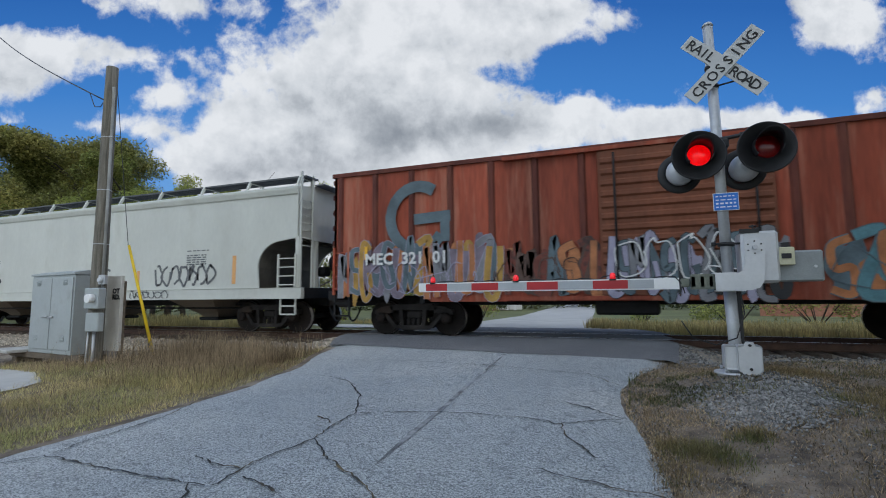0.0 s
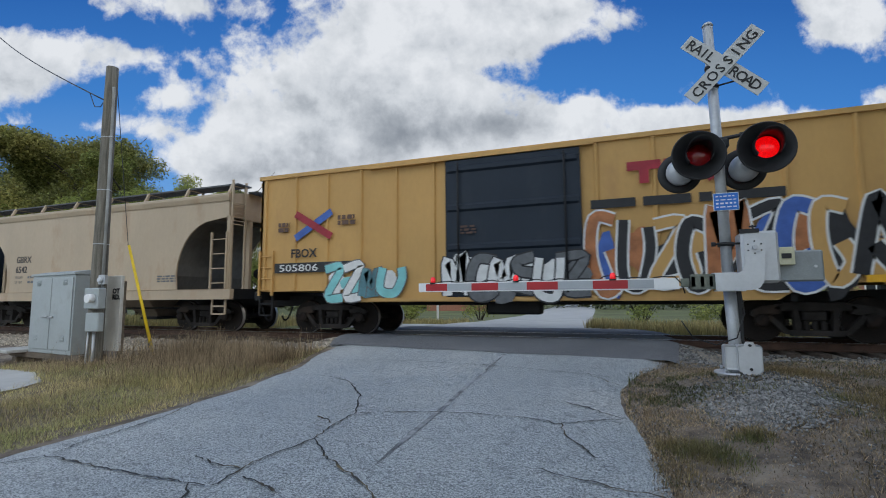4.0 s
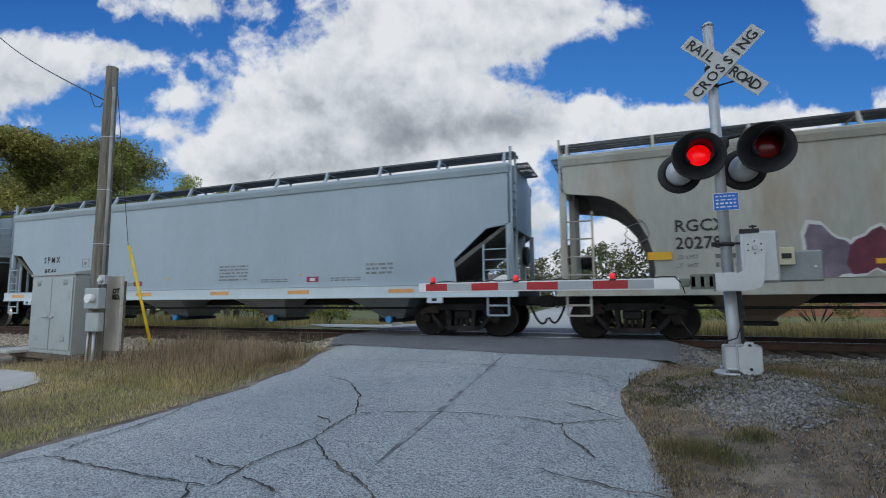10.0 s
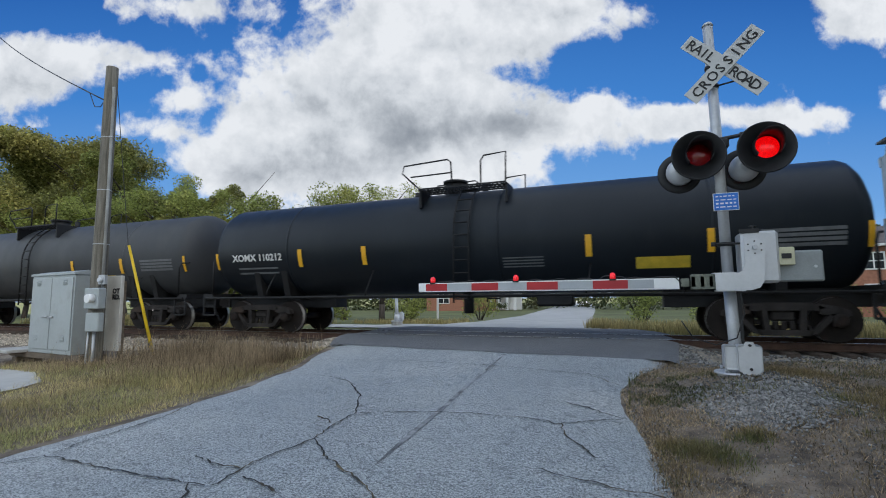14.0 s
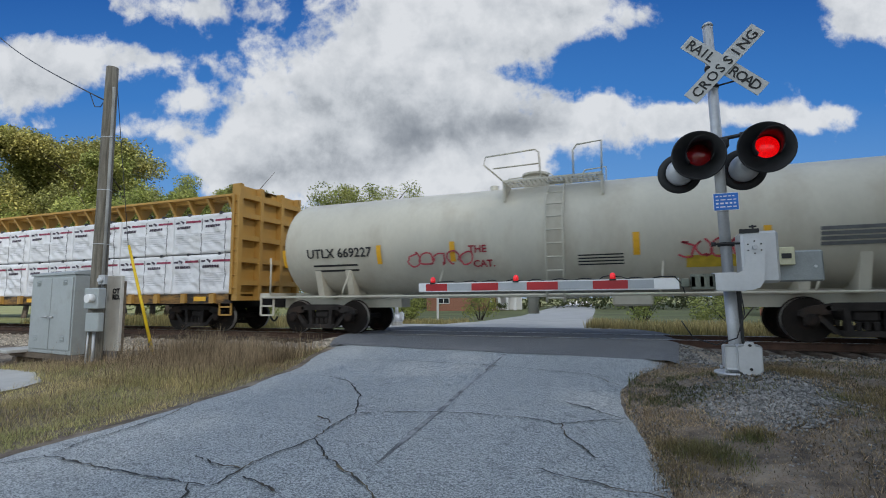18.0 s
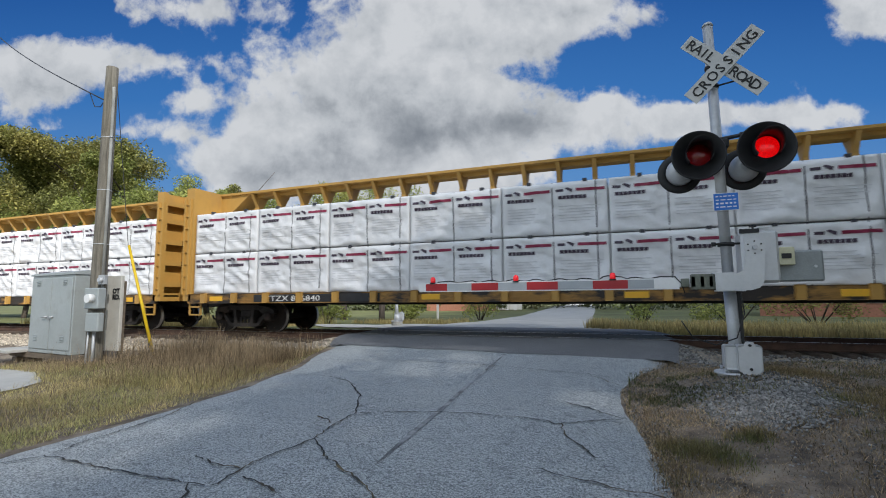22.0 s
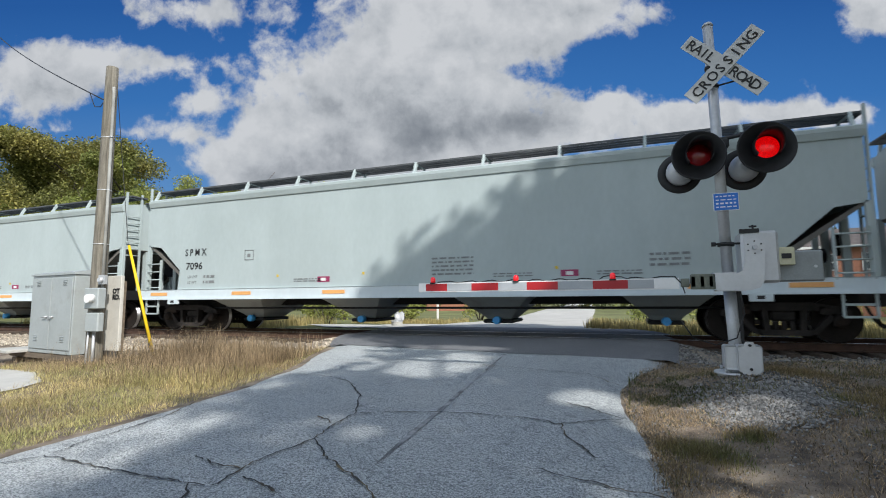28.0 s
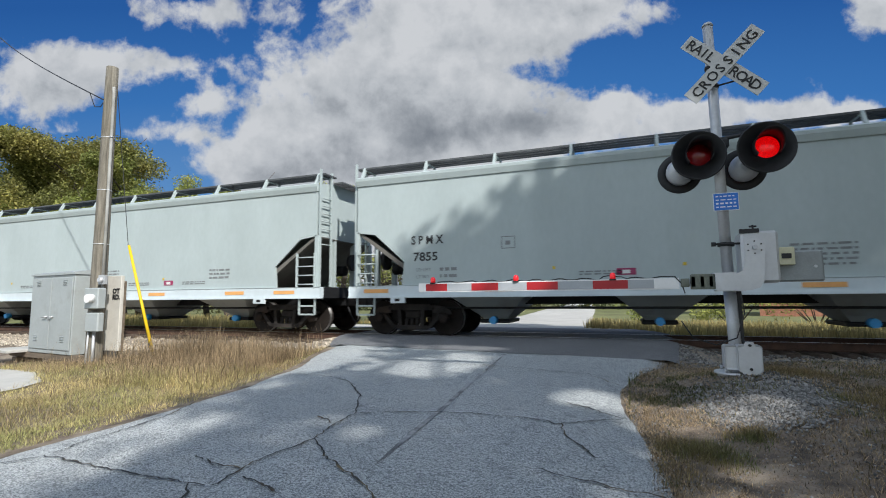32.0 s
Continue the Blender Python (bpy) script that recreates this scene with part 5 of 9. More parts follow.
def mark_csx(car, hb, W):
    y = -W - 0.065
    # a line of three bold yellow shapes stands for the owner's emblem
    flat("painted_emblem", car, INK_YELLOW, [[(5.22, 3.12), (5.68, 3.12), (5.68, 3.28), (5.42, 3.28), (5.42, 3.56), (5.68, 3.56), (5.68, 3.74), (5.22, 3.74)],
         stroke([(6.48, 3.62), (6.20, 3.66), (6.18, 3.48), (6.44, 3.40), (6.46, 3.2), (6.14, 3.18)], 0.15), stroke([(6.94, 3.12), (7.42, 3.74)], 0.17)]
         + [[(a, 2.93), (a + 0.52, 2.93), (a + 0.52, 3.02), (a, 3.02)] for a in (5.2, 6.06, 6.92)], y, "yellow block emblem, underlined")
    flat("painted_emblem", car, INK_YELLOW, [stroke([(7.42, 3.12), (6.94, 3.74)], 0.17)], y - 0.006)
    words("lettering", "CS XT", 0.36, INK_YELLOW, car, face_m(-hb + 1.1, y, 2.5), bold=0.008)
    words("lettering", "141 113", 0.36, INK_YELLOW, car, face_m(-hb + 1.1, y, 2.08), bold=0.008)
    flat("spray_haze", car, INK_HAZE, [blob(-hb + 2.0 + 1.1 * k, 1.55, 0.85, 0.62, 60 + k, rough=0.3) for k in range(4)], y + 0.006)
    flat("spray_haze", car, INK_HAZE, [blob(3.0 + 1.2 * k, 1.5, 0.85, 0.72, 70 + k, rough=0.3) for k in range(4)], y + 0.006)
    blocks(car, -hb + 1.5, 1.0, 4.5, 1.15, [INK_ORANGE, INK_MID, INK_ORANGE, INK_BLACK], 7, y, 3, INK_WHITE, 0.05)
    blocks(car, -hb + 2.0, 1.15, 3.8, 0.8, [INK_BLACK, INK_ORANGE, INK_MID], 5, y - 0.026, 9, INK_WHITE, 0.045)
    scrawl(car, -hb + 1.7, 1.05, 4.2, 1.0, 5, INK_WHITE, y - 0.056, 44, 0.045)
    flat("spray_cloud", car, INK_PURPLE, [blob(-0.1, 1.55, 0.95, 0.38, 6, rough=0.4)], -W - 0.16)
    piece(car, "GTU", -1.2, 1.2, 1.05, -W - 0.167, [(INK_RED, 0.10, "spray_halo"), (INK_WHITE, 0.045, "spray_fill")], sx=1.1)
    bm = bmesh.new()
    for u, z in ((-2.6, 3.2), (-2.55, 2.95), (-2.3, 2.7)):
        bar(bm, u, z, 0.35, 0.10, y)
    for u, z in ((-1.4, 2.6), (-0.9, 2.8)):
        bar(bm, u, z, 0.4, 0.10, -W - 0.16)
    tagged(part("paper_notice", bm, INK_WHITE, car), kind="stuff")
    blocks(car, 2.3, 0.98, hb - 2.6, 1.1, [INK_BLACK, INK_ORANGE, INK_MID], 8, y, 23, INK_WHITE, 0.055)
    blocks(car, 2.6, 1.2, hb - 3.4, 0.7, [INK_BLACK, INK_MID, INK_ORANGE], 5, y - 0.026, 19, INK_WHITE, 0.045)
    scrawl(car, 2.6, 1.05, hb - 3.2, 0.95, 5, INK_WHITE, y - 0.056, 46, 0.045)
    words("lettering", "AGAIN", 0.28, INK_WHITE, car, face_m(hb - 1.35, y - 0.02, 1.35))
    bm = bmesh.new()
    bars(bm, -hb + 1.1, 1.9, 1.2, 2, y, 0.05, seed=2)
    bars(bm, 2.0, 3.4, 0.6, 3, y, 0.05, seed=5)
    tagged(part("data_stencil", bm, INK_GREY, car), kind="stuff")
    scrawl(car, -hb + 1.2, 2.95, 0.5, 0.6, 2, INK_GREY, y, 3, 0.02)
    reflectors(car, [-hb + 0.5, -hb + 3.3, 3.4, hb - 1.2], 0.92, 0.5, 0.16, y)


def sprayed(car, ink, w, pts, level):
    """One sweep of spray paint along pts, or a filled shape where it has no width."""
    def face(u):
        return -1.60 - (0.09 if -1.62 < u < 1.62 else 0) - 0.0035 * level
    bm = bmesh.new()
    if w == 0:
        y = min(face(p[0]) for p in pts)
        prism(bm, pts, y - 0.003, y)
    else:
        fine = []
        for i in range(len(pts) - 1):
            a, b, c, d = (Vector(pts[k]) for k in (max(0, i - 1), i, i + 1, min(len(pts) - 1, i + 2)))
            for s in range(5):
                t = s / 5
                fine.append(0.5 * (2 * b + (c - a) * t + (2 * a - 5 * b + 4 * c - d) * t * t + (3 * b - a - 3 * c + d) * t ** 3))
        fine.append(Vector(pts[-1]))
        edge = []
        for i, p in enumerate(fine):
            q = fine[min(i + 1, len(fine) - 1)] - fine[max(0, i - 1)]
            n = Vector((-q.y, q.x)).normalized() * w / 2 * (0.85 + 0.3 * noise.noise(Vector((p.x * 1.5, p.y * 1.5, level))))
            edge.append((p + n, p - n))
        for (a, b), (c, d) in zip(edge[:-1], edge[1:]):
            y = face((a.x + c.x) / 2)
            quads(bm, [(a.x, y, a.y), (b.x, y, b.y), (d.x, y, d.y), (c.x, y, c.y), (a.x, y + 0.003, a.y), (b.x, y + 0.003, b.y), (d.x, y + 0.003, d.y), (c.x, y + 0.003, c.y)],
                  [(0, 1, 2, 3), (7, 6, 5, 4), (0, 4, 5, 1), (3, 2, 6, 7)])
        bmesh.ops.remove_doubles(bm, verts=bm.verts, dist=0.0004)
        bmesh.ops.recalc_face_normals(bm, faces=bm.faces)
    return part("sprayed_shape", bm, ink, car)


def mark_red(car, hb, W):
    y = -W - 0.07
    sprayed(car, INK_PALE_PINK, 0, [(-6.19, 0.71), (-5.83, 1.64), (-4.65, 1.71), (-4.29, 0.71)], 0)
    sprayed(car, INK_PALE_PINK, 0, [(-8.08, 1.14), (-7.31, 2.86), (-6.61, 3.15), (-6.84, 2.3), (-7.5, 1.24)], 0)
    sprayed(car, INK_PALE_PINK, 0, [(-2.41, 3.89), (-1.84, 3.94), (-1.6, 3.25), (-1.16, 2.65), (-1.25, 1.81), (-1.79, 1.55), (-2.47, 1.85), (-2.73, 2.63)], 0)
    sprayed(car, INK_PALE_PINK, 0, [(3.83, 2.15), (4.44, 2.38), (4.84, 2.02), (4.66, 1.44), (3.99, 1.41)], 0)
    sprayed(car, INK_PALE_PINK, 0, [(6.91, 2.01), (7.29, 2.63), (7.59, 2.92), (7.54, 1.52), (7.11, 1.89)], 0)
    sprayed(car, INK_PALE_PINK, 0, [(5.79, 3.65), (6.18, 3.87), (6.47, 3.5), (6.25, 2.86), (6.0, 3.21)], 0)
    sprayed(car, INK_CYAN, 0.42, [(-7.48, 0.92), (-6.69, 2.19), (-6.07, 3.55), (-5.28, 4.08), (-4.41, 3.75), (-4.12, 2.6), (-3.65, 1.79), (-3.04, 1.19), (-3.14, 0.71)], 1)
    sprayed(car, INK_CYAN, 0.32, [(-6.12, 0.71), (-5.88, 1.33), (-5.63, 1.68)], 1)
    sprayed(car, INK_CYAN, 0, [(-5.73, 2.21), (-5.44, 3.3), (-5.08, 2.65), (-4.86, 2.18)], 4)
    sprayed(car, INK_BLACK, 0.78, [(-7.12, 0.92), (-6.41, 2.18), (-5.79, 3.42), (-5.07, 3.8)], 2)
    sprayed(car, INK_BLACK, 0.78, [(-5.13, 3.7), (-4.6, 3.04), (-4.26, 2.1), (-3.56, 0.85)], 2)
    sprayed(car, INK_BLACK, 0.43, [(-6.11, 1.8), (-4.41, 1.93)], 3)
    sprayed(car, INK_RUST, 0.27, [(-5.42, 3.72), (-5.63, 2.99), (-6.12, 1.96)], 3)
    sprayed(car, INK_RUST, 0.31, [(-4.93, 3.58), (-4.57, 2.83), (-4.35, 2.21)], 3)
    sprayed(car, INK_LAVENDER, 0.22, [(-6.16, 3.18), (-5.91, 3.59), (-5.6, 3.78)], 5)
    sprayed(car, INK_LAVENDER, 0.22, [(-4.52, 1.61), (-4.31, 1.2), (-3.99, 0.75)], 5)
    sprayed(car, INK_CYAN, 0.23, [(-4.0, 2.9), (-3.84, 3.6), (-3.37, 4.12), (-2.77, 4.14), (-2.46, 3.8), (-2.83, 2.93), (-2.93, 2.25), (-2.58, 1.66), (-1.96, 1.41)], 3)
    sprayed(car, INK_BLACK, 0.85, [(-3.02, 3.94), (-3.37, 3.37), (-3.5, 2.47), (-3.29, 1.78), (-2.81, 1.28), (-2.0, 1.03)], 2)
    sprayed(car, INK_CYAN, 0.21, [(-1.66, 3.44), (-1.5, 3.96), (-1.07, 4.05), (-0.53, 3.55), (-0.32, 2.88), (-0.23, 2.05), (-0.46, 1.24), (-0.87, 0.71)], 3)
    sprayed(car, INK_BLACK, 0.59, [(-1.39, 3.81), (-0.95, 3.49), (-0.61, 2.81), (-0.57, 2.07), (-0.93, 1.34), (-1.78, 1.03)], 2)
    sprayed(car, INK_RUST, 0.27, [(-1.23, 3.79), (-0.84, 3.29), (-0.57, 2.43)], 4)
    sprayed(car, INK_LAVENDER, 0.18, [(-3.71, 3.49), (-3.48, 3.88), (-2.98, 4.04)], 5)
    sprayed(car, INK_LAVENDER, 0.15, [(-1.55, 3.53), (-1.45, 3.86)], 5)
    sprayed(car, INK_BLACK, 0, [(-0.48, 3.68), (-0.12, 3.89), (1.36, 3.53), (1.4, 2.82), (0.49, 2.72), (-0.21, 2.92)], 2)
    sprayed(car, INK_RUST, 0.33, [(-0.11, 3.28), (0.49, 3.33), (1.28, 3.09)], 4)
    sprayed(car, INK_CYAN, 0, [(-0.21, 2.74), (0.59, 2.69), (0.55, 1.94), (-0.0, 1.33), (-0.26, 1.96)], 3)
    sprayed(car, INK_BROWN, 0, [(0.59, 2.6), (1.4, 2.65), (1.39, 1.09), (0.64, 1.14)], 2)
    sprayed(car, INK_CYAN, 0.14, [(-0.64, 3.79), (-0.12, 4.03), (0.59, 3.8), (1.55, 3.74)], 3)
    sprayed(car, INK_CYAN, 0.14, [(0.24, 3.88), (1.51, 3.74), (2.11, 3.87), (2.64, 3.96), (3.06, 3.74), (3.13, 3.27), (2.57, 2.78)], 3)
    sprayed(car, INK_RUST, 0, [(0.24, 3.65), (1.61, 3.63), (2.5, 3.81), (3.01, 3.56), (2.86, 3.2), (2.19, 2.83), (1.29, 2.65), (0.24, 2.81)], 2)
    sprayed(car, INK_CYAN, 0, [(1.7, 2.63), (2.43, 2.72), (2.33, 2.39), (1.99, 2.31), (1.88, 1.5), (2.17, 1.18), (2.07, 0.68), (1.78, 0.68), (1.64, 1.6)], 3)
    sprayed(car, INK_BLACK, 0.57, [(3.24, 3.4), (2.99, 2.55), (2.85, 1.39)], 2)
    sprayed(car, INK_BLACK, 0, [(2.17, 1.13), (3.19, 1.38), (5.83, 1.04), (5.66, 0.68), (2.26, 0.68)], 2)
    sprayed(car, INK_BLACK, 0.28, [(3.15, 3.36), (3.7, 3.95), (4.58, 4.06), (5.07, 3.86)], 2)
    sprayed(car, INK_CYAN, 0.15, [(3.06, 3.81), (3.71, 4.18), (4.41, 4.2), (5.0, 4.08)], 3)
    sprayed(car, INK_CYAN, 0.30, [(4.91, 4.02), (5.63, 3.58), (5.99, 3.01), (6.1, 2.38), (6.0, 1.49), (5.81, 0.64)], 3)
    sprayed(car, INK_CYAN, 0.15, [(3.6, 1.46), (3.44, 2.26), (3.68, 3.09), (4.3, 3.42), (4.8, 3.18), (5.01, 2.44), (4.92, 1.85), (4.49, 1.37)], 3)
    sprayed(car, INK_CYAN, 0.32, [(3.43, 1.68), (3.49, 2.53), (3.82, 3.17), (4.26, 3.36)], 3)
    sprayed(car, INK_LAVENDER, 0.18, [(3.15, 3.68), (3.52, 3.88), (3.88, 3.95)], 5)
    sprayed(car, INK_CYAN, 0.09, [(6.56, 1.99), (6.4, 2.69), (6.45, 3.17), (6.62, 3.53)], 3)
    sprayed(car, INK_CYAN, 0.29, [(6.73, 2.06), (7.19, 2.67), (7.75, 3.3)], 3)
    sprayed(car, INK_BLACK, 0, [(6.09, 1.0), (6.21, 1.48), (6.61, 1.83), (7.03, 1.73), (7.21, 1.38), (7.16, 0.91)], 2)
    sprayed(car, INK_RUST, 0, [(6.35, 1.0), (6.45, 1.47), (6.81, 1.58), (7.02, 1.46), (6.96, 0.95)], 4)
    sprayed(car, INK_CYAN, 0.12, [(6.07, 1.28), (6.39, 1.78), (6.79, 1.9), (7.18, 1.78), (7.45, 1.45)], 4)
    sprayed(car, INK_LAVENDER, 0.10, [(6.3, 1.57), (6.72, 1.77)], 5)
    words("lettering", "AG   R", 0.36, INK_WHITE, car, face_m(-hb + 1.5, y - 0.02, 2.3), bold=0.01)
    words("lettering", "78  897", 0.36, INK_WHITE, car, face_m(-hb + 1.6, y - 0.03, 1.9), bold=0.01)
    bm = bmesh.new()
    bars(bm, -hb + 1.7, 1.72, 1.3, 2, y - 0.02, 0.05, seed=8)
    tagged(part("data_stencil", bm, INK_WHITE, car), kind="stuff")
    reflectors(car, [-hb + 0.9, -hb + 4.0, 2.4, hb - 1.4], 0.93, 0.62, 0.16, y - 0.02)


def mark_ttx(car, hb, W):
    y = -W - 0.07
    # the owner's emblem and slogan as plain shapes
    flat("painted_emblem", car, INK_RED, [[(2.55, 3.45), (2.75, 3.45), (2.75, 3.75), (3.0, 3.75), (3.0, 3.95), (2.3, 3.95), (2.3, 3.75), (2.55, 3.75)],
         [(3.3, 3.45), (3.5, 3.45), (3.5, 3.75), (3.75, 3.75), (3.75, 3.95), (3.05, 3.95), (3.05, 3.75), (3.3, 3.75)],
         stroke([(3.85, 3.45), (4.55, 3.95)], 0.2)], y)
    flat("painted_emblem", car, INK_RED, [stroke([(3.85, 3.95), (4.55, 3.45)], 0.2)], y - 0.006)
    bm = bmesh.new()
    for u, w in ((1.5, 0.95), (2.6, 0.95), (3.7, 0.25), (4.0, 1.25)):
        bar(bm, u, 2.95, w, 0.2, y)
    part("painted_slogan", bm, INK_BLACK, car, "line of black lettering blocks")
    flat("painted_emblem", car, INK_BLUE, [stroke([(-hb + 1.3, 2.7), (-hb + 2.5, 3.4)], 0.2)], y)
    flat("painted_emblem", car, INK_RED, [stroke([(-hb + 1.3, 3.4), (-hb + 2.5, 2.7)], 0.2)], y - 0.006)
    bm = bmesh.new()
    bars(bm, -hb + 2.7, 3.15, 0.55, 2, y, 0.12, seed=3)
    bars(bm, -hb + 0.7, 3.05, 0.4, 2, y, 0.12, seed=4)
    part("painted_slogan", bm, INK_BROWN, car)
    words("lettering", "FBOX", 0.34, INK_BLACK, car, face_m(-hb + 1.15, y, 2.15), bold=0.008)
    flat("patch", car, INK_BLACK, [[(-hb + 0.6, 1.72), (-hb + 3.3, 1.72), (-hb + 3.3, 2.0), (-hb + 0.6, 2.0)]], y)
    words("lettering", "505806", 0.28, INK_WHITE, car, face_m(-hb + 0.75, y - 0.006, 1.76), sx=1.6)
    blocks(car, -1.9, 1.0, 3.3, 1.0, [INK_WHITE, INK_GREY, INK_WHITE], 6, -W - 0.16, 5, INK_BLACK, 0.05)
    blocks(car, 1.5, 1.1, hb - 2.4, 1.7, [INK_BLACK, INK_BLUE, INK_ORANGE, INK_BLACK, P_YELLOW], 9, y, 31, INK_WHITE, 0.06)
    blocks(car, -hb + 2.4, 1.0, 2.2, 0.9, [INK_TEAL, INK_WHITE, INK_CYAN], 4, y, 7, INK_GREY, 0.04)
    bm = bmesh.new()
    bars(bm, hb - 1.45, 2.5, 0.55, 7, y, 0.05, seed=6)
    bars(bm, -1.6, 2.7, 0.4, 3, -W - 0.16, 0.05, seed=6)
    tagged(part("data_stencil", bm, INK_BROWN, car), kind="stuff")
    reflectors(car, [hb - 1.5], 1.2, 0.45, 0.14, y - 0.03)


def hopper_text(road, number, u=2.3, z=(2.42, 2.05), size=0.34, ink=None, data=True, refl=()):
    def mark(car, hb, W):
        y = -W - 0.004
        words("lettering", road, size, ink or INK_BLACK, car, face_m(-hb + u, y, z[0]), bold=0.006)
        words("lettering", number, size, ink or INK_BLACK, car, face_m(-hb + u, y, z[1]), bold=0.006)
        if data:
            words("lettering", "LD LMT", 0.13, INK_GREY, car, face_m(-hb + u, y, z[1] - 0.22))
            words("lettering", "LT  WT", 0.13, INK_GREY, car, face_m(-hb + u, y, z[1] - 0.40))
            bm = bmesh.new()
            bars(bm, -hb + u + 0.75, z[1] - 0.22, 0.5, 2, y, 0.09, 0.09, seed=len(number))
            bars(bm, hb - 2.9, 1.72, 0.8, 3, y, 0.05, seed=2)
            tagged(part("data_stencil", bm, INK_GREY, car), kind="stuff")
        for w, zz, ww, hh in refl:
            reflectors(car, [-hb + w], zz, ww, hh, y - 0.03)
    return mark


def mark_spmx(number, u=1.61):
    def mark(car, hb, W):
        y = -W - 0.004
        ink_ = INK_FAINT
        words("lettering", "S P M X", 0.31, INK_BLACK, car, face_m(-hb + u, y, 2.36), sx=0.86, bold=0.006)
        words("lettering", number, 0.31, INK_BLACK, car, face_m(-hb + u + 0.05, y, 1.93), sx=1.12, bold=0.006)
        words("lettering", "LD LMT", 0.12, ink_, car, face_m(-hb + 1.75, y, 1.66))
        words("lettering", "LT WT", 0.12, ink_, car, face_m(-hb + 1.75, y, 1.48))
        bm = bmesh.new()
        bars(bm, -hb + 2.4, 1.66, 0.45, 2, y, 0.08, 0.09, seed=3)
        bars(bm, hb - 3.9, 1.86, 0.8, 3, y, 0.055, 0.06, seed=4)
        bars(bm, hb - 9.0, 1.95, 1.1, 5, y, 0.045, 0.055, seed=5)
        for q in (-hb + 5.8, hb - 7.4, hb - 5.0):
            bars(bm, q, 1.53, 0.95, 2, y, 0.03, 0.03, seed=7)
        tagged(part("data_stencil", bm, ink_, car), kind="stuff")
        bm = bmesh.new()
        for a, b, c, d in ((-hb + 4.0, 2.15, 0.34, 0.02), (-hb + 4.0, 2.43, 0.34, 0.02), (-hb + 4.0, 2.15, 0.02, 0.30), (-hb + 4.32, 2.15, 0.02, 0.30), (-hb + 4.1, 2.24, 0.12, 0.10)):
            bar(bm, a, b, c, d, y)
        part("plate_mark", bm, ink_, car)
        for q in (-hb + 6.6, hb - 5.8):
            bm = bmesh.new()
            bar(bm, q, 1.45, 0.40, 0.15, y)
            s = part("sticker", bm, INK_VIOLET, car, "small red and white sticker")
            bm = bmesh.new()
            bar(bm, q + 0.12, 1.48, 0.16, 0.08, y - 0.005)
            part("sticker_panel", bm, INK_WHITE, s)
        for q in (-hb + 5.2, -1.5, 3.6):
            bm = bmesh.new()
            bar(bm, q, 1.62, 0.07, 0.07, y)
            part("dot", bm, INK_YELLOW, car)
        ys = -W - 0.055
        for q in (-hb + 0.25, -hb + 3.6, -hb + 6.8, -hb + 10.0, hb - 6.4, hb - 3.2, hb - 1.4):
            bm = bmesh.new()
            bar(bm, q, 1.12, 0.72, 0.10, ys)
            part("reflector", bm, ORANGE_R, car, "amber reflector strip")
        for q in (-hb + 1.05, hb - 2.1):
            bm = bmesh.new()
            box(bm, q, q + 0.42, -W - 0.1, -W - 0.02, 0.85, 1.02, bev=0.01)
            b = part("tag_box", bm, P_SPMX_SILL, car)
            bm = bmesh.new()
            box(bm, q + 0.13, q + 0.27, -W - 0.106, -W - 0.09, 0.90, 0.97)
            part("tag_window", bm, SIGN_BLACK, b)
    return mark


def mark_lame(car, hb, W):
    y = -W - 0.006
    lay = [(INK_BLACK, 0.24, "spray_shadow"), (INK_WHITE, 0.17, "spray_outline"), (INK_BLACK, 0.10, "spray_line"), (INK_RED, 0.075, "spray_fill")]
    piece(car, "EVER LAME", -hb + 1.3, 1.22, 1.72, y, lay, sx=1.05, slant=0.22)
    hopper_text("MMID", "", u=2.1, z=(2.62, 2.2), data=False)(car, hb, W)
    reflectors(car, [hb - 1.75], 1.5, 0.14, 0.75, y, ORANGE_R)


def mark_mmid(car, hb, W):
    hopper_text("MMID", "5219", u=2.0, z=(2.42, 2.06))(car, hb, W)
    y = -W - 0.006
    for k, ch in enumerate("MOM"):
        words("faded_letter", ch, 1.35, INK_GREY, car, face_m(-hb + 3.0 + 1.75 * k, y, 1.4), bold=0.06, sx=1.25)
        words("faded_letter", ch, 1.35, P_MMID, car, face_m(-hb + 3.0 + 1.75 * k, y - 0.005, 1.4), bold=0.02, sx=1.25)
    scrawl(car, hb - 4.0, 1.45, 1.9, 0.7, 2, INK_GREY, y, 21, 0.04)
    flat("spray_cloud", car, INK_CYAN, [blob(-hb + 3.3 + 1.5 * k, 2.45 - 0.2 * (k % 2), 0.14, 0.10, 30 + k) for k in range(5)], y)
    reflectors(car, [-hb + 4.4, -hb + 6.6, hb - 4.4], 1.4, 0.10, 0.45, y - 0.02)
    bm = bmesh.new()
    bar(bm, hb - 3.9, 1.5, 0.5, 0.3, y - 0.02)
    part("stencil_plate", bm, INK_BLACK, car)
    scrawl(car, -hb + 1.4, 2.7, 0.9, 0.6, 3, INK_GREY, y, 4, 0.025)
    reflectors(car, [-hb + 1.7, hb - 1.9], 1.5, 0.10, 0.5, y)


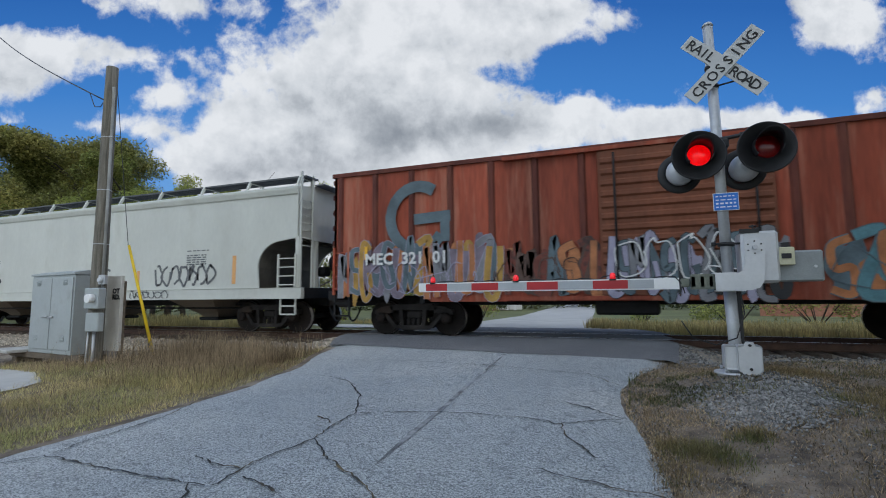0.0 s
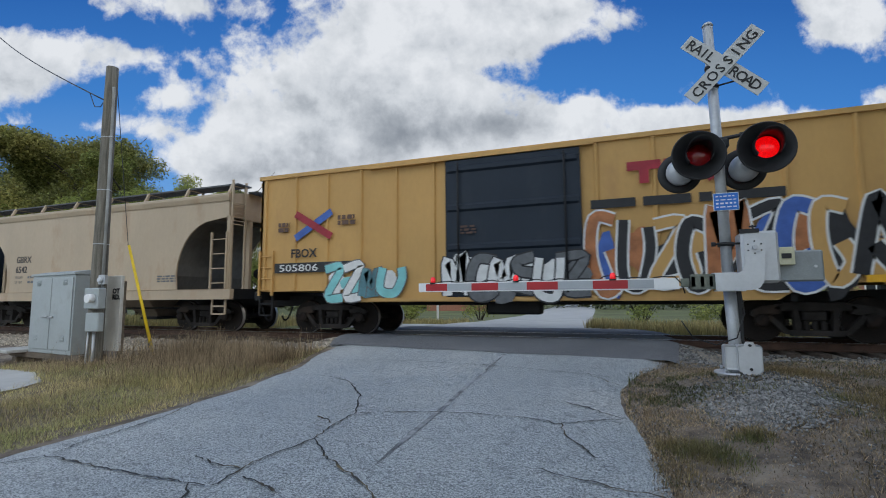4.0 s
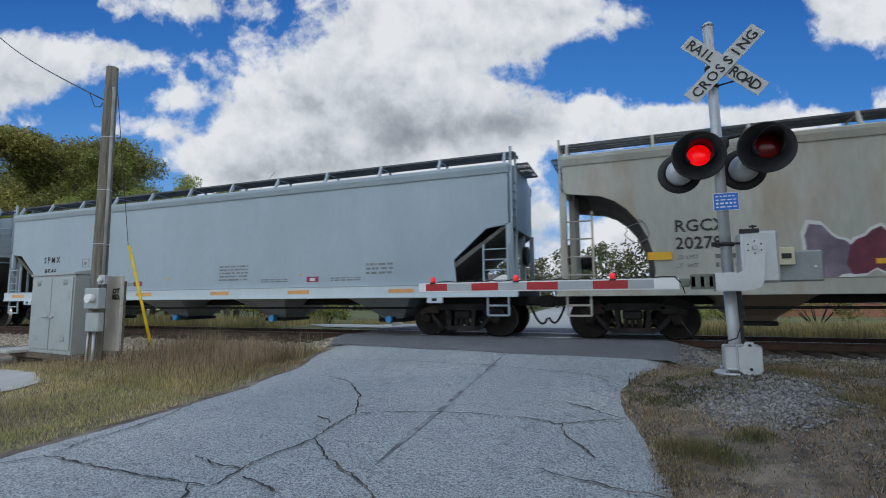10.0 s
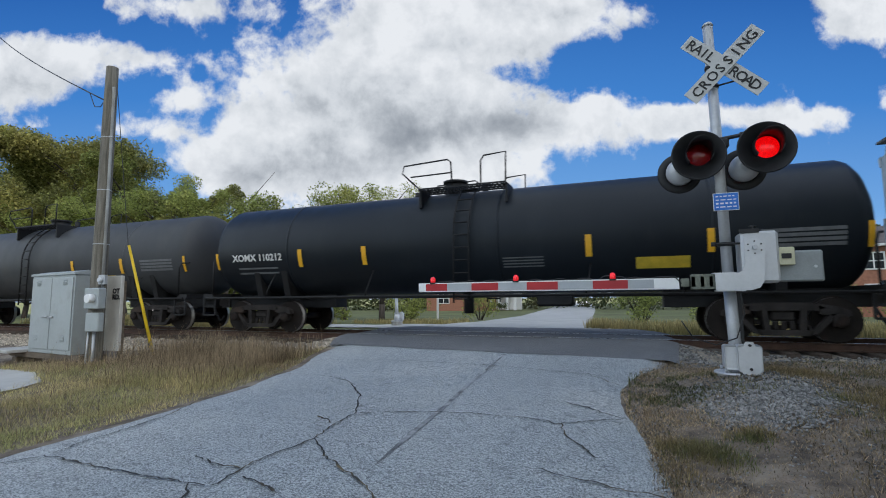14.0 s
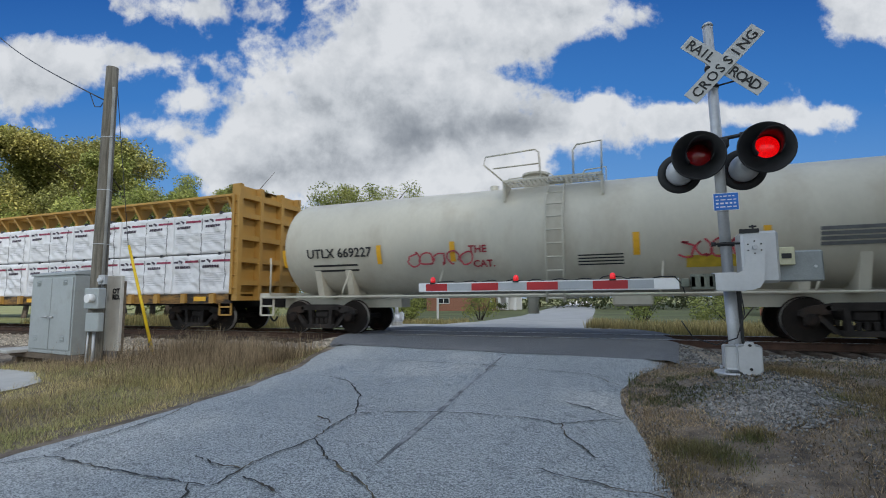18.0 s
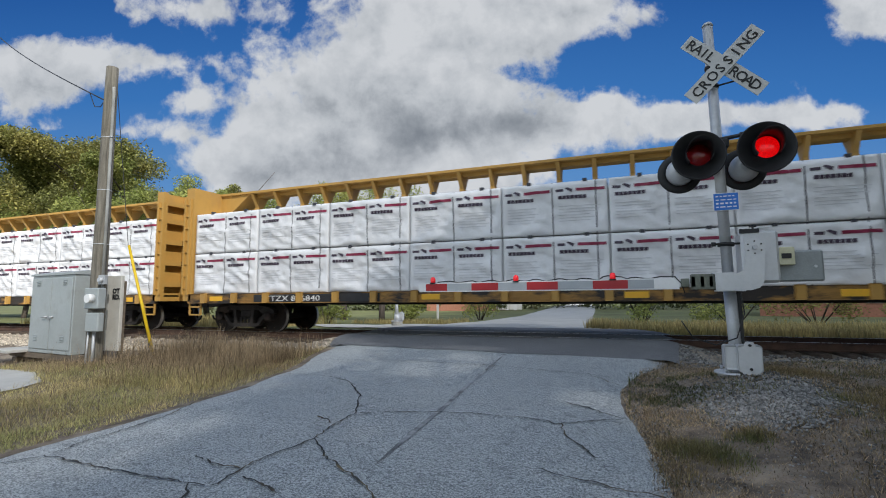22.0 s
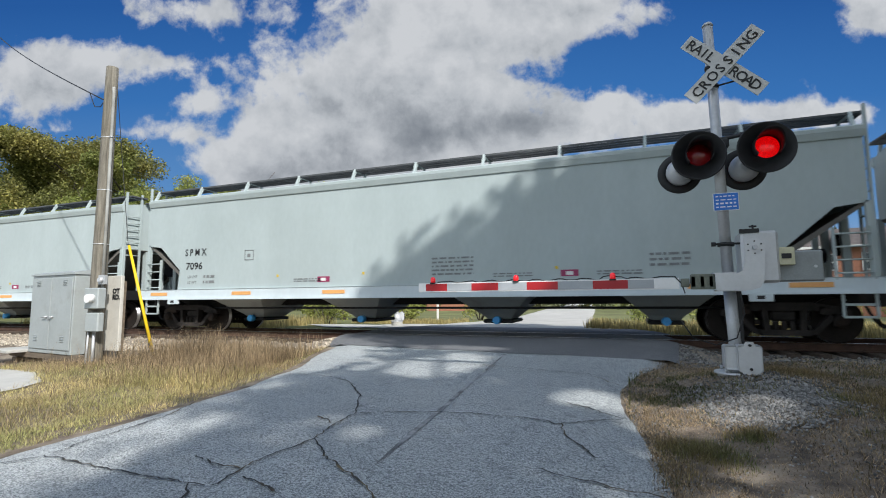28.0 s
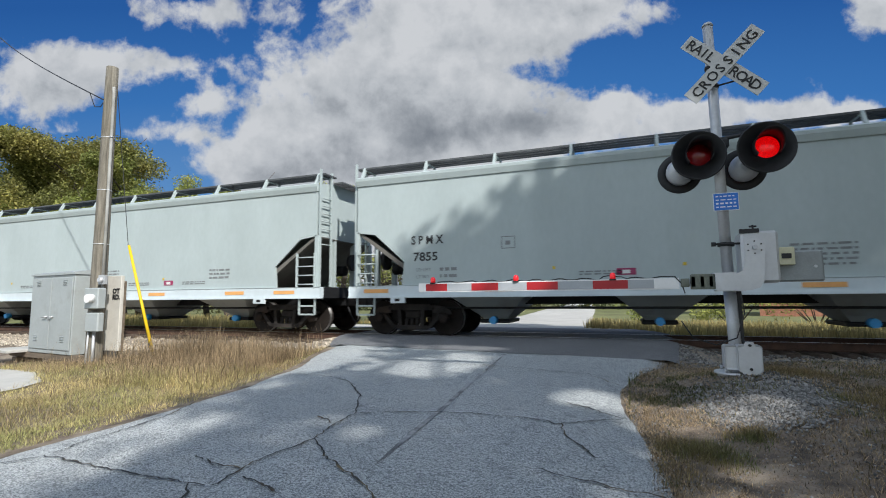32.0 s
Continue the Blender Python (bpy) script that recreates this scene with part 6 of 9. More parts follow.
def mark_lehx_a(car, hb, W):
    hopper_text("LEHX", "1058", u=2.0, z=(2.55, 2.1), size=0.38)(car, hb, W)
    y = -W - 0.006
    scrawl(car, -hb + 0.7, 2.95, 1.0, 0.7, 4, INK_BLACK, y, 14, 0.035)
    r = random.Random(12)
    streaks = []
    for k in range(15):
        u, top, w = -0.08 + 0.065 * k, 3.62 - 0.25 * r.random() - 0.012 * (k - 7) ** 2, r.uniform(0.03, 0.07)
        low = r.uniform(1.5, 2.9) if k % 3 else r.uniform(2.6, 3.1)
        streaks.append([(u, top), (u + w, top - 0.04), (u + w * 0.95, low + 0.3), (u + w * 0.6, low), (u + w * 0.2, low + 0.1), (u + 0.01, low + 0.5)])
    flat("soot_stain", car, material("soot", (0.07, 0.055, 0.045), 0.85, vary=0.5, scale=3, stretch=(1, 1, 0.2), tint=(0.25, 0.16, 0.09), tint_scale=2.5, tint_at=(0.52, 0.62)), streaks[0::2], -W - 0.004)
    flat("soot_stain", car, bpy.data.materials["soot"], streaks[1::2], -W - 0.0055)
    scrawl(car, -hb + 3.4, 1.5, 5.5, 0.7, 8, INK_ORANGE, y, 15, 0.05)
    scrawl(car, hb - 4.2, 1.4, 2.2, 0.6, 4, INK_ORANGE, y, 16, 0.05)


def mark_lehx_b(car, hb, W):
    hopper_text("LEHX", "1054", u=2.0, z=(2.46, 2.02), size=0.38, refl=((4.3, 1.4, 0.12, 0.5), (6.3, 1.5, 0.12, 0.5), (1.2, 1.4, 0.12, 0.7)))(car, hb, W)
    y = -W - 0.006
    blocks(car, -hb + 4.6, 1.32, 3.0, 0.85, [INK_WHITE, INK_TEAL, INK_MAUVE, INK_CYAN], 6, y, 41, INK_BLACK, 0.05)
    scrawl(car, -hb + 3.3, 1.85, 0.9, 0.4, 4, INK_BLACK, y, 5, 0.03)
    scrawl(car, -hb + 0.45, 2.95, 0.9, 0.5, 4, INK_BLACK, y, 6, 0.03)
    scrawl(car, -hb + 2.0, 1.78, 1.2, 0.2, 6, INK_BROWN, y, 7, 0.03)
    scrawl(car, hb - 3.4, 1.8, 1.3, 0.6, 4, INK_BLACK, y, 8, 0.04)
    scrawl(car, hb - 2.1, 1.75, 1.3, 0.3, 5, INK_ORANGE, y, 9, 0.04)


def mark_rgcx(car, hb, W):
    hopper_text("RGCX", "20278", u=2.3, z=(2.34, 1.97), size=0.36, refl=((1.75, 1.75, 0.48, 0.17), (hb * 2 - 2.6, 1.75, 0.42, 0.17), (5.7, 1.55, 0.3, 0.1)))(car, hb, W)
    y = -W - 0.006
    outs = [blob(-hb + 5.0 + 0.75 * k, 1.75, 0.42, 0.5 - 0.03 * k, 50 + k, rough=0.35) for k in range(5)]
    for k, o in enumerate(outs):
        cx = sum(p[0] for p in o) / len(o)
        big = [(cx + (p[0] - cx) * 1.16, 1.75 + (p[1] - 1.75) * 1.14) for p in o]
        flat("spray_outline", car, INK_WHITE, [big], y - 0.003 * k)
        flat("spray_fill", car, INK_PURPLE if k else INK_MAUVE, [o], y - 0.003 * k - 0.005)
    scrawl(car, -hb + 1.3, 2.1, 0.5, 0.6, 1, INK_GREY, y, 3, 0.02)
    scrawl(car, -hb + 8.9, 1.9, 0.7, 0.6, 2, INK_GREY, y, 8, 0.02)
    bm = bmesh.new()
    bar(bm, hb - 4.0, 1.45, 0.4, 0.3, y)
    part("stencil_plate", bm, INK_BLACK, car)


def drum_words(car, text, size, ink, u, z, r, zc, bold=0.006):
    y = -math.sqrt(r * r - (z + size * 0.3 - zc) ** 2)
    tilt = math.degrees(math.asin((z + size * 0.3 - zc) / r))
    words("lettering", text, size, ink, car, Matrix.Translation((u, y - 0.012, z)) @ Matrix.Rotation(radians(90 - tilt), 4, "X"), bold=bold)


def mark_tank(text, u=1.45, refl=(0.35, 3.5, 5.6, -5.6, -3.1, -0.35), z=(1.9, 2.4), placard=True, ink=None, tag=None, size=0.36):
    def mark(car, hb, r, zc):
        drum_words(car, text, size, ink or INK_WHITE, -hb + u, 2.12, r, zc)
        for q in refl:
            bm = bmesh.new()
            x0 = -hb + q if q > 0 else hb + q
            rr = r if abs(x0) < hb - 0.5 else r * 0.93
            drum_patch(bm, x0 - 0.07, x0 + 0.07, z[0], z[1], rr, zc, 0.02)
            part("reflector", bm, REFLECT, car, "yellow reflector strip")
        bm = bmesh.new()
        for k in range(2):
            drum_patch(bm, -hb + u + 0.15, -hb + u + 1.6, 1.88 - 0.14 * k, 1.93 - 0.14 * k, r, zc, 0.008, 1)
        for k in range(4):
            drum_patch(bm, 0.9, 1.9, 1.92 - 0.07 * k, 1.95 - 0.07 * k, r, zc, 0.008, 1)
        tagged(part("data_stencil", bm, INK_GREY if ink is None else INK_BLACK, car), kind="stuff")
        if placard:
            bm = bmesh.new()
            drum_patch(bm, hb - 4.6, hb - 3.5, 1.6, 1.85, r, zc, 0.01, 2)
            part("placard", bm, INK_YELLOW, car, "yellow notice panel")
            bm = bmesh.new()
            for k in range(4):
                drum_patch(bm, hb - 2.2, hb - 0.75, 1.95 + 0.1 * k, 2.02 + 0.1 * k, r, zc, 0.012, 1)
            part("data_panel", bm, INK_GREY, car)
        if tag:
            drum_words(car, "THE", 0.26, INK_RED, -1.75, 2.1, r, zc)
            drum_words(car, "CAT.", 0.26, INK_RED, -1.65, 1.75, r, zc)
            for seed, uu, ww in tag:
                scr = scrawl(car, uu, 1.75, ww, 0.45, 5, INK_RED, -r - 0.004, seed, 0.04, "red spray tag")
    return mark


def mark_gond(car, hb, W):
    words("lettering", "MEAX", 0.36, INK_WHITE, car, face_m(-hb + 1.7, -W - 0.135, 2.28), sx=1.2)
    words("lettering", "14413", 0.36, INK_WHITE, car, face_m(-hb + 1.55, -W - 0.135, 1.90), sx=1.2)
    scrawl(car, hb - 2.9, 1.15, 1.7, 0.35, 5, INK_WHITE, -W - 0.1, 3, 0.025)
    scrawl(car, hb - 1.3, 2.7, 0.5, 0.4, 3, INK_WHITE, -W - 0.1, 4, 0.02)
    scrawl(car, hb - 5.6, 1.2, 2.2, 0.6, 5, INK_GREY, -W - 0.02, 5, 0.025)
    r = random.Random(77)
    for k in range(16):
        u, z = -hb + 3.6 + k * 0.52 + r.uniform(-0.15, 0.15), r.uniform(1.25, 2.0)
        a, n = r.uniform(-1.4, 1.4), r.uniform(0.12, 0.42)
        line = [(u + n * t * math.cos(a + 0.5 * t), z + n * t * math.sin(a + 0.5 * t)) for t in (0, 0.25, 0.5, 0.75, 1)]
        stroke_part("paint_scrape", car, INK_GREY if k % 3 else INK_ORANGE, [line], -W - 0.012, r.uniform(0.012, 0.028))
    reflectors(car, [-hb + 0.8, hb - 5.2, hb - 0.9], 1.1, 0.48, 0.14, -W - 0.1)


def mark_coil(car, hb, W):
    flat("painted_emblem", car, INK_YELLOW, [[(-0.2 + k * 0.8, 2.55), (0.35 + k * 0.8, 2.55), (0.35 + k * 0.8, 3.0), (-0.2 + k * 0.8, 3.0)] for k in range(3)], -W - 0.008)
    reflectors(car, [-hb + 1.9, hb - 2.6], 1.55, 0.55, 0.26, -W - 0.035)
    scrawl(car, -hb + 3.2, 1.1, 1.0, 0.25, 3, INK_ORANGE, -W - 0.01, 6, 0.05)


def mark_beam(number):
    def mark(car, hb, W):
        bm = bmesh.new()
        bar(bm, -hb + 2.6, 0.90, 4.2, 0.22, -W - 0.052)
        part("number_panel", bm, INK_BLACK, car)
        words("lettering", number, 0.22, INK_WHITE, car, face_m(-hb + 3.0, -W - 0.06, 0.93), sx=1.5)
        reflectors(car, [-hb + 0.9, -hb + 8, 1.5, 5.4, hb - 1.5], 0.94, 0.5, 0.14, -W - 0.055)
        bm = bmesh.new()
        bar(bm, hb - 5.2, 0.82, 0.62, 0.32, -W - 0.056)
        part("data_plate", bm, INK_BLACK, car)
    return mark


def add_hopper(i, mats, label, **kw):
    L, x = slot(i)
    return covered_hopper(L, x, mats, label, **kw)


L0, X0 = slot(0)
boxcar(L0, X0, P_BOX_RED, BLACK, "rust-red boxcar with weathered graffiti along its lower side", door_bars=12, door=(-1.0, 2.4), ribs=7, door_m=P_DOOR_BROWN, marks=[mark_box_red], roof_m=P_RIB_SHADE, rib_m=P_RIB_SHADE)
add_hopper(1, (P_WHITE_HOP, P_WHITE_HOP, BLACK, BAY_BROWN), "pale grey covered hopper with black spray tags", bays=3, curved=True, marks=[mark_dakx])
L0, X0 = slot(2)
boxcar(L0, X0, P_CSX_BLUE, BLACK, "blue-black boxcar with a pink and white graffiti band", ribs=7, door_bars=14, marks=[mark_csx])
L0, X0 = slot(3)
boxcar(L0, X0, P_BRICK, BLACK, "brick-red boxcar with huge black and cyan sprayed letters", ribs=6, marks=[mark_red], zt=4.30)
L0, X0 = slot(4)
boxcar(L0, X0, P_YELLOW, BLACK, "dusty yellow boxcar with a black sliding door", ribs=6, rib_w=0.05, door=(-2.0, 1.3), door_m=P_CSX_BLUE, door_bars=4, marks=[mark_ttx], zt=4.55, roof_m=P_YELLOW)
add_hopper(5, (P_TAN, P_TAN, BLACK, BAY_BROWN), "tan covered hopper with rust-stained ends", bays=2, curved=True, cut=(2.1, 0.6, 1.75, 3.5), marks=[hopper_text("GBRX", "6542", u=2.6)])
L0, X0 = slot(6)
tank_car(L0, X0, P_TANK_B, BLACK, "blue-black tank car with yellow reflector strips", marks=[mark_tank("GATX  64503")], shift=0.95, bands=(-5.2, -2.6, 2.6, 5.2))
add_hopper(7, (P_MMID, P_MMID, BLACK, BAY_BROWN), "grey covered hopper with large red lettered graffiti", bays=2, cut=(1.75, 0.8, 2.15, 2.75), marks=[mark_lame], ribs=5)
add_hopper(8, (P_MMID, P_MMID, BLACK, BAY_BROWN), "grey covered hopper with faded outline graffiti", bays=2, cut=(1.75, 0.8, 2.15, 2.75), marks=[mark_mmid], ribs=5)
add_hopper(9, (P_RUSTY, P_RUSTY, BLACK, BAY_BROWN), "rust-streaked buff covered hopper with scrawled tags", bays=2, curved=True, cut=(1.9, 0.5, 1.5, 3.35), marks=[mark_lehx_a], ribs=5)
add_hopper(10, (P_RUSTY_B, P_RUSTY_B, BLACK, BAY_BROWN), "rusty buff covered hopper with teal block graffiti", bays=2, curved=True, cut=(1.9, 0.5, 1.5, 3.35), marks=[mark_lehx_b], ribs=5)
add_hopper(11, (P_RGCX, P_RGCX, BLACK, BAY_BROWN), "dirty grey covered hopper with purple bubble graffiti", bays=2, curved=True, cut=(1.9, 0.5, 1.5, 3.35), marks=[mark_rgcx], ribs=5)
for i, number in ((12, "8546"), (13, "9371"), (14, "9598")):
    add_hopper(i, (P_SPMX_A, P_SPMX_SILL, BLACK, BAY_GREY), "clean pale blue-grey covered hopper with blue outlet caps", caps=CAP_BLUE, marks=[mark_spmx(number, 1.9 if number == "8546" else 1.68)])
L0, X0 = slot(15)
tank_car(L0, X0, P_TANK, BLACK, "glossy black tank car with a data panel", marks=[mark_tank("XOMX 110212", u=1.05, size=0.29)], bands=(-5.5, 0.8, 5.5))
L0, X0 = slot(16)
tank_car(L0, X0, P_TANK_D, BLACK, "dull black tank car with yellow notice panel", marks=[mark_tank("", u=1.2)], bands=(-5.0, 5.0))
L0, X0 = slot(17)
coil_car(L0, X0, P_COIL, BLACK, "dark blue-grey coil car with two long hoods", marks=[mark_coil])
L0, X0 = slot(18)
gondola(L0, X0, P_GOND, P_GOND_R, "weathered brown-black gondola with a rusted end", marks=[mark_gond])
L0, X0 = slot(19)
tank_car(L0, X0, P_CREAM, P_CREAM, "cream tank car with red spray tags", over=0.75, shift=0.5, marks=[mark_tank("UTLX 669227", u=1.2, ink=INK_BLACK, tag=((3, -3.4, 1.8), (5, 3.0, 1.6)))])
for i, number in ((20, "TTZX 857 302"), (21, "TTZX 866450"), (22, "TTZX 866840"), (23, "TTZX 864 242")):
    L0, X0 = slot(i)
    centerbeam(L0, X0, P_BEAM, "yellow centre-beam flat car with end bulkheads", marks=[mark_beam(number)])
for i, number in ((24, "8522"), (25, "8357"), (26, "6850"), (27, "7096"), (28, "7722"), (29, "7447"), (30, "7855"), (31, "")):
    add_hopper(i, (P_SPMX_B, P_SPMX_SILL, BLACK, BAY_GREY), "clean pale grey-green covered hopper with blue outlet caps", caps=CAP_BLUE, marks=[mark_spmx(number)])

# ---- wrapped board bundles on the flat cars ----
LOADS = []
WRAP = material("white_wrap", (0.74, 0.74, 0.75), 0.38, vary=0.05, scale=1.5, bump=0.9, bscale=6, stretch=(1, 1, 0.6))
PRINT_RED = material("print_maroon", (0.26, 0.02, 0.06), 0.5, vary=0.1, scale=6)
PRINT_DARK = material("print_dark", (0.055, 0.035, 0.06), 0.5, vary=0.1, scale=6)
PRINT_PALE = material("print_pale", (0.60, 0.60, 0.62), 0.5, vary=0.1, scale=6)
STRAP = material("dark_strap", (0.05, 0.05, 0.06), 0.6)


def bundle(seed, w, h, d):
    """A stack of boards in printed white film: soft, creased front, prints, and a strap."""
    r = random.Random(seed)
    b = tagged(empty("wrapped_board_bundle"), "white film-wrapped board bundle with maroon print", "board bundle", group="board bundles on the flat cars")

    def skin(u, v):
        e = min(u, 1 - u, v * 1.0, 1 - v)
        k = 0.085 * noise.noise(Vector((u * 2.6 + seed, v * 1.8, seed * 0.37))) + 0.042 * noise.noise(Vector((u * 9 + v * 4, v * 5 + seed, 2.0))) + 0.022 * noise.noise(Vector((u * 22 + v * 9, v * 12 + seed, 5.0)))
        fold = 0.02 * math.sin(14 * u + 5 * v + seed) * max(0, 0.35 - v) * 2
        return -d / 2 + 0.02 - 0.025 * smooth(0, 0.05, e) + (k + fold) * smooth(0, 0.08, e)
    bm = bmesh.new()
    nu, nv = 44, 24
    g = [[bm.verts.new((-w / 2 + w * i / nu, skin(i / nu, j / nv), h * j / nv)) for i in range(nu + 1)] for j in range(nv + 1)]
    for j in range(nv):
        for i in range(nu):
            f = bm.faces.new((g[j][i], g[j][i + 1], g[j + 1][i + 1], g[j + 1][i]))
            f.smooth = True
    back = [bm.verts.new(p) for p in ((-w / 2, d / 2, 0), (w / 2, d / 2, 0), (w / 2, d / 2, h), (-w / 2, d / 2, h))]
    bm.faces.new((back[1], back[0], back[3], back[2]))
    bm.faces.new([g[nv][i] for i in range(nu + 1)] + [back[2], back[3]])
    bm.faces.new([g[0][i] for i in reversed(range(nu + 1))] + [back[0], back[1]])
    bm.faces.new([g[j][0] for j in reversed(range(nv + 1))][::-1] + [back[3], back[0]])
    bm.faces.new([g[j][nu] for j in range(nv + 1)][::-1] + [back[1], back[2]])
    bmesh.ops.recalc_face_normals(bm, faces=bm.faces)
    part("film", bm, WRAP, b)

    def patch(bm, x0, x1, z0, z1, n=9):
        a = []
        for i in range(n + 1):
            x = x0 + (x1 - x0) * i / n
            u = (x + w / 2) / w
            a.append([bm.verts.new((x, skin(u, z / h) - 0.013, z)) for z in (z0, (z0 + z1) / 2, z1)])
        for p, q in zip(a[:-1], a[1:]):
            for k in (0, 1):
                bm.faces.new((p[k], q[k], q[k + 1], p[k + 1]))
    for k in range(2):
        x0 = -w / 2 + 0.08 + k * w / 2
        ww = w / 2 - 0.14
        bm = bmesh.new()
        patch(bm, x0 + ww * 0.42, x0 + ww, h * 0.80, h * 0.855)
        part("maroon_bar", bm, PRINT_RED, b)
        bm = bmesh.new()
        patch(bm, x0, x0 + ww * 0.16, h * 0.80, h * 0.85, 2)
        ym = skin((x0 + ww * 0.27 + w / 2) / w, 0.83) - 0.02
        plate(bm, [(x0 + ww * 0.19, ym, h * 0.86), (x0 + ww * 0.33, ym, h * 0.78), (x0 + ww * 0.35, ym, h * 0.84), (x0 + ww * 0.24, ym, h * 0.88)], (0, 0.012, 0))
        u = x0 + 0.05
        for l in (0.07, 0.06, 0.06, 0.07, 0.06, 0.07, 0.06):
            patch(bm, u, u + l * ww * 1.15, h * 0.66, h * 0.725, 1)
            u += l * ww * 1.15 + 0.012
        tagged(part("printed_mark", bm, PRINT_DARK, b), kind="stuff")
        bm = bmesh.new()
        for q in range(6):
            patch(bm, x0 + 0.05, x0 + ww * r.uniform(0.6, 0.95), h * (0.52 - 0.055 * q), h * (0.535 - 0.055 * q), 3)
        tagged(part("fine_print", bm, PRINT_PALE, b), kind="stuff")
        bm = bmesh.new()
        xs = x0 + ww + 0.05 - 0.25 * k
        for j in range(8):
            z0, z1 = h * j / 8, h * (j + 1) / 8
            ua = (xs + w / 2) / w
            vs = [bm.verts.new((xs + o, skin(min(1, max(0, ua)), z / h) - 0.012, z)) for z in (z0, z1) for o in (-0.012, 0.012)]
            bm.faces.new((vs[0], vs[1], vs[3], vs[2]))
        part("strap", bm, STRAP, b)
    for xs in (-w / 2 + w * 0.27, -w / 2 + w * 0.80):
        bm = bmesh.new()
        box(bm, xs - 0.05, xs + 0.05, -d / 2 - 0.01, -d / 2 + 0.08, h - 0.03, h + 0.05)
        part("edge_protector", bm, STRAP, b)
    return b


B_W, B_H, B_D = 2.47, 1.25, 1.12
BUNDLES = [bundle(k + 1, B_W, B_H, B_D) for k in range(4)]
used = set()
for i in range(20, 24):
    L0, X0 = slot(i)
    n = 9
    span = L0 - 2 * 0.72 - 0.25
    for tier in range(2):
        for k in range(n):
            v = rnd.randrange(4)
            cx = X0 - span / 2 + span * (k + 0.5) / n
            yy, zz = -0.83 - rnd.uniform(-0.015, 0.02), 1.155 + tier * (B_H + 0.03)
            if v in used:
                ob = copy_thing(BUNDLES[v], pose(cx, yy, zz))
            else:
                ob = BUNDLES[v]
                used.add(v)
            LOADS.append((ob, cx, yy, zz))

# ---- crossing signal, gate, case, pole ----
SIGN_WHITE = material("sign_white", (0.58, 0.58, 0.57), 0.5, vary=0.06, scale=3.0, tint=(0.50, 0.50, 0.47), tint_scale=3.0)

def letter_m(x, y, z, tilt=0.0):
    """Pose of lettering that faces -y, turned by tilt in its own plane."""
    return Matrix.Translation((x, y, z)) @ Matrix.Rotation(radians(90), 4, "X") @ Matrix.Rotation(radians(tilt), 4, "Z")


FLASHERS = []       # (shutter half, way it slides, which of the pair)


def hoop(bm, profile, n, m):
    """A closed ring: a loop of (radius, height) turned round the z axis, with a round hole in the middle."""
    rings = [[bm.verts.new(m @ Vector((r * math.cos(2 * math.pi * i / n), r * math.sin(2 * math.pi * i / n), z))) for i in range(n)] for r, z in profile]
    for a, b in zip(rings, rings[1:] + rings[:1]):
        for i in range(n):
            f = bm.faces.new((a[i], a[(i + 1) % n], b[(i + 1) % n], b[i]))
            f.smooth = True
    bmesh.ops.recalc_face_normals(bm, faces=bm.faces)


def red_glass():
    """Clear red lens glass with a gloss of its own."""
    m = bpy.data.materials.new("red_lens_glass")
    m.use_nodes = True
    N, L = m.node_tree.nodes, m.node_tree.links
    N.clear()
    out, mix = N.new("ShaderNodeOutputMaterial"), N.new("ShaderNodeMixShader")
    tr, gl = N.new("ShaderNodeBsdfTransparent"), N.new("ShaderNodeBsdfGlossy")
    tr.inputs["Color"].default_value = (0.92, 0.20, 0.22, 1)
    gl.inputs["Roughness"].default_value = 0.15
    mix.inputs[0].default_value = 0.05
    L.new(tr.outputs[0], mix.inputs[1]), L.new(gl.outputs[0], mix.inputs[2]), L.new(mix.outputs[0], out.inputs["Surface"])
    return m


LENS_GLASS = red_glass()
FLASH_LEAF = material("flash_leaf_dark_red", (0.075, 0.006, 0.009), 0.5, vary=0.3, scale=18.0)


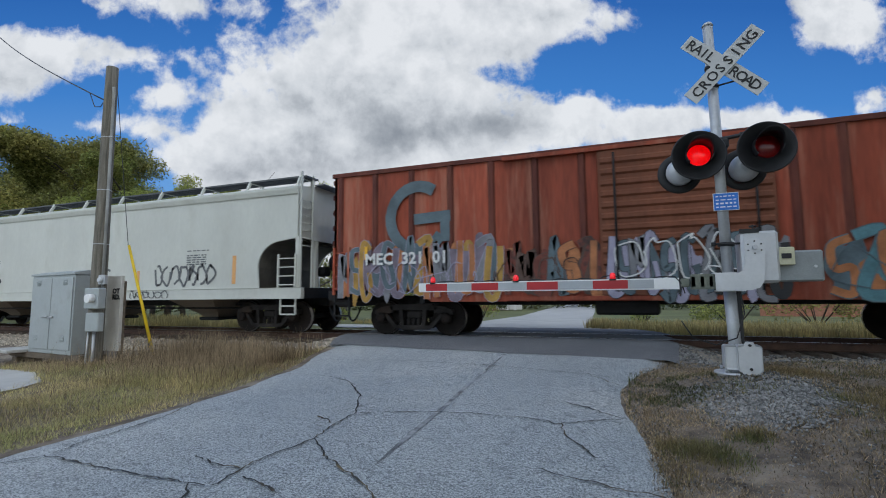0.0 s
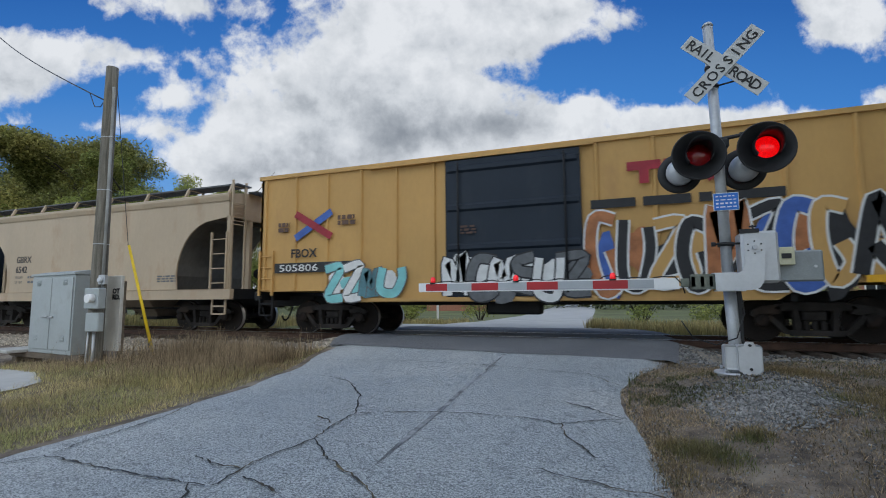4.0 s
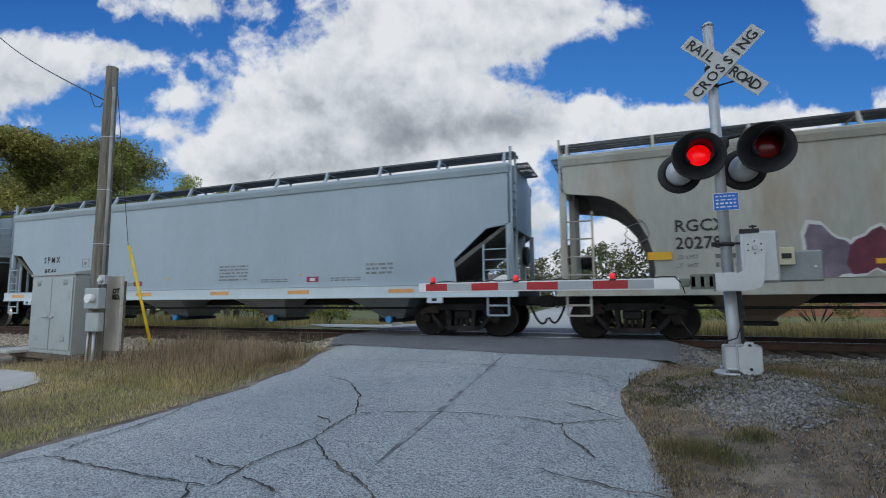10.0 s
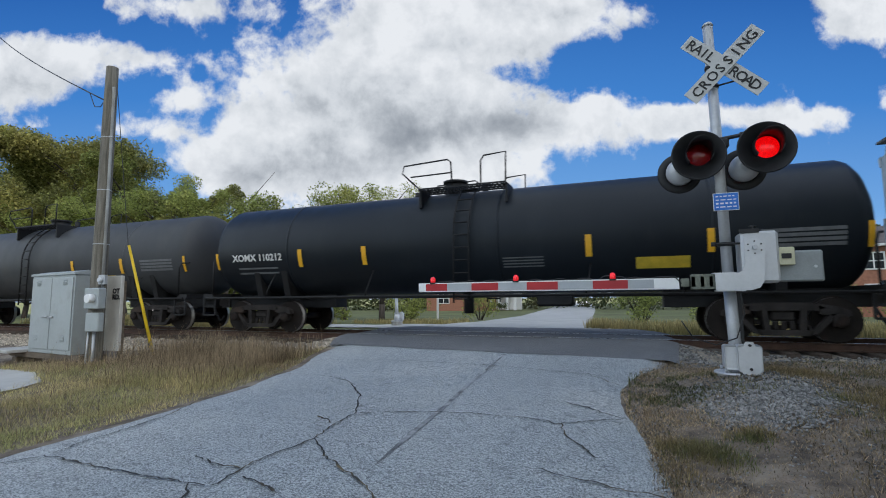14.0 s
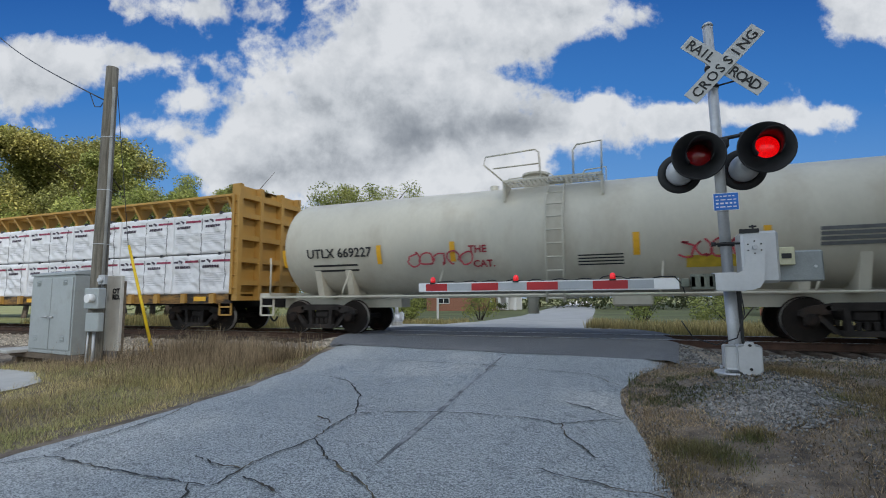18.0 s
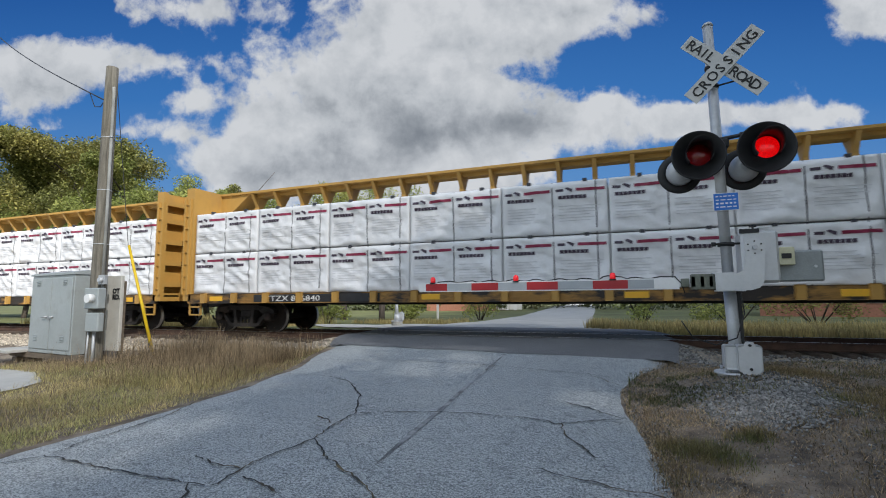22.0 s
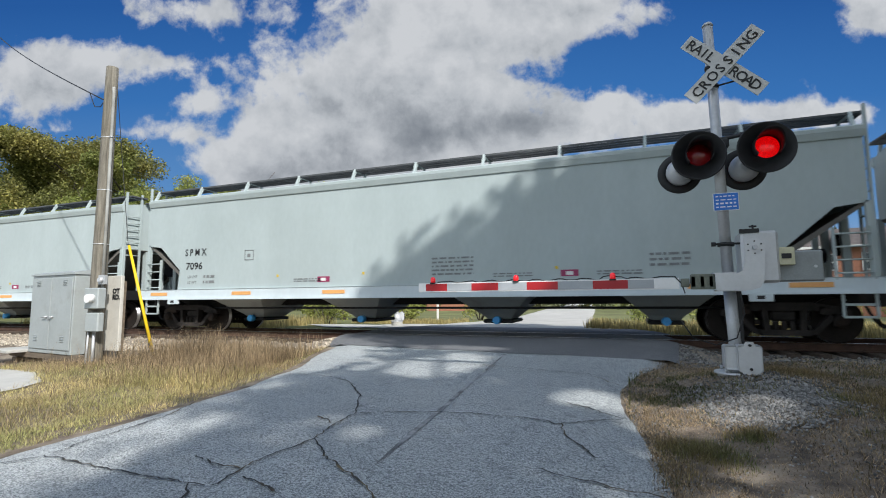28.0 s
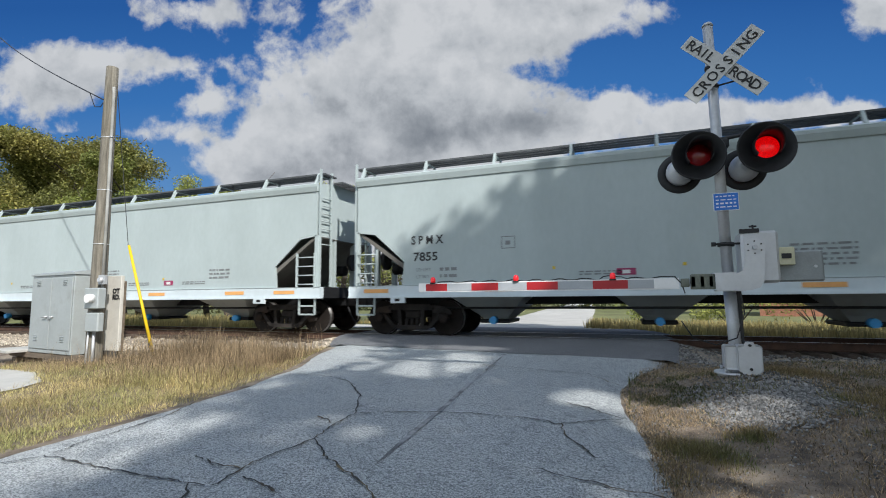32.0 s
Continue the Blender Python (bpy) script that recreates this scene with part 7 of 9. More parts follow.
def signal_head(parent, x, y, z, facing, r=0.315, turn=0):
    """A flashing-light unit: round black background, hood, red lens with a lit disc, grey housing, and an added
    two-leaf shutter to imitate the flashing.
    facing: -1 looks to -y, +1 to +y. turn: which of the pair it flashes with."""
    f = facing
    m = Matrix.Translation((x, y, z)) @ Matrix.Rotation(radians(90 if f < 0 else -90), 4, "X")
    bm = bmesh.new()
    hoop(bm, [(r, -0.014), (r + 0.012, 0.0), (r, 0.02), (r - 0.01, 0.007), (0.14, 0.007), (0.14, -0.014)], 40, m)
    head = part("background", bm, HOOD, parent, "round black lamp background")
    bm = bmesh.new()
    n, rh, deep = 22, 0.150, 0.36
    ring = []
    for i in range(n + 1):
        a = radians(-42) + radians(264) * i / n
        c, s = math.cos(a), math.sin(a)
        d = deep * (0.40 + 0.60 * max(0.0, math.sin(a)))
        ring.append([bm.verts.new(m @ Vector(((rh + o) * c, (rh + o) * s, q))) for o, q in ((0, 0.0), (0.004, d), (0.012, d), (0.012, 0.0))])
    for a, b in zip(ring[:-1], ring[1:]):
        for k in range(4):
            fc = bm.faces.new((a[k], a[(k + 1) % 4], b[(k + 1) % 4], b[k]))
            fc.smooth = k in (0, 2)
    bmesh.ops.recalc_face_normals(bm, faces=bm.faces)
    part("hood", bm, HOOD, head, "black lamp hood")
    bm = bmesh.new()
    cyl(bm, m @ Vector((0, 0, -0.012)), m @ Vector((0, 0, -0.008)), 0.139, n=28)
    part("lit_disc", bm, RED_LENS, head, "glowing red lamp disc")
    # added leaves: closed, they make the glowing disc look unlit
    for e in (-1, 1):
        bm = bmesh.new()
        pts = [(e * 0.139 * math.sin(math.pi * i / 14), 0.139 * math.cos(math.pi * i / 14)) for i in range(15)]
        prism(bm, pts, -0.004, 0.001, "z", m)
        FLASHERS.append((part("shutter", bm, FLASH_LEAF, head, "added dark red leaf that imitates the flashing"), e, turn))
    bm = bmesh.new()
    lathe(bm, [(0.139, 0.008), (0.13, 0.03), (0.095, 0.052), (0.045, 0.064), (0.01, 0.067)], 28, m)
    part("lens", bm, LENS_GLASS, head, "round red glass lens").visible_shadow = False
    bm = bmesh.new()
    lathe(bm, [(0.175, -0.016), (0.18, -0.10), (0.15, -0.24), (0.08, -0.28)], 24, m)
    part("housing", bm, ALU, head, "grey metal lamp housing")
    return head


def crossing_signal(x, y, z0, facing, full=True):
    sig = tagged(empty("crossing_signal"), "grey steel crossing signal mast with crossbuck and red flashers" if full else "crossing signal mast with red flashers beyond the track", "crossing signal")
    f = facing
    top = 4.60
    bm = bmesh.new()
    cyl(bm, (x, y, z0 + 0.02), (x - 0.035, y, 1.05), 0.072, n=24)
    cyl(bm, (x - 0.035, y, 1.05), (x - 0.085, y, top), 0.066, 0.062, n=24)
    mast = part("mast", bm, GALV, sig)
    bm = bmesh.new()
    cyl(bm, (x - 0.085, y, top - 0.01), (x - 0.085, y, top + 0.03), 0.072, 0.05, n=24)
    part("mast_cap", bm, ALU, sig)
    # crossbuck: two blades at right angles
    cx, cz, yb = x + 0.055, 3.975, y + f * 0.10
    for k, (ang, text, yy) in enumerate(((-43.4, (("RAIL", -0.53, -0.14), ("ROAD", 0.12, 0.53)), yb + f * 0.0), (45.1, (("CROSSING", -0.53, 0.53),), yb + f * 0.02))):
        m = Matrix.Translation((cx, yy, cz)) @ Matrix.Rotation(radians(-ang), 4, "Y")
        bm = bmesh.new()
        box(bm, -0.585, 0.585, -0.006, 0.006, -0.10, 0.10, m)
        blade = part("blade", bm, SIGN_WHITE, sig, "white reflective sign blade")
        if f < 0:
            for word, u0, u1 in text:
                for i, ch in enumerate(word):
                    me = words("letter", ch, 0.18, SIGN_BLACK, blade, Matrix.Translation((0, 0, 0)), bold=0.002)
                    xs = [v.co.x for v in me.data.vertices]
                    at = u0 + (u1 - u0) * (i + 0.5) / len(word) - (min(xs) + max(xs)) / 2
                    me.data.transform(m @ Matrix.Translation((at, -0.010, -0.064)) @ Matrix.Rotation(radians(90), 4, "X"))
    bm = bmesh.new()
    for zz in (cz - 0.24, cz + 0.02):
        cyl(bm, (x - 0.075, y, zz - 0.02), (x - 0.075, y, zz + 0.02), 0.078, n=20)
        cyl(bm, (x - 0.07, y, zz), (x + 0.16, yb, zz), 0.012, n=8)
    part("sign_clamp", bm, HOOD, sig)
    # lamps on a cross arm, one pair each way
    zl = 2.86
    bm = bmesh.new()
    xm = x - 0.06
    box(bm, xm - 0.12, xm + 0.12, y - 0.12, y + 0.12, zl + 0.0, zl + 0.14, bev=0.03)
    tube(bm, [(xm - 0.26, y + f * 0.10, zl - 0.04), (xm - 0.05, y + f * 0.08, zl + 0.12), (xm + 0.25, y + f * 0.06, zl + 0.16), (xm + 0.48, y + f * 0.10, zl - 0.02)], 0.028, 8)
    tube(bm, [(xm + 0.25, y + f * 0.06, zl + 0.18), (xm + 0.75, y + f * 0.05, zl + 0.22)], 0.02, 8)
    part("cross_arm", bm, HOOD, sig, "black lamp cross arm")
    signal_head(sig, x - 0.31, y + f * 0.18, zl - 0.08, f, turn=0)
    signal_head(sig, x + 0.445, y + f * 0.18, zl - 0.06, f, turn=1)
    signal_head(sig, x - 0.50, y - f * 0.30, zl - 0.19, -f, 0.27, turn=0)
    signal_head(sig, x + 0.27, y - f * 0.30, zl - 0.21, -f, 0.27, turn=1)
    bm = bmesh.new()
    box(bm, x - 0.165, x + 0.125, y + f * 0.086, y + f * 0.078, 2.05, 2.28, bev=0.003)
    plate_ = part("notice_plate", bm, WHITE, sig, "blue notice plate with a white border")
    bm = bmesh.new()
    box(bm, x - 0.158, x + 0.118, y + f * 0.090, y + f * 0.082, 2.057, 2.273, bev=0.003)
    part("blue_field", bm, BLUE_SHEET, plate_)
    bm = bmesh.new()
    r = random.Random(4)
    for k, h in enumerate((0.014, 0.012, 0.020, 0.014)):
        u = -0.135
        while u < 0.08:
            l = r.uniform(0.02, 0.06)
            zz = 2.235 - k * 0.046
            box(bm, x + u, x + min(0.095, u + l), y + f * 0.094, y + f * 0.089, zz - h / 2, zz + h / 2)
            u += l + 0.018
    part("small_print", bm, WHITE, plate_)
    # base: plate, bolts, junction box
    bm = bmesh.new()
    prism(bm, [(x + 0.24 * math.cos(a * math.pi / 8), y + 0.24 * math.sin(a * math.pi / 8)) for a in range(16)], z0 - 0.28, z0 - 0.0, "z")
    part("foundation", bm, CONCRETE, sig, "concrete foundation")
    bm = bmesh.new()
    cyl(bm, (x, y, z0), (x, y, z0 + 0.025), 0.27, 0.26, n=28)
    cyl(bm, (x, y, z0 + 0.03), (x, y, z0 + 0.30), 0.15, 0.10, n=20)
    base_p = part("base_casting", bm, ALU, sig)
    for a in (-1, 1):
        for b in (-1, 1):
            bm = bmesh.new()
            cyl(bm, (x + a * 0.155, y + b * 0.155, z0 + 0.02), (x + a * 0.155, y + b * 0.155, z0 + 0.07), 0.02, n=6)
            part("anchor_bolt", bm, GALV, base_p)
    bm = bmesh.new()
    box(bm, x - 0.04, x + 0.22, y + f * 0.12, y + f * 0.26, z0 + 0.05, z0 + 0.37, bev=0.02)
    box(bm, x - 0.17, x - 0.02, y + f * 0.05, y + f * 0.20, z0 + 0.07, z0 + 0.36, bev=0.02)
    jb = part("junction_box", bm, ALU, sig, "grey cast junction box")
    bm = bmesh.new()
    prism(bm, [(x - 0.03, z0 + 0.08), (x + 0.02, z0 + 0.02), (x + 0.16, z0 + 0.02), (x + 0.21, z0 + 0.08), (x + 0.21, z0 + 0.34), (x + 0.15, z0 + 0.36), (x + 0.13, z0 + 0.41), (x + 0.05, z0 + 0.41), (x + 0.03, z0 + 0.36), (x - 0.03, z0 + 0.34)], y + f * 0.285, y + f * 0.255)
    lid = part("lid", bm, ALU, jb)
    for zz in (z0 + 0.09, z0 + 0.37):
        bm = bmesh.new()
        cyl(bm, (x + 0.09, y + f * 0.285, zz), (x + 0.09, y + f * 0.31, zz), 0.017, n=8)
        part("lid_bolt", bm, HOOD, jb)
    if not full:
        return sig
    # gate mechanism
    bm = bmesh.new()
    box(bm, x + 0.10, x + 0.50, y - 0.16, y + 0.22, 1.12, 1.76, bev=0.03)
    mech = part("gate_mechanism", bm, ALU, sig, "silver gate mechanism housing")
    bm = bmesh.new()
    box(bm, x + 0.09, x + 0.30, y - 0.17, y - 0.13, 1.74, 1.79)
    cyl(bm, (x + 0.24, y - 0.14, 1.68), (x + 0.24, y - 0.14, 1.84), 0.012, n=8)
    cyl(bm, (x + 0.20, y - 0.14, 1.82), (x + 0.28, y - 0.14, 1.82), 0.012, n=8)
    part("cover_latch", bm, HOOD, mech)
    for zz in (1.20, 1.62):
        bm = bmesh.new()
        cyl(bm, (x - 0.04, y, zz - 0.025), (x - 0.04, y, zz + 0.025), 0.095, n=20)
        cyl(bm, (x - 0.20, y - 0.10, zz), (x + 0.12, y - 0.10, zz), 0.014, n=8)
        cyl(bm, (x - 0.22, y - 0.10, zz), (x - 0.17, y - 0.10, zz), 0.028, n=8)
        part("mast_clamp", bm, HOOD, mech)
    # gate arm support: a cranked plate that carries the arm, with bolts round its pivot
    pts = [(x - 0.22, 1.03), (x + 0.16, 1.03), (x + 0.25, 1.06), (x + 0.30, 1.14), (x + 0.32, 1.40)]
    pts += [(x + 0.22 + 0.11 * math.cos(a), 1.55 + 0.11 * math.sin(a)) for a in [radians(q) for q in range(0, 181, 20)]]
    pts += [(x + 0.11, 1.36), (x + 0.08, 1.27), (x + 0.02, 1.24), (x - 0.22, 1.24)]
    bm = bmesh.new()
    prism(bm, pts, y - 0.26, y - 0.235)
    box(bm, x - 0.22, x + 0.10, y - 0.26, y - 0.10, 1.02, 1.035)
    box(bm, x - 0.24, x + 0.02, y - 0.25, y - 0.05, 1.235, 1.25)
    arm_s = part("arm_support", bm, ALU, sig, "silver cranked arm support plate")
    bm = bmesh.new()
    cyl(bm, (x + 0.22, y - 0.26, 1.55), (x + 0.22, y - 0.30, 1.55), 0.028, n=12)
    part("pivot_nut", bm, GALV, arm_s)
    for k in range(6):
        a = radians(60 * k + 30)
        bm = bmesh.new()
        cyl(bm, (x + 0.22 + 0.08 * math.cos(a), y - 0.26, 1.55 + 0.075 * math.sin(a)), (x + 0.22 + 0.08 * math.cos(a), y - 0.275, 1.55 + 0.075 * math.sin(a)), 0.009, n=6)
        part("bolt", bm, HOOD, arm_s)
    bm = bmesh.new()
    box(bm, x - 0.48, x - 0.20, y - 0.20, y - 0.17, 1.05, 1.24)
    box(bm, x - 0.48, x - 0.20, y - 0.06, y - 0.03, 1.05, 1.24)
    for xx in (x - 0.46, x - 0.36, x - 0.26):
        box(bm, xx - 0.02, xx + 0.02, y - 0.20, y - 0.03, 1.08, 1.21)
    part("arm_clevis", bm, CLEVIS, sig, "olive-painted arm clevis")
    bm = bmesh.new()
    box(bm, x - 0.60, x - 0.50, y - 0.16, y - 0.08, 1.08, 1.19, bev=0.01)
    part("breakaway_fitting", bm, CLEVIS, sig)
    bm = bmesh.new()
    box(bm, x + 0.50, x + 0.66, y - 0.14, y - 0.06, 1.33, 1.55, bev=0.01)
    part("counter_bracket", bm, material("pale_yellow_cast", (0.55, 0.53, 0.36), 0.5), sig)
    bm = bmesh.new()
    box(bm, x + 0.52, x + 0.62, y - 0.155, y - 0.13, 1.41, 1.47)
    part("bracket_bolt", bm, HOOD, sig)
    bm = bmesh.new()
    box(bm, x + 0.50, x + 0.97, y - 0.05, y + 0.01, 1.13, 1.51, bev=0.02)
    cw = part("counterweight", bm, material("cast_grey", (0.27, 0.29, 0.29), 0.55, 0.3, vary=0.12, scale=4, bump=0.2, bscale=20), sig, "dull grey counterweight plate")
    bm = bmesh.new()
    cyl(bm, (x + 0.88, y - 0.05, 1.31), (x + 0.88, y - 0.07, 1.31), 0.018, n=8)
    part("bolt", bm, GALV, cw)
    # the arm itself: banded, tapering a little, with three lamps and their cable
    ya, tip = y - 0.12, -3.06
    x1 = x - 0.62
    edges = [tip, tip + 0.12, tip + 0.47, tip + 0.86, tip + 1.27, tip + 1.69, tip + 2.13, tip + 2.60, tip + 3.05, tip + 3.37, x1]
    inks = [WHITE, RED_SHEET, GREY_SHEET, RED_SHEET, GREY_SHEET, RED_SHEET, GREY_SHEET, RED_SHEET, GREY_SHEET, WHITE]

    def half_h(q):
        return 0.068 + 0.006 * (q - tip) / (x1 - tip)
    bm = bmesh.new()
    prism(bm, [(tip, 1.128 - half_h(tip)), (x1, 1.128 - half_h(x1)), (x1, 1.128 + half_h(x1)), (tip, 1.128 + half_h(tip))], ya - 0.02, ya + 0.02)
    arm = part("gate_arm", bm, WHITE, sig, "white gate arm with red and silver bands")
    for a, b, ink in zip(edges[:-1], edges[1:], inks):
        bm = bmesh.new()
        prism(bm, [(a, 1.128 - half_h(a) + 0.015), (b, 1.128 - half_h(b) + 0.015), (b, 1.128 + half_h(b) - 0.015), (a, 1.128 + half_h(a) - 0.015)], ya - 0.026, ya - 0.021)
        part("band", bm, ink, arm)
    for xx in (-2.83, -1.53, -0.20):
        bm = bmesh.new()
        lathe(bm, [(0.034, 0.0), (0.038, 0.015), (0.041, 0.045), (0.034, 0.075), (0.015, 0.09)], 16, Matrix.Translation((xx, ya, 1.20)))
        lamp = part("arm_lamp", bm, RED_LAMP, arm, "small red arm lamp")
        bm = bmesh.new()
        cyl(bm, (xx, ya, 1.185), (xx, ya, 1.205), 0.05, n=14)
        part("lamp_base", bm, HOOD, lamp)
    bm = bmesh.new()
    r = random.Random(3)
    pts = [(-2.75, ya - 0.01, 1.21)]
    xx = -2.6
    while xx < x1 - 0.1:
        pts.append((xx, ya - 0.012, 1.205 + 0.012 * math.sin(xx * 19) + r.uniform(0, 0.008) + (0.03 if -0.05 < xx + 0.3 < 0.25 else 0)))
        xx += 0.06
    pts += [(x1 - 0.05, ya - 0.03, 1.22), (x1 + 0.03, ya - 0.03, 1.12), (x1 + 0.06, ya - 0.03, 1.0)]
    tube(bm, pts, 0.008, 5)
    part("lamp_cable", bm, HOOD, arm)
    bm = bmesh.new()
    pts = [(x + 0.05, y - 0.20, 1.02), (x + 0.08, y - 0.19, 0.75), (x - 0.02, y - 0.2, 0.45), (x - 0.25, y - 0.2, 0.36), (x - 0.5, y - 0.2, 0.44), (x - 0.62, y - 0.15, 0.65)]
    fine = []
    for a, b in zip(pts[:-1], pts[1:]):
        fine += [tuple(Vector(a).lerp(Vector(b), q / 4)) for q in range(4)]
    tube(bm, fine + [pts[-1]], 0.008, 5)
    box(bm, x + 0.03, x + 0.09, y - 0.02, y + 0.10, z0 + 0.3, 1.03)
    part("conduit", bm, HOOD, sig, "dark cable conduit beside the mast")
    return sig


crossing_signal(1.23, -5.85, 0.0, -1)
crossing_signal(-9.45, 6.2, 0.0, 1, full=False)


def steel_case():
    """The railway's equipment case: two-door aluminium cabinet on timber sills."""
    c = tagged(empty("equipment_case"), "grey aluminium equipment case with two doors on timber sills", "equipment case")
    m = Matrix.Translation((-11.41, -5.82, 0)) @ Matrix.Rotation(radians(-7.7), 4, "Z")
    w, d, z0, z1 = 1.94, 0.60, -0.21, 1.56

    def pt(name, bm, mat_, par, label=""):
        bmesh.ops.transform(bm, matrix=m, verts=bm.verts)
        return part(name, bm, mat_, par, label)
    bm = bmesh.new()
    box(bm, -w, 0, 0, d, z0, z1, bev=0.01)
    body = pt("body", bm, CASE, c)
    bm = bmesh.new()
    box(bm, -w - 0.03, 0.03, -0.03, d + 0.03, z1, z1 + 0.045)
    prism(bm, [(-0.03, z1 + 0.045), (d + 0.03, z1 + 0.045), (d / 2, z1 + 0.11)], -w - 0.03, 0.03, "x")
    pt("roof", bm, CASE, c)
    for k in (0, 1):
        bm = bmesh.new()
        a = -w + 0.05 + k * (w / 2 - 0.03)
        box(bm, a, a + w / 2 - 0.06, -0.022, -0.002, z0 + 0.10, z1 - 0.06, bev=0.006)
        dr = pt("door", bm, CASE, c)
        bm = bmesh.new()
        hx = -w / 2 + (-0.10 if k == 0 else 0.16)
        cyl(bm, (hx, -0.02, 0.62), (hx, -0.07, 0.62), 0.022, n=10)
        cyl(bm, (hx, -0.06, 0.62), (hx - 0.16, -0.06, 0.60), 0.014, n=8)
        pt("handle", bm, GALV, dr, "steel door handle")
        for zz in (z0 + 0.30, z1 - 0.22):
            for q in range(4):
                bm = bmesh.new()
                vx = a + (0.25 if k == 0 else w / 2 - 0.45)
                prism(bm, [(-0.022, zz + q * 0.035), (-0.042, zz + q * 0.035 - 0.012), (-0.022, zz + q * 0.035 - 0.02)], vx, vx + 0.17, "x")
                pt("louvre", bm, CASE, dr)
    for yy in (0.02, d - 0.20):
        bm = bmesh.new()
        box(bm, -w - 1.0, 0.35, yy, yy + 0.18, z0 - 0.14, z0, bev=0.012)
        pt("timber_sill", bm, SILL_WOOD, c, "weathered timber sill")
    bm = bmesh.new()
    for xx in (-w - 0.55, -1.0, -0.1):
        box(bm, xx - 0.1, xx + 0.1, -0.05, d + 0.05, z0 - 0.42, z0 - 0.14, bev=0.012)
    pt("timber_blocking", bm, SILL_WOOD, c)
    bm = bmesh.new()
    box(bm, -w - 1.1, -w - 0.12, -0.35, d + 0.2, z0 - 0.02, z0 + 0.05, bev=0.01)
    pt("step_slab", bm, CONCRETE, c, "concrete step slab")
    return c


steel_case()


def service_pole():
    p = tagged(empty("utility_pole"), "weathered grey wooden pole with conduit and meter", "utility pole")
    x, y = -10.80, -5.72
    bm = bmesh.new()
    n = 20
    rings = []
    for j in range(15):
        u = j / 14
        r = 0.165 - 0.045 * u
        ring = []
        for i in range(n):
            a = 2 * math.pi * i / n
            k = r * (1 + 0.05 * noise.noise(Vector((math.cos(a) * 2, math.sin(a) * 2, u * 3))))
            ring.append(bm.verts.new((x + 0.02 * u + k * math.cos(a), y + k * math.sin(a), -0.6 + 6.85 * u)))
        rings.append(ring)
    for a, b in zip(rings[:-1], rings[1:]):
        for i in range(n):
            f = bm.faces.new((a[i], a[(i + 1) % n], b[(i + 1) % n], b[i]))
            f.smooth = True
    bm.faces.new(rings[-1])
    part("shaft", bm, WOOD, p)
    bm = bmesh.new()
    tube(bm, [(x + 0.20, y - 0.04, 1.2), (x + 0.19, y - 0.04, 3.0), (x + 0.16, y - 0.03, 5.6), (x + 0.17, y - 0.05, 5.75)], 0.032, 10)
    part("conduit", bm, material("dull_conduit", (0.33, 0.33, 0.31), 0.7, vary=0.2, scale=3.0), p, "dull grey conduit up the pole")
    for zz in (2.2, 3.4, 4.6):
        bm = bmesh.new()
        cyl(bm, (x + 0.01, y, zz - 0.008), (x + 0.01, y, zz + 0.008), 0.172 - 0.045 * (zz + 0.6) / 6.85, n=20)
        cyl(bm, (x + 0.18, y - 0.04, zz - 0.012), (x + 0.18, y - 0.04, zz + 0.012), 0.040, n=10)
        part("strap", bm, GALV, p)
    bm = bmesh.new()
    box(bm, x + 0.02, x + 0.46, y - 0.30, y - 0.12, 0.80, 1.24, bev=0.02)
    mb = part("meter_box", bm, CASE, p, "pale grey meter box")
    bm = bmesh.new()
    cyl(bm, (x + 0.30, y - 0.30, 1.02), (x + 0.30, y - 0.42, 1.02), 0.09, n=18)
    part("meter_dial", bm, WHITE, mb)
    bm = bmesh.new()
    box(bm, x + 0.04, x + 0.44, y - 0.26, y - 0.12, 0.32, 0.72, bev=0.02)
    part("breaker_box", bm, CASE, p, "grey breaker box with rust streaks")
    bm = bmesh.new()
    tube(bm, [(x + 0.20, y - 0.16, 0.35), (x + 0.20, y - 0.16, -0.5)], 0.03, 8)
    tube(bm, [(x + 0.06, y - 0.18, 0.35), (x + 0.02, y - 0.18, -0.5)], 0.02, 8)
    part("down_pipe", bm, GALV, p)
    bm = bmesh.new()
    cyl(bm, (x + 0.30, y - 0.12, 1.40), (x + 0.30, y - 0.20, 1.42), 0.07, 0.05, n=14)
    box(bm, x + 0.2, x + 0.4, y - 0.14, y - 0.08, 1.32, 1.52)
    part("socket", bm, GALV, p)
    return p


service_pole()

# a pale board behind the pole that carries the meter
bm = bmesh.new()
box(bm, -11.20, -10.42, -5.48, -5.40, -0.12, 1.52, bev=0.01)
board = tagged(part("equipment_board", bm, material("pale_board", (0.55, 0.53, 0.48), 0.7, vary=0.1, scale=2, tint=(0.40, 0.37, 0.32), tint_scale=2)), "pale grey equipment board behind the pole", "equipment board")
for k, (text, zz) in enumerate((("OT", 1.13), ("RD.", 1.0))):
    words("lettering", text, 0.15, SIGN_BLACK, board, letter_m(-10.66, -5.49, zz), bold=0.006)
bm = bmesh.new()
for yy in (-11.1, -10.5):
    box(bm, yy - 0.04, yy + 0.04, -5.40, -5.32, -0.6, 1.4)
part("board_post", bm, SILL_WOOD, board)

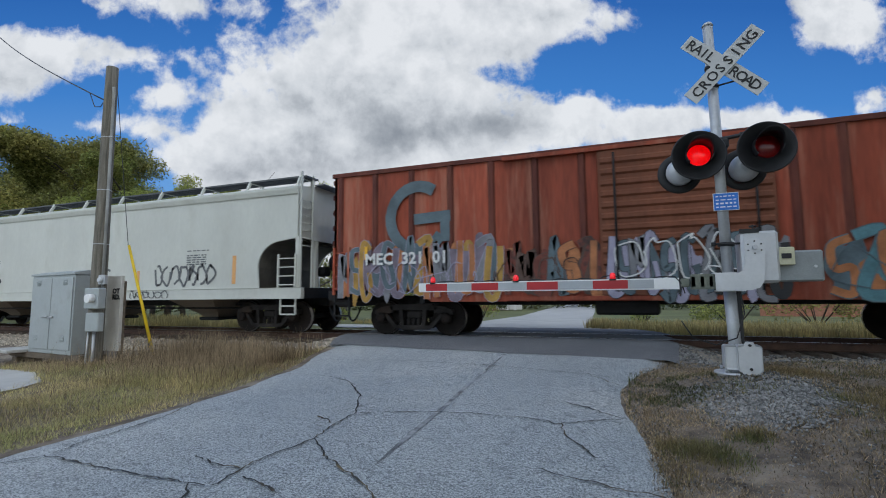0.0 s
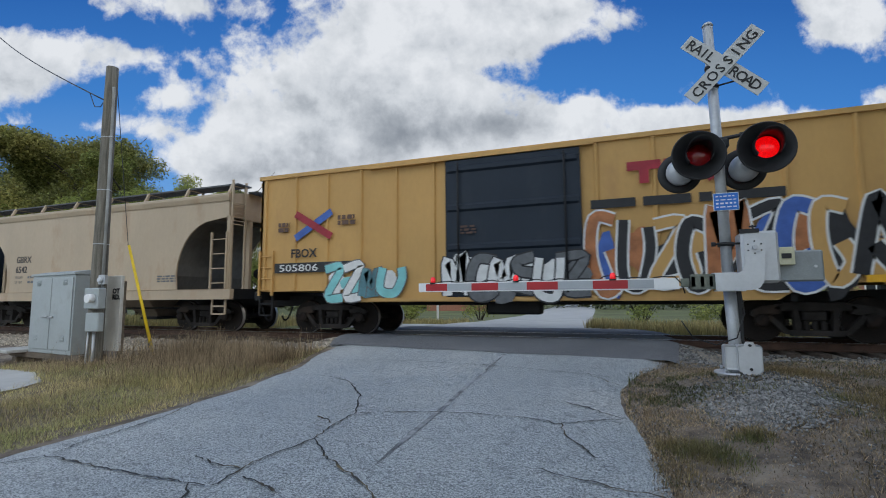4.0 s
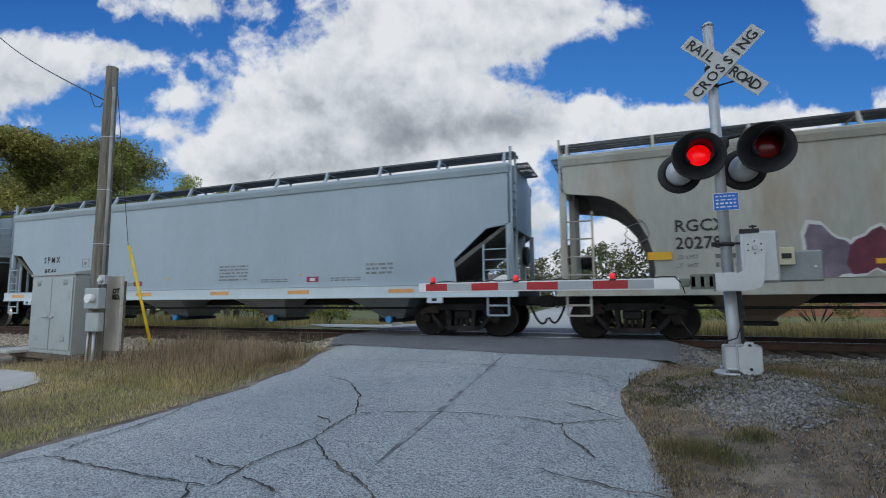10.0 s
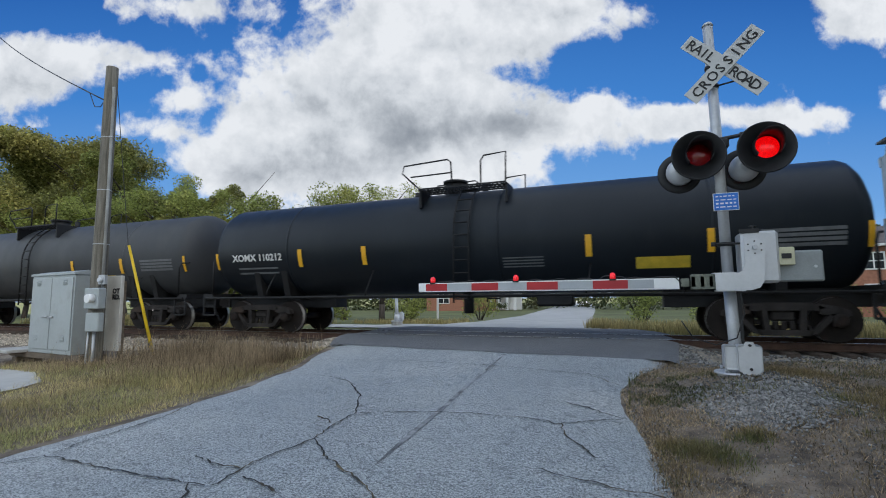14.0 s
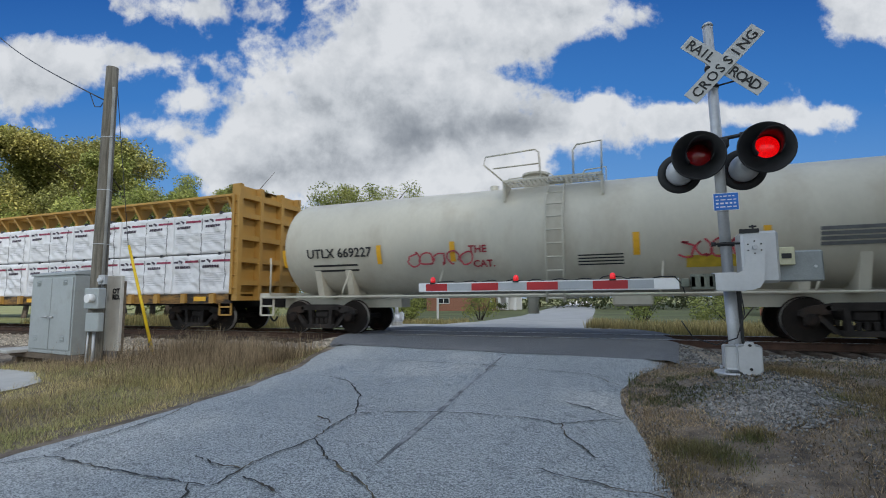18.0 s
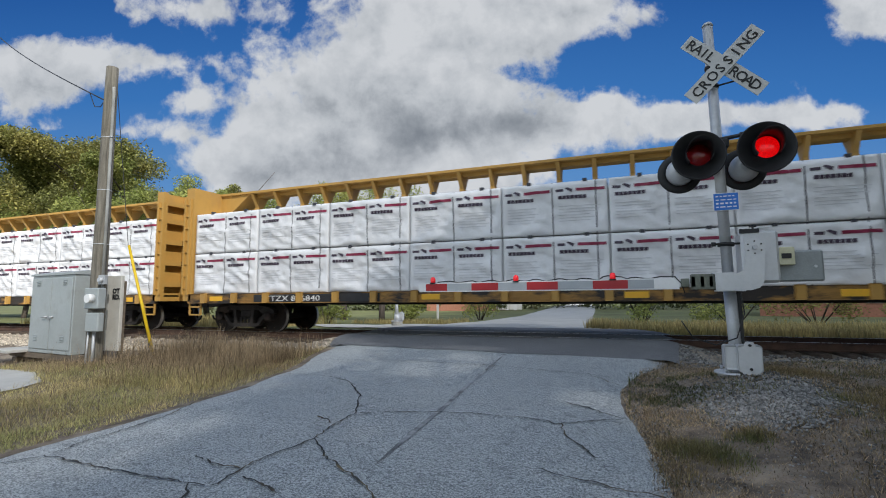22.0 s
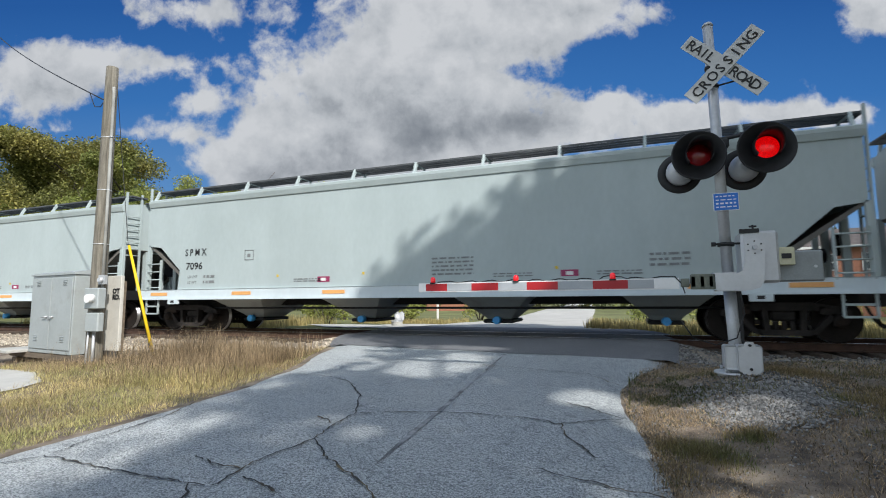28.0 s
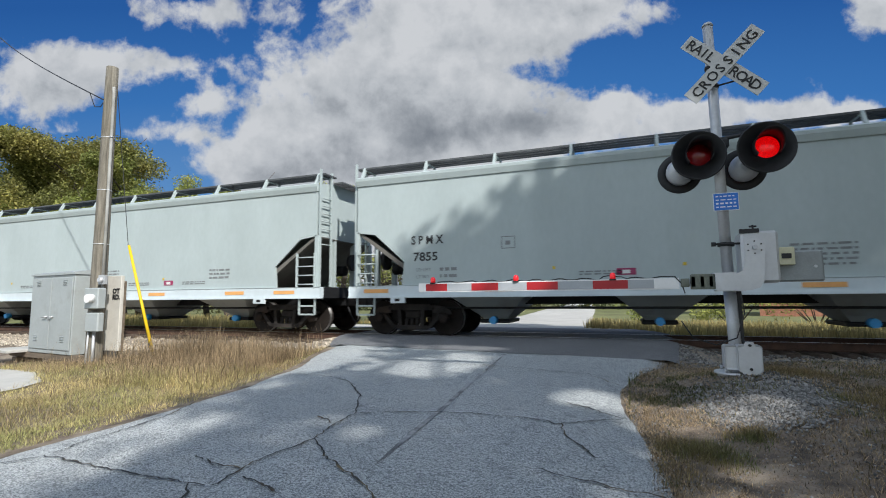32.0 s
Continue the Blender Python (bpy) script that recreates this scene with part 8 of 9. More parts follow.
# guy wire with its yellow guard, and the service drop
guy = tagged(empty("guy_wire"), "thin steel guy wire with a yellow plastic guard", "guy wire")
bm = bmesh.new()
tube(bm, [(-9.70, -5.2, -0.35), (-10.45, -5.35, 2.2), (-10.72, -5.62, 5.75)], 0.007, 6)
part("wire", bm, HOOD, guy)
bm = bmesh.new()
cyl(bm, (-9.685, -5.2, -0.22), (-10.44, -5.34, 2.2), 0.035, 0.028, n=10)
part("guard", bm, YELLOW, guy, "yellow plastic guy guard")
wire = tagged(empty("overhead_wire"), "thin black service wire sagging to the pole", "wire")
bm = bmesh.new()
a, b = Vector((-10.93, -5.78, 5.50)), Vector((-33.0, 0.2, 18.6))
pts = []
for i in range(25):
    u = i / 24
    q = a.lerp(b, u)
    q.z -= 1.0 * math.sin(math.pi * u) * 0.9
    pts.append(tuple(q))
tube(bm, pts, 0.016, 6)
tube(bm, [(-11.75, -5.56, 5.87), (-11.4, -5.66, 5.45), (-11.05, -5.76, 5.36), (-10.9, -5.8, 5.42)], 0.010, 5)
part("conductor", bm, HOOD, wire)

# ---- track details ----
track = tagged(empty("track_bed"), "weathered timber ties under the rails", "track", kind="structure")
bm = bmesh.new()
box(bm, -0.115, 0.115, -1.30, 1.30, -0.36, -0.176, bev=0.012)
me_tie = bpy.data.meshes.new("tie")
bm.to_mesh(me_tie), bm.free()
me_tie.materials.append(TIE)
for k in range(90):
    xx = -28 + k * 0.5
    if -7.4 < xx < 0.6:
        continue
    t = part("tie", me_tie, None, track)
    t.matrix_basis = pose(xx + rnd.uniform(-0.02, 0.02), rnd.uniform(-0.04, 0.04), rnd.uniform(-0.012, 0.006), 0, 0, rnd.uniform(-1.2, 1.2))

# newer asphalt through the crossing, in three strips between and beside the rails
for name, y0, y1 in (("crossing_apron", -3.55, -0.83), ("crossing_panel", -0.66, 0.66), ("crossing_apron_beyond", 0.83, 3.4)):
    bm = bmesh.new()
    n, rows = 40, []
    for j in range(9):
        y = y0 + (y1 - y0) * j / 8
        l, r = along(ROAD_L, y) - 0.05, along(ROAD_R, y) + 0.05
        row = []
        for i in range(n + 1):
            x = l + (r - l) * i / n
            yy = y
            if j == 0 and y0 < -1:
                yy = y + 0.35 - 0.75 * i / n + 0.10 * noise.noise(Vector((x * 1.1, 3, 0))) + 0.03 * noise.noise(Vector((x * 5, 3, 0)))
            zz = base(yy) + (0.048 if abs(yy) > 1.0 else 0.018 + base(0) * -0.2) - (0.02 if j in (0, 8) and abs(y) > 3 else 0) - (0.05 if i in (0, n) else 0)
            row.append(bm.verts.new((x, yy, zz)))
        rows.append(row)
    for a, b in zip(rows[:-1], rows[1:]):
        for i in range(n):
            f = bm.faces.new((a[i], a[i + 1], b[i + 1], b[i]))
            f.smooth = True
    tagged(part(name, bm, ASPHALT_NEW), "dark newer asphalt at the rails", "pavement", kind="structure")

# cracks in the road: ragged dark lines from point to point
CRACKS = [
    [(-4.9, -10.38), (-4.71, -10.15), (-4.22, -10.19), (-3.76, -10.23), (-3.0, -10.24), (-2.78, -10.23)],
    [(-2.78, -10.23), (-2.8, -9.69), (-2.7, -9.16), (-2.77, -8.75), (-2.78, -8.34), (-3.11, -7.67), (-3.62, -6.99), (-4.16, -6.65), (-4.75, -6.53), (-5.26, -6.56)],
    [(-3.4, -9.81), (-3.08, -9.91), (-2.76, -9.92)],
    [(-2.68, -9.16), (-2.36, -9.49), (-2.1, -9.68), (-1.88, -9.8), (-1.52, -10.13)],
]
CRACKS += [
    [(-2.73, -8.28), (-1.98, -8.04), (-1.56, -7.97), (-0.91, -7.97), (-0.71, -8.05), (-0.49, -7.89), (-0.07, -7.63)],
    [(-0.67, -8.04), (-0.59, -8.37), (-0.42, -8.62), (-0.27, -8.91)],
    [(-5.5, -5.75), (-5.33, -5.25), (-4.33, -5.15), (-3.67, -5.12), (-2.22, -5.23), (-1.37, -5.37), (-0.61, -5.5), (-0.15, -5.64)],
    [(-0.62, -5.42), (-0.36, -5.84), (-0.15, -6.1)],
    [(-0.73, -7.21), (-0.47, -7.34), (-0.23, -7.57), (-0.05, -7.67)],
]
CRACKS += [
    [(-0.7, -9.22), (-0.25, -9.34), (0.2, -9.42)],
    [(-4.72, -10.08), (-4.78, -9.79), (-4.77, -9.24), (-4.82, -8.86), (-5.02, -8.34), (-5.2, -7.9)],
    [(-2.99, -10.25), (-2.83, -10.41), (-2.68, -10.7)],
    [(-2.68, -10.04), (-2.41, -10.12), (-2.24, -10.2)],
    [(-3.1, -8.55), (-2.93, -8.6), (-2.77, -8.75)],
]
for k, pts in enumerate(CRACKS):
    bm = bmesh.new()
    r = random.Random(k)
    fine = []
    for a, b in zip(pts[:-1], pts[1:]):
        n = max(2, int(math.dist(a, b) / 0.045))
        for i in range(n):
            u = i / n
            fine.append((a[0] + (b[0] - a[0]) * u + r.uniform(-0.012, 0.012) + 0.03 * noise.noise(Vector((a[0] + u * 3, a[1], k))), a[1] + (b[1] - a[1]) * u + r.uniform(-0.012, 0.012) + 0.03 * noise.noise(Vector((a[1], a[0] + u * 3, k)))))
    prev = None
    for i, (x, y) in enumerate(fine):
        w = 0.0035 + 0.012 * abs(noise.noise(Vector((x * 3.5, y * 3.5, k)))) + r.uniform(0, 0.004)
        l, q = along(ROAD_L, y), along(ROAD_R, y)
        u = (x - l) / (q - l)
        z = base(y) + 0.02 + 0.04 * (1 - (2 * u - 1) ** 2) * (abs(y) > 4) + 0.012
        a, b = fine[max(0, i - 1)], fine[min(len(fine) - 1, i + 1)]
        dx, dy = b[0] - a[0], b[1] - a[1]
        d = math.hypot(dx, dy) or 1
        cur = (bm.verts.new((x - dy / d * w, y + dx / d * w, z)), bm.verts.new((x + dy / d * w, y - dx / d * w, z)))
        if prev:
            bm.faces.new((prev[0], prev[1], cur[1], cur[0]))
        prev = cur
    part("crack", bm, CRACK, road)
# a long tar seam up the middle of the road
bm = bmesh.new()
prev = None
for i in range(60):
    u = i / 59
    x, y = -1.86 - 0.36 * u + 0.02 * noise.noise(Vector((u * 5, 2, 0))), -9.75 + 6.2 * u
    w = 0.027 * smooth(0, 0.15, u) * (1 - 0.3 * u) + 0.018 * noise.noise(Vector((y * 2, 1, 1)))
    z = base(y) + 0.02 + 0.04 * 0.85 * (abs(y) > 4) + 0.010
    cur = (bm.verts.new((x - w, y, z)), bm.verts.new((x + w, y, z)))
    if prev:
        bm.faces.new((prev[0], prev[1], cur[1], cur[0]))
    prev = cur
part("tar_seam", bm, material("tar_seam", (0.15, 0.155, 0.16), 0.9, vary=0.4, scale=9, bump=0.6, bscale=70, tint=(0.38, 0.39, 0.39), tint_scale=4, tint_at=(0.46, 0.6)), road)


# ---- loose stone ----
def stones(name, n, place, size, mat_, label, seed):
    """Many small broken stones, joined."""
    r = random.Random(seed)
    vs, fs = [], []
    for _ in range(n):
        x, y = place(r)
        s = r.uniform(*size)
        z = ground_z(x, y) + s * 0.25
        a, tilt = r.uniform(0, 6.28), r.uniform(-0.5, 0.5)
        k = len(vs)
        for dx, dy, dz in ((1, 0, 0), (-1, 0.1, 0), (0, 1, 0), (0.1, -1, 0), (0.2, 0.1, 1), (0, 0, -1)):
            jx, jy, jz = dx * r.uniform(0.6, 1.1), dy * r.uniform(0.6, 1.1), dz * r.uniform(0.45, 0.8) + tilt * dx * 0.5
            vs.append((x + s * (jx * math.cos(a) - jy * math.sin(a)), y + s * (jx * math.sin(a) + jy * math.cos(a)), z + s * jz))
        for a_, b_, c_ in ((0, 2, 4), (2, 1, 4), (1, 3, 4), (3, 0, 4), (2, 0, 5), (1, 2, 5), (3, 1, 5), (0, 3, 5)):
            fs.append((k + a_, k + b_, k + c_))
    me = bpy.data.meshes.new(name)
    me.from_pydata(vs, [], fs)
    return tagged(part(name, me, mat_), label, "stones", kind="stuff")


def bank_left(r):
    return r.uniform(-24, -6.6), -1.2 - 2.6 * r.random() ** 1.3


def bank_right(r):
    return r.uniform(0.7, 9.0), -1.2 - 3.0 * r.random() ** 1.2


def pile_right(r):
    while True:
        x, y = r.uniform(0.0, 3.4), r.uniform(-8.9, -4.3)
        k = 1.1 - math.hypot((x - 1.25) / 0.85, (y + 6.8) / 0.95) + 0.5 * noise.noise(Vector((x * 1.4, y * 1.4, 8.0)))
        if r.random() < k * 0.8:
            return x, y


PALE_GRAVEL = material("pale_gravel", (0.55, 0.54, 0.50), 0.9, vary=0.25, scale=12.0, piece=0.5)


def pad_place(r):
    a, q = r.uniform(0, 6.28), math.sqrt(r.random())
    return -12.9 + 3.6 * q * math.cos(a), -8.1 + 1.7 * q * math.sin(a)


def verge_right(r):
    return 0.15 + 4.5 * r.random() ** 1.4, r.uniform(-11.5, -3.5)


stones("ballast_stones", 9000, bank_left, (0.018, 0.045), STONE, "pale broken ballast stone beside the track", 1)
stones("ballast_stones_dark", 7000, bank_right, (0.018, 0.045), GRAVEL, "grey ballast stone beside the track", 2)
stones("gravel_spill", 6500, pile_right, (0.006, 0.026), GRAVEL, "grey gravel spread on the verge", 3)
stones("verge_pebbles", 9000, verge_right, (0.004, 0.018), GRAVEL, "scattered pebbles on bare earth", 4)
stones("pad_gravel", 2600, pad_place, (0.008, 0.03), PALE_GRAVEL, "pale gravel before the equipment case", 12)
stones("far_ballast", 4000, lambda r: (r.uniform(-22, 12), 1.3 + 2.2 * r.random()), (0.02, 0.045), STONE, "ballast stone beyond the track", 5)


# ---- grass ----
DRY = material("dry_grass", (0.55, 0.455, 0.22), 0.8, vary=0.3, scale=0.6, piece=0.6, tint=(0.38, 0.37, 0.15), tint_scale=0.55, tint_at=(0.44, 0.62))
OLIVE = material("olive_grass", (0.29, 0.21, 0.10), 0.8, vary=0.3, scale=0.8, piece=0.5, tint=(0.13, 0.145, 0.05), tint_scale=0.7, tint_at=(0.45, 0.6))
DEAD = material("dead_weeds", (0.36, 0.27, 0.165), 0.85, vary=0.3, scale=0.8, piece=0.8, tint=(0.19, 0.14, 0.085), tint_scale=0.6, tint_at=(0.52, 0.68))
GREEN = material("green_weeds", (0.115, 0.125, 0.055), 0.8, vary=0.3, scale=0.8, piece=0.4, tint=(0.24, 0.20, 0.09), tint_scale=0.8, tint_at=(0.5, 0.65))
STRAW = material("straw_grass", (0.46, 0.37, 0.16), 0.8, vary=0.25, scale=0.5, piece=0.35, tint=(0.16, 0.18, 0.05), tint_scale=0.3, tint_at=(0.5, 0.7))

for m in (DRY, OLIVE, DEAD, GREEN, STRAW):
    leafy(m)


def grass(name, n, place, height, mat_, label, seed, width=0.006, lean=0.5):
    r = random.Random(seed)
    vs, fs = [], []
    for _ in range(n):
        x, y, hk = place(r)
        z = ground_z(x, y) - 0.01
        h = r.uniform(*height) * hk
        a, b = r.uniform(0, 6.28), r.uniform(0.1, lean) * h
        w = width * r.uniform(0.6, 1.4)
        ca, sa = math.cos(a), math.sin(a)
        pa = a + 1.57
        px, py = math.cos(pa) * w, math.sin(pa) * w
        k = len(vs)
        vs += [(x - px, y - py, z), (x + px, y + py, z), (x + ca * b * 0.35 - px * 0.8, y + sa * b * 0.35 - py * 0.8, z + h * 0.55),
               (x + ca * b * 0.35 + px * 0.8, y + sa * b * 0.35 + py * 0.8, z + h * 0.55), (x + ca * b, y + sa * b, z + h * r.uniform(0.85, 1.0))]
        fs += [(k, k + 1, k + 3, k + 2), (k + 2, k + 3, k + 4)]
    me = bpy.data.meshes.new(name)
    me.from_pydata(vs, [], fs)
    return tagged(part(name, me, mat_), label, "grass", kind="stuff")


def verge_left(r):
    while True:
        x, y = r.uniform(-19, -5.3), r.uniform(-10.5, -3.3)
        edge = along(ROAD_L, y) - x
        if edge < 0.05 or (x < -10.5 and y > -5.6 - 0.15 * (x + 10)):
            continue
        if ((x + 12.9) / 3.5) ** 2 + ((y + 8.1) / 1.5) ** 2 < 1 or (x < -13.0 and y > -8.2):
            continue
        c = 0.55 + 0.75 * noise.noise(Vector((x * 0.8, y * 0.8, 4.0)))
        hk = smooth(0.0, 0.8, edge) * (0.6 + 0.4 * c) * (0.7 if y < -7.5 or y > -4.9 else 1.15) * (0.6 if x < -8.2 else 1)
        if r.random() < 0.35 + 0.65 * c:
            return x, y, max(0.3, hk)


def weeds_left(r):
    """Brown weeds stand thick towards the track and the case, and thin out towards the viewer."""
    while True:
        x, y, k = verge_left(r)
        if r.random() < 0.12 + 0.88 * smooth(-8.0, -5.6, y):
            return x, y, k


def tall_left(r):
    x, y = r.gauss(-7.9, 1.1), r.gauss(-5.3, 0.6)
    return min(x, -6.2), min(y, -4.0), 0.6 + 0.6 * max(0, noise.noise(Vector((x * 1.3, y * 1.3, 6.0))) + 0.3)


def weeds_right(r):
    while True:
        x, y = 0.1 + 7 * r.random() ** 1.3, r.uniform(-11.4, -3.6)
        c = noise.noise(Vector((x * 0.9, y * 0.9, 14.0)))
        if 1.0 - math.hypot((x - 1.25) / 0.85, (y + 6.8) / 0.95) + 0.5 * noise.noise(Vector((x * 1.4, y * 1.4, 8.0))) > 0.25 and r.random() < 0.9:
            continue
        if r.random() < 0.7 + 0.4 * c:
            return x, y, 0.6 + 0.8 * max(0, c) + 0.1 * max(0, x - 2)


def far_right(r):
    return r.uniform(-1.4, 16) , 3.6 + 6 * r.random() ** 1.6, 0.8 + 0.4 * noise.noise(Vector((r.random(), 1, 1)))


def far_left(r):
    x = r.uniform(-30, -8.4)
    return x, (9.2 if x > -13.6 else 3.2) + 5 * r.random() ** 1.5, 0.9 if x < -13.6 else 0.45


grass("verge_grass", 95000, verge_left, (0.05, 0.24), DRY, "dry tan grass along the road edge", 1, width=0.0030, lean=1.7)
grass("brown_weeds", 15000, weeds_left, (0.12, 0.46), DEAD, "brown dead weeds among the verge grass", 11, width=0.003, lean=0.9)
grass("tall_weeds", 7500, tall_left, (0.30, 0.80), DEAD, "tall dry weeds beside the track", 2, width=0.0026, lean=0.8)
grass("dead_weeds", 85000, weeds_right, (0.025, 0.085), DEAD, "dead brown weeds on the verge", 3, width=0.0028, lean=1.7)
def tufts_right(r):
    while True:
        x, y = 0.15 + 5.5 * r.random() ** 1.2, r.uniform(-10.6, -3.7)
        c = 0.22 * noise.noise(Vector((x * 1.6, y * 1.6, 31.0)))
        for gx, gy, gr in ((0.5, -8.35, 0.5), (0.95, -7.9, 0.25), (2.15, -8.1, 0.5), (2.6, -6.7, 0.8), (1.9, -5.5, 0.6)):
            c = max(c, 0.6 * (1 - math.hypot(x - gx, y - gy) / gr) + 0.3 * noise.noise(Vector((x * 2.4, y * 2.4, 31.0))))
        if c > 0.05 and r.random() < 2.2 * c:
            return x, y, 0.5 + 0.9 * c


def green_right(r):
    x, y = r.gauss(0.40, 0.28), r.gauss(-6.1, 0.5)
    if noise.noise(Vector((x * 2.2, y * 2.2, 41.0))) < -0.15:
        x, y = r.gauss(2.4, 0.8), r.gauss(-5.2, 0.6)
    return max(x, -0.05), min(y, -3.7), 0.9


grass("dry_tufts", 15000, tufts_right, (0.04, 0.15), OLIVE, "olive-brown tufts of grass on the verge", 6, width=0.0026, lean=1.3)
grass("green_weeds", 4500, green_right, (0.02, 0.07), GREEN, "low green weeds at the road edge", 7, lean=0.9)
def road_edge(r):
    y = r.uniform(-11.0, -3.6)
    return along(ROAD_R, y) - 0.06 + 0.5 * r.random() ** 1.7 + 0.10 * noise.noise(Vector((y * 2.0, 3.0, 3.0))), y, 0.5 + 0.5 * r.random()


grass("straw_litter", 26000, lambda r: (*verge_right(r), 1.0), (0.008, 0.024), DEAD, "brown straw litter on bare earth", 10, width=0.0025, lean=5.0)
grass("edge_weeds", 14000, road_edge, (0.012, 0.05), DEAD, "dead weeds and litter along the road edge", 8, width=0.005, lean=1.2)
stones("edge_gravel", 2600, lambda r: road_edge(r)[:2], (0.004, 0.016), GRAVEL, "loose gravel along the road edge", 9)
grass("far_tall_grass", 14000, far_right, (0.22, 0.62), STRAW, "tall straw-coloured grass beyond the track", 4, width=0.012)
grass("far_grass", 9000, far_left, (0.3, 0.7), STRAW, "rough straw grass beyond the track", 5, width=0.012)


# ---- trees and bushes ----
BARK = material("bark", (0.075, 0.06, 0.048), 0.95, vary=0.3, scale=4, bump=0.6, bscale=14, stretch=(3, 3, 0.6))
LEAF_DARK = material("leaf_dark_olive", (0.20, 0.21, 0.06), 0.7, vary=0.35, scale=0.5, piece=0.6, tint=(0.36, 0.31, 0.09), tint_scale=0.22, tint_at=(0.45, 0.65))
LEAF_MID = material("leaf_green", (0.25, 0.285, 0.075), 0.7, vary=0.35, scale=0.5, piece=0.6, tint=(0.27, 0.24, 0.07), tint_scale=0.25, tint_at=(0.5, 0.7))
LEAF_PALE = material("leaf_yellow_green", (0.31, 0.34, 0.09), 0.7, vary=0.3, scale=0.4, piece=0.4, tint=(0.40, 0.35, 0.10), tint_scale=0.4, tint_at=(0.5, 0.7))
LEAF_FAR = material("leaf_far", (0.085, 0.105, 0.040), 0.8, vary=0.3, scale=0.15, piece=0.4, tint=(0.13, 0.115, 0.045), tint_scale=0.1, tint_at=(0.45, 0.65))

for m in (LEAF_DARK, LEAF_MID, LEAF_PALE, LEAF_FAR):
    leafy(m, 0.5)


def leaf_cloud(vs, fs, c, rad, n, size, r, flatten=0.75):
    for _ in range(n):
        d = Vector((r.gauss(0, 1), r.gauss(0, 1), r.gauss(0, 1))).normalized() * (r.random() ** 0.45)
        p = Vector(c) + Vector((d.x * rad, d.y * rad, d.z * rad * flatten))
        u = Vector((r.gauss(0, 1), r.gauss(0, 1), r.gauss(0, 0.6))).normalized()
        w = u.orthogonal().normalized()
        s = size * r.uniform(0.6, 1.3)
        k = len(vs)
        vs += [tuple(p - u * s), tuple(p - w * s * 0.5), tuple(p + u * s), tuple(p + w * s * 0.5)]
        fs.append((k, k + 1, k + 2, k + 3))


def tree(x, y, h, spread_, seed, leaf, label, leaves=5000, size=0.16, bare=0.35, category="tree", name="tree", clumps=26, z0=None, airy=1.0, gaps=()):
    """A tree: bent trunk, limbs, and many leaf clumps along them with gaps between."""
    r = random.Random(seed)
    t = tagged(empty(name), label, category)
    gz = ground_z(x, y) if z0 is None else z0
    bm = bmesh.new()
    pts = [Vector((x, y, gz - 0.2))]
    n = 6
    for i in range(n):
        pts.append(pts[-1] + Vector((r.uniform(-0.05, 0.05) * h * 0.5, r.uniform(-0.05, 0.05) * h * 0.5, h * 0.80 / n)))
    rad = 0.022 * h
    for i in range(n):
        cyl(bm, pts[i], pts[i + 1], rad * (1 - 0.6 * i / n), rad * (1 - 0.6 * (i + 1) / n), n=9)
    tips = [pts[-1]]
    for k in range(11):
        i = r.randrange(max(1, int(n * bare)), n + 1)
        a = pts[i]
        ang = k * 2.4 + r.uniform(-0.4, 0.4)
        l = spread_ * r.uniform(0.55, 1.0)
        mid = a + Vector((math.cos(ang) * l * 0.55, math.sin(ang) * l * 0.55, l * r.uniform(0.15, 0.5)))
        end = mid + Vector((math.cos(ang) * l * 0.45, math.sin(ang) * l * 0.45, l * r.uniform(0.2, 0.6)))
        lr = rad * 0.42 * (1 - 0.4 * i / n)
        cyl(bm, a, mid, lr, lr * 0.65, n=6)
        cyl(bm, mid, end, lr * 0.65, lr * 0.25, n=6)
        tips += [mid.lerp(end, 0.4), end]
    part("trunk", bm, BARK, t)
    vs, fs = [], []
    per = leaves // clumps
    for k in range(clumps):
        q = tips[k] if k < len(tips) else r.choice(tips)
        c = q + Vector((r.gauss(0, 0.3), r.gauss(0, 0.3), r.uniform(-0.1, 0.45))) * spread_ * 0.5
        c.z = min(c.z, gz + h * 0.93)
        leaf_cloud(vs, fs, c, spread_ * r.uniform(0.20, 0.36) * airy, per, size, r)
    # drop the leaves on the sun's path to each chosen light patch
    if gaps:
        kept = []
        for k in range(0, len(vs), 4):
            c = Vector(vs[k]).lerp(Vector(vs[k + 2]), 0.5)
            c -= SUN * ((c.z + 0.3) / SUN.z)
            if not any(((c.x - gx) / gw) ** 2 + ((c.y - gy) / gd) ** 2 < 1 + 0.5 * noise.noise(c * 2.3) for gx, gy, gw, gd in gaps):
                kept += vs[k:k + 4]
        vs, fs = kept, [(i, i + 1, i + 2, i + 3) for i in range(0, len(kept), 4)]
    me = bpy.data.meshes.new("crown")
    me.from_pydata(vs, [], fs)
    part("crown", me, leaf, t)
    return t


def bush(x, y, h, w, seed, leaf, label, leaves=1800, size=0.10):
    r = random.Random(seed)
    t = tagged(empty("bush"), label, "bush")
    gz = ground_z(x, y)
    bm = bmesh.new()
    for k in range(9):
        a = k * 0.7
        e = Vector((x + math.cos(a) * w * 0.35, y + math.sin(a) * w * 0.35, gz + h * r.uniform(0.55, 0.95)))
        cyl(bm, (x + 0.1 * math.cos(a), y + 0.1 * math.sin(a), gz - 0.05), e, 0.02 * h ** 0.5, 0.006, n=5)
    part("stem", bm, BARK, t)
    vs, fs = [], []
    for k in range(14):
        a, q = r.uniform(0, 6.28), math.sqrt(r.random())
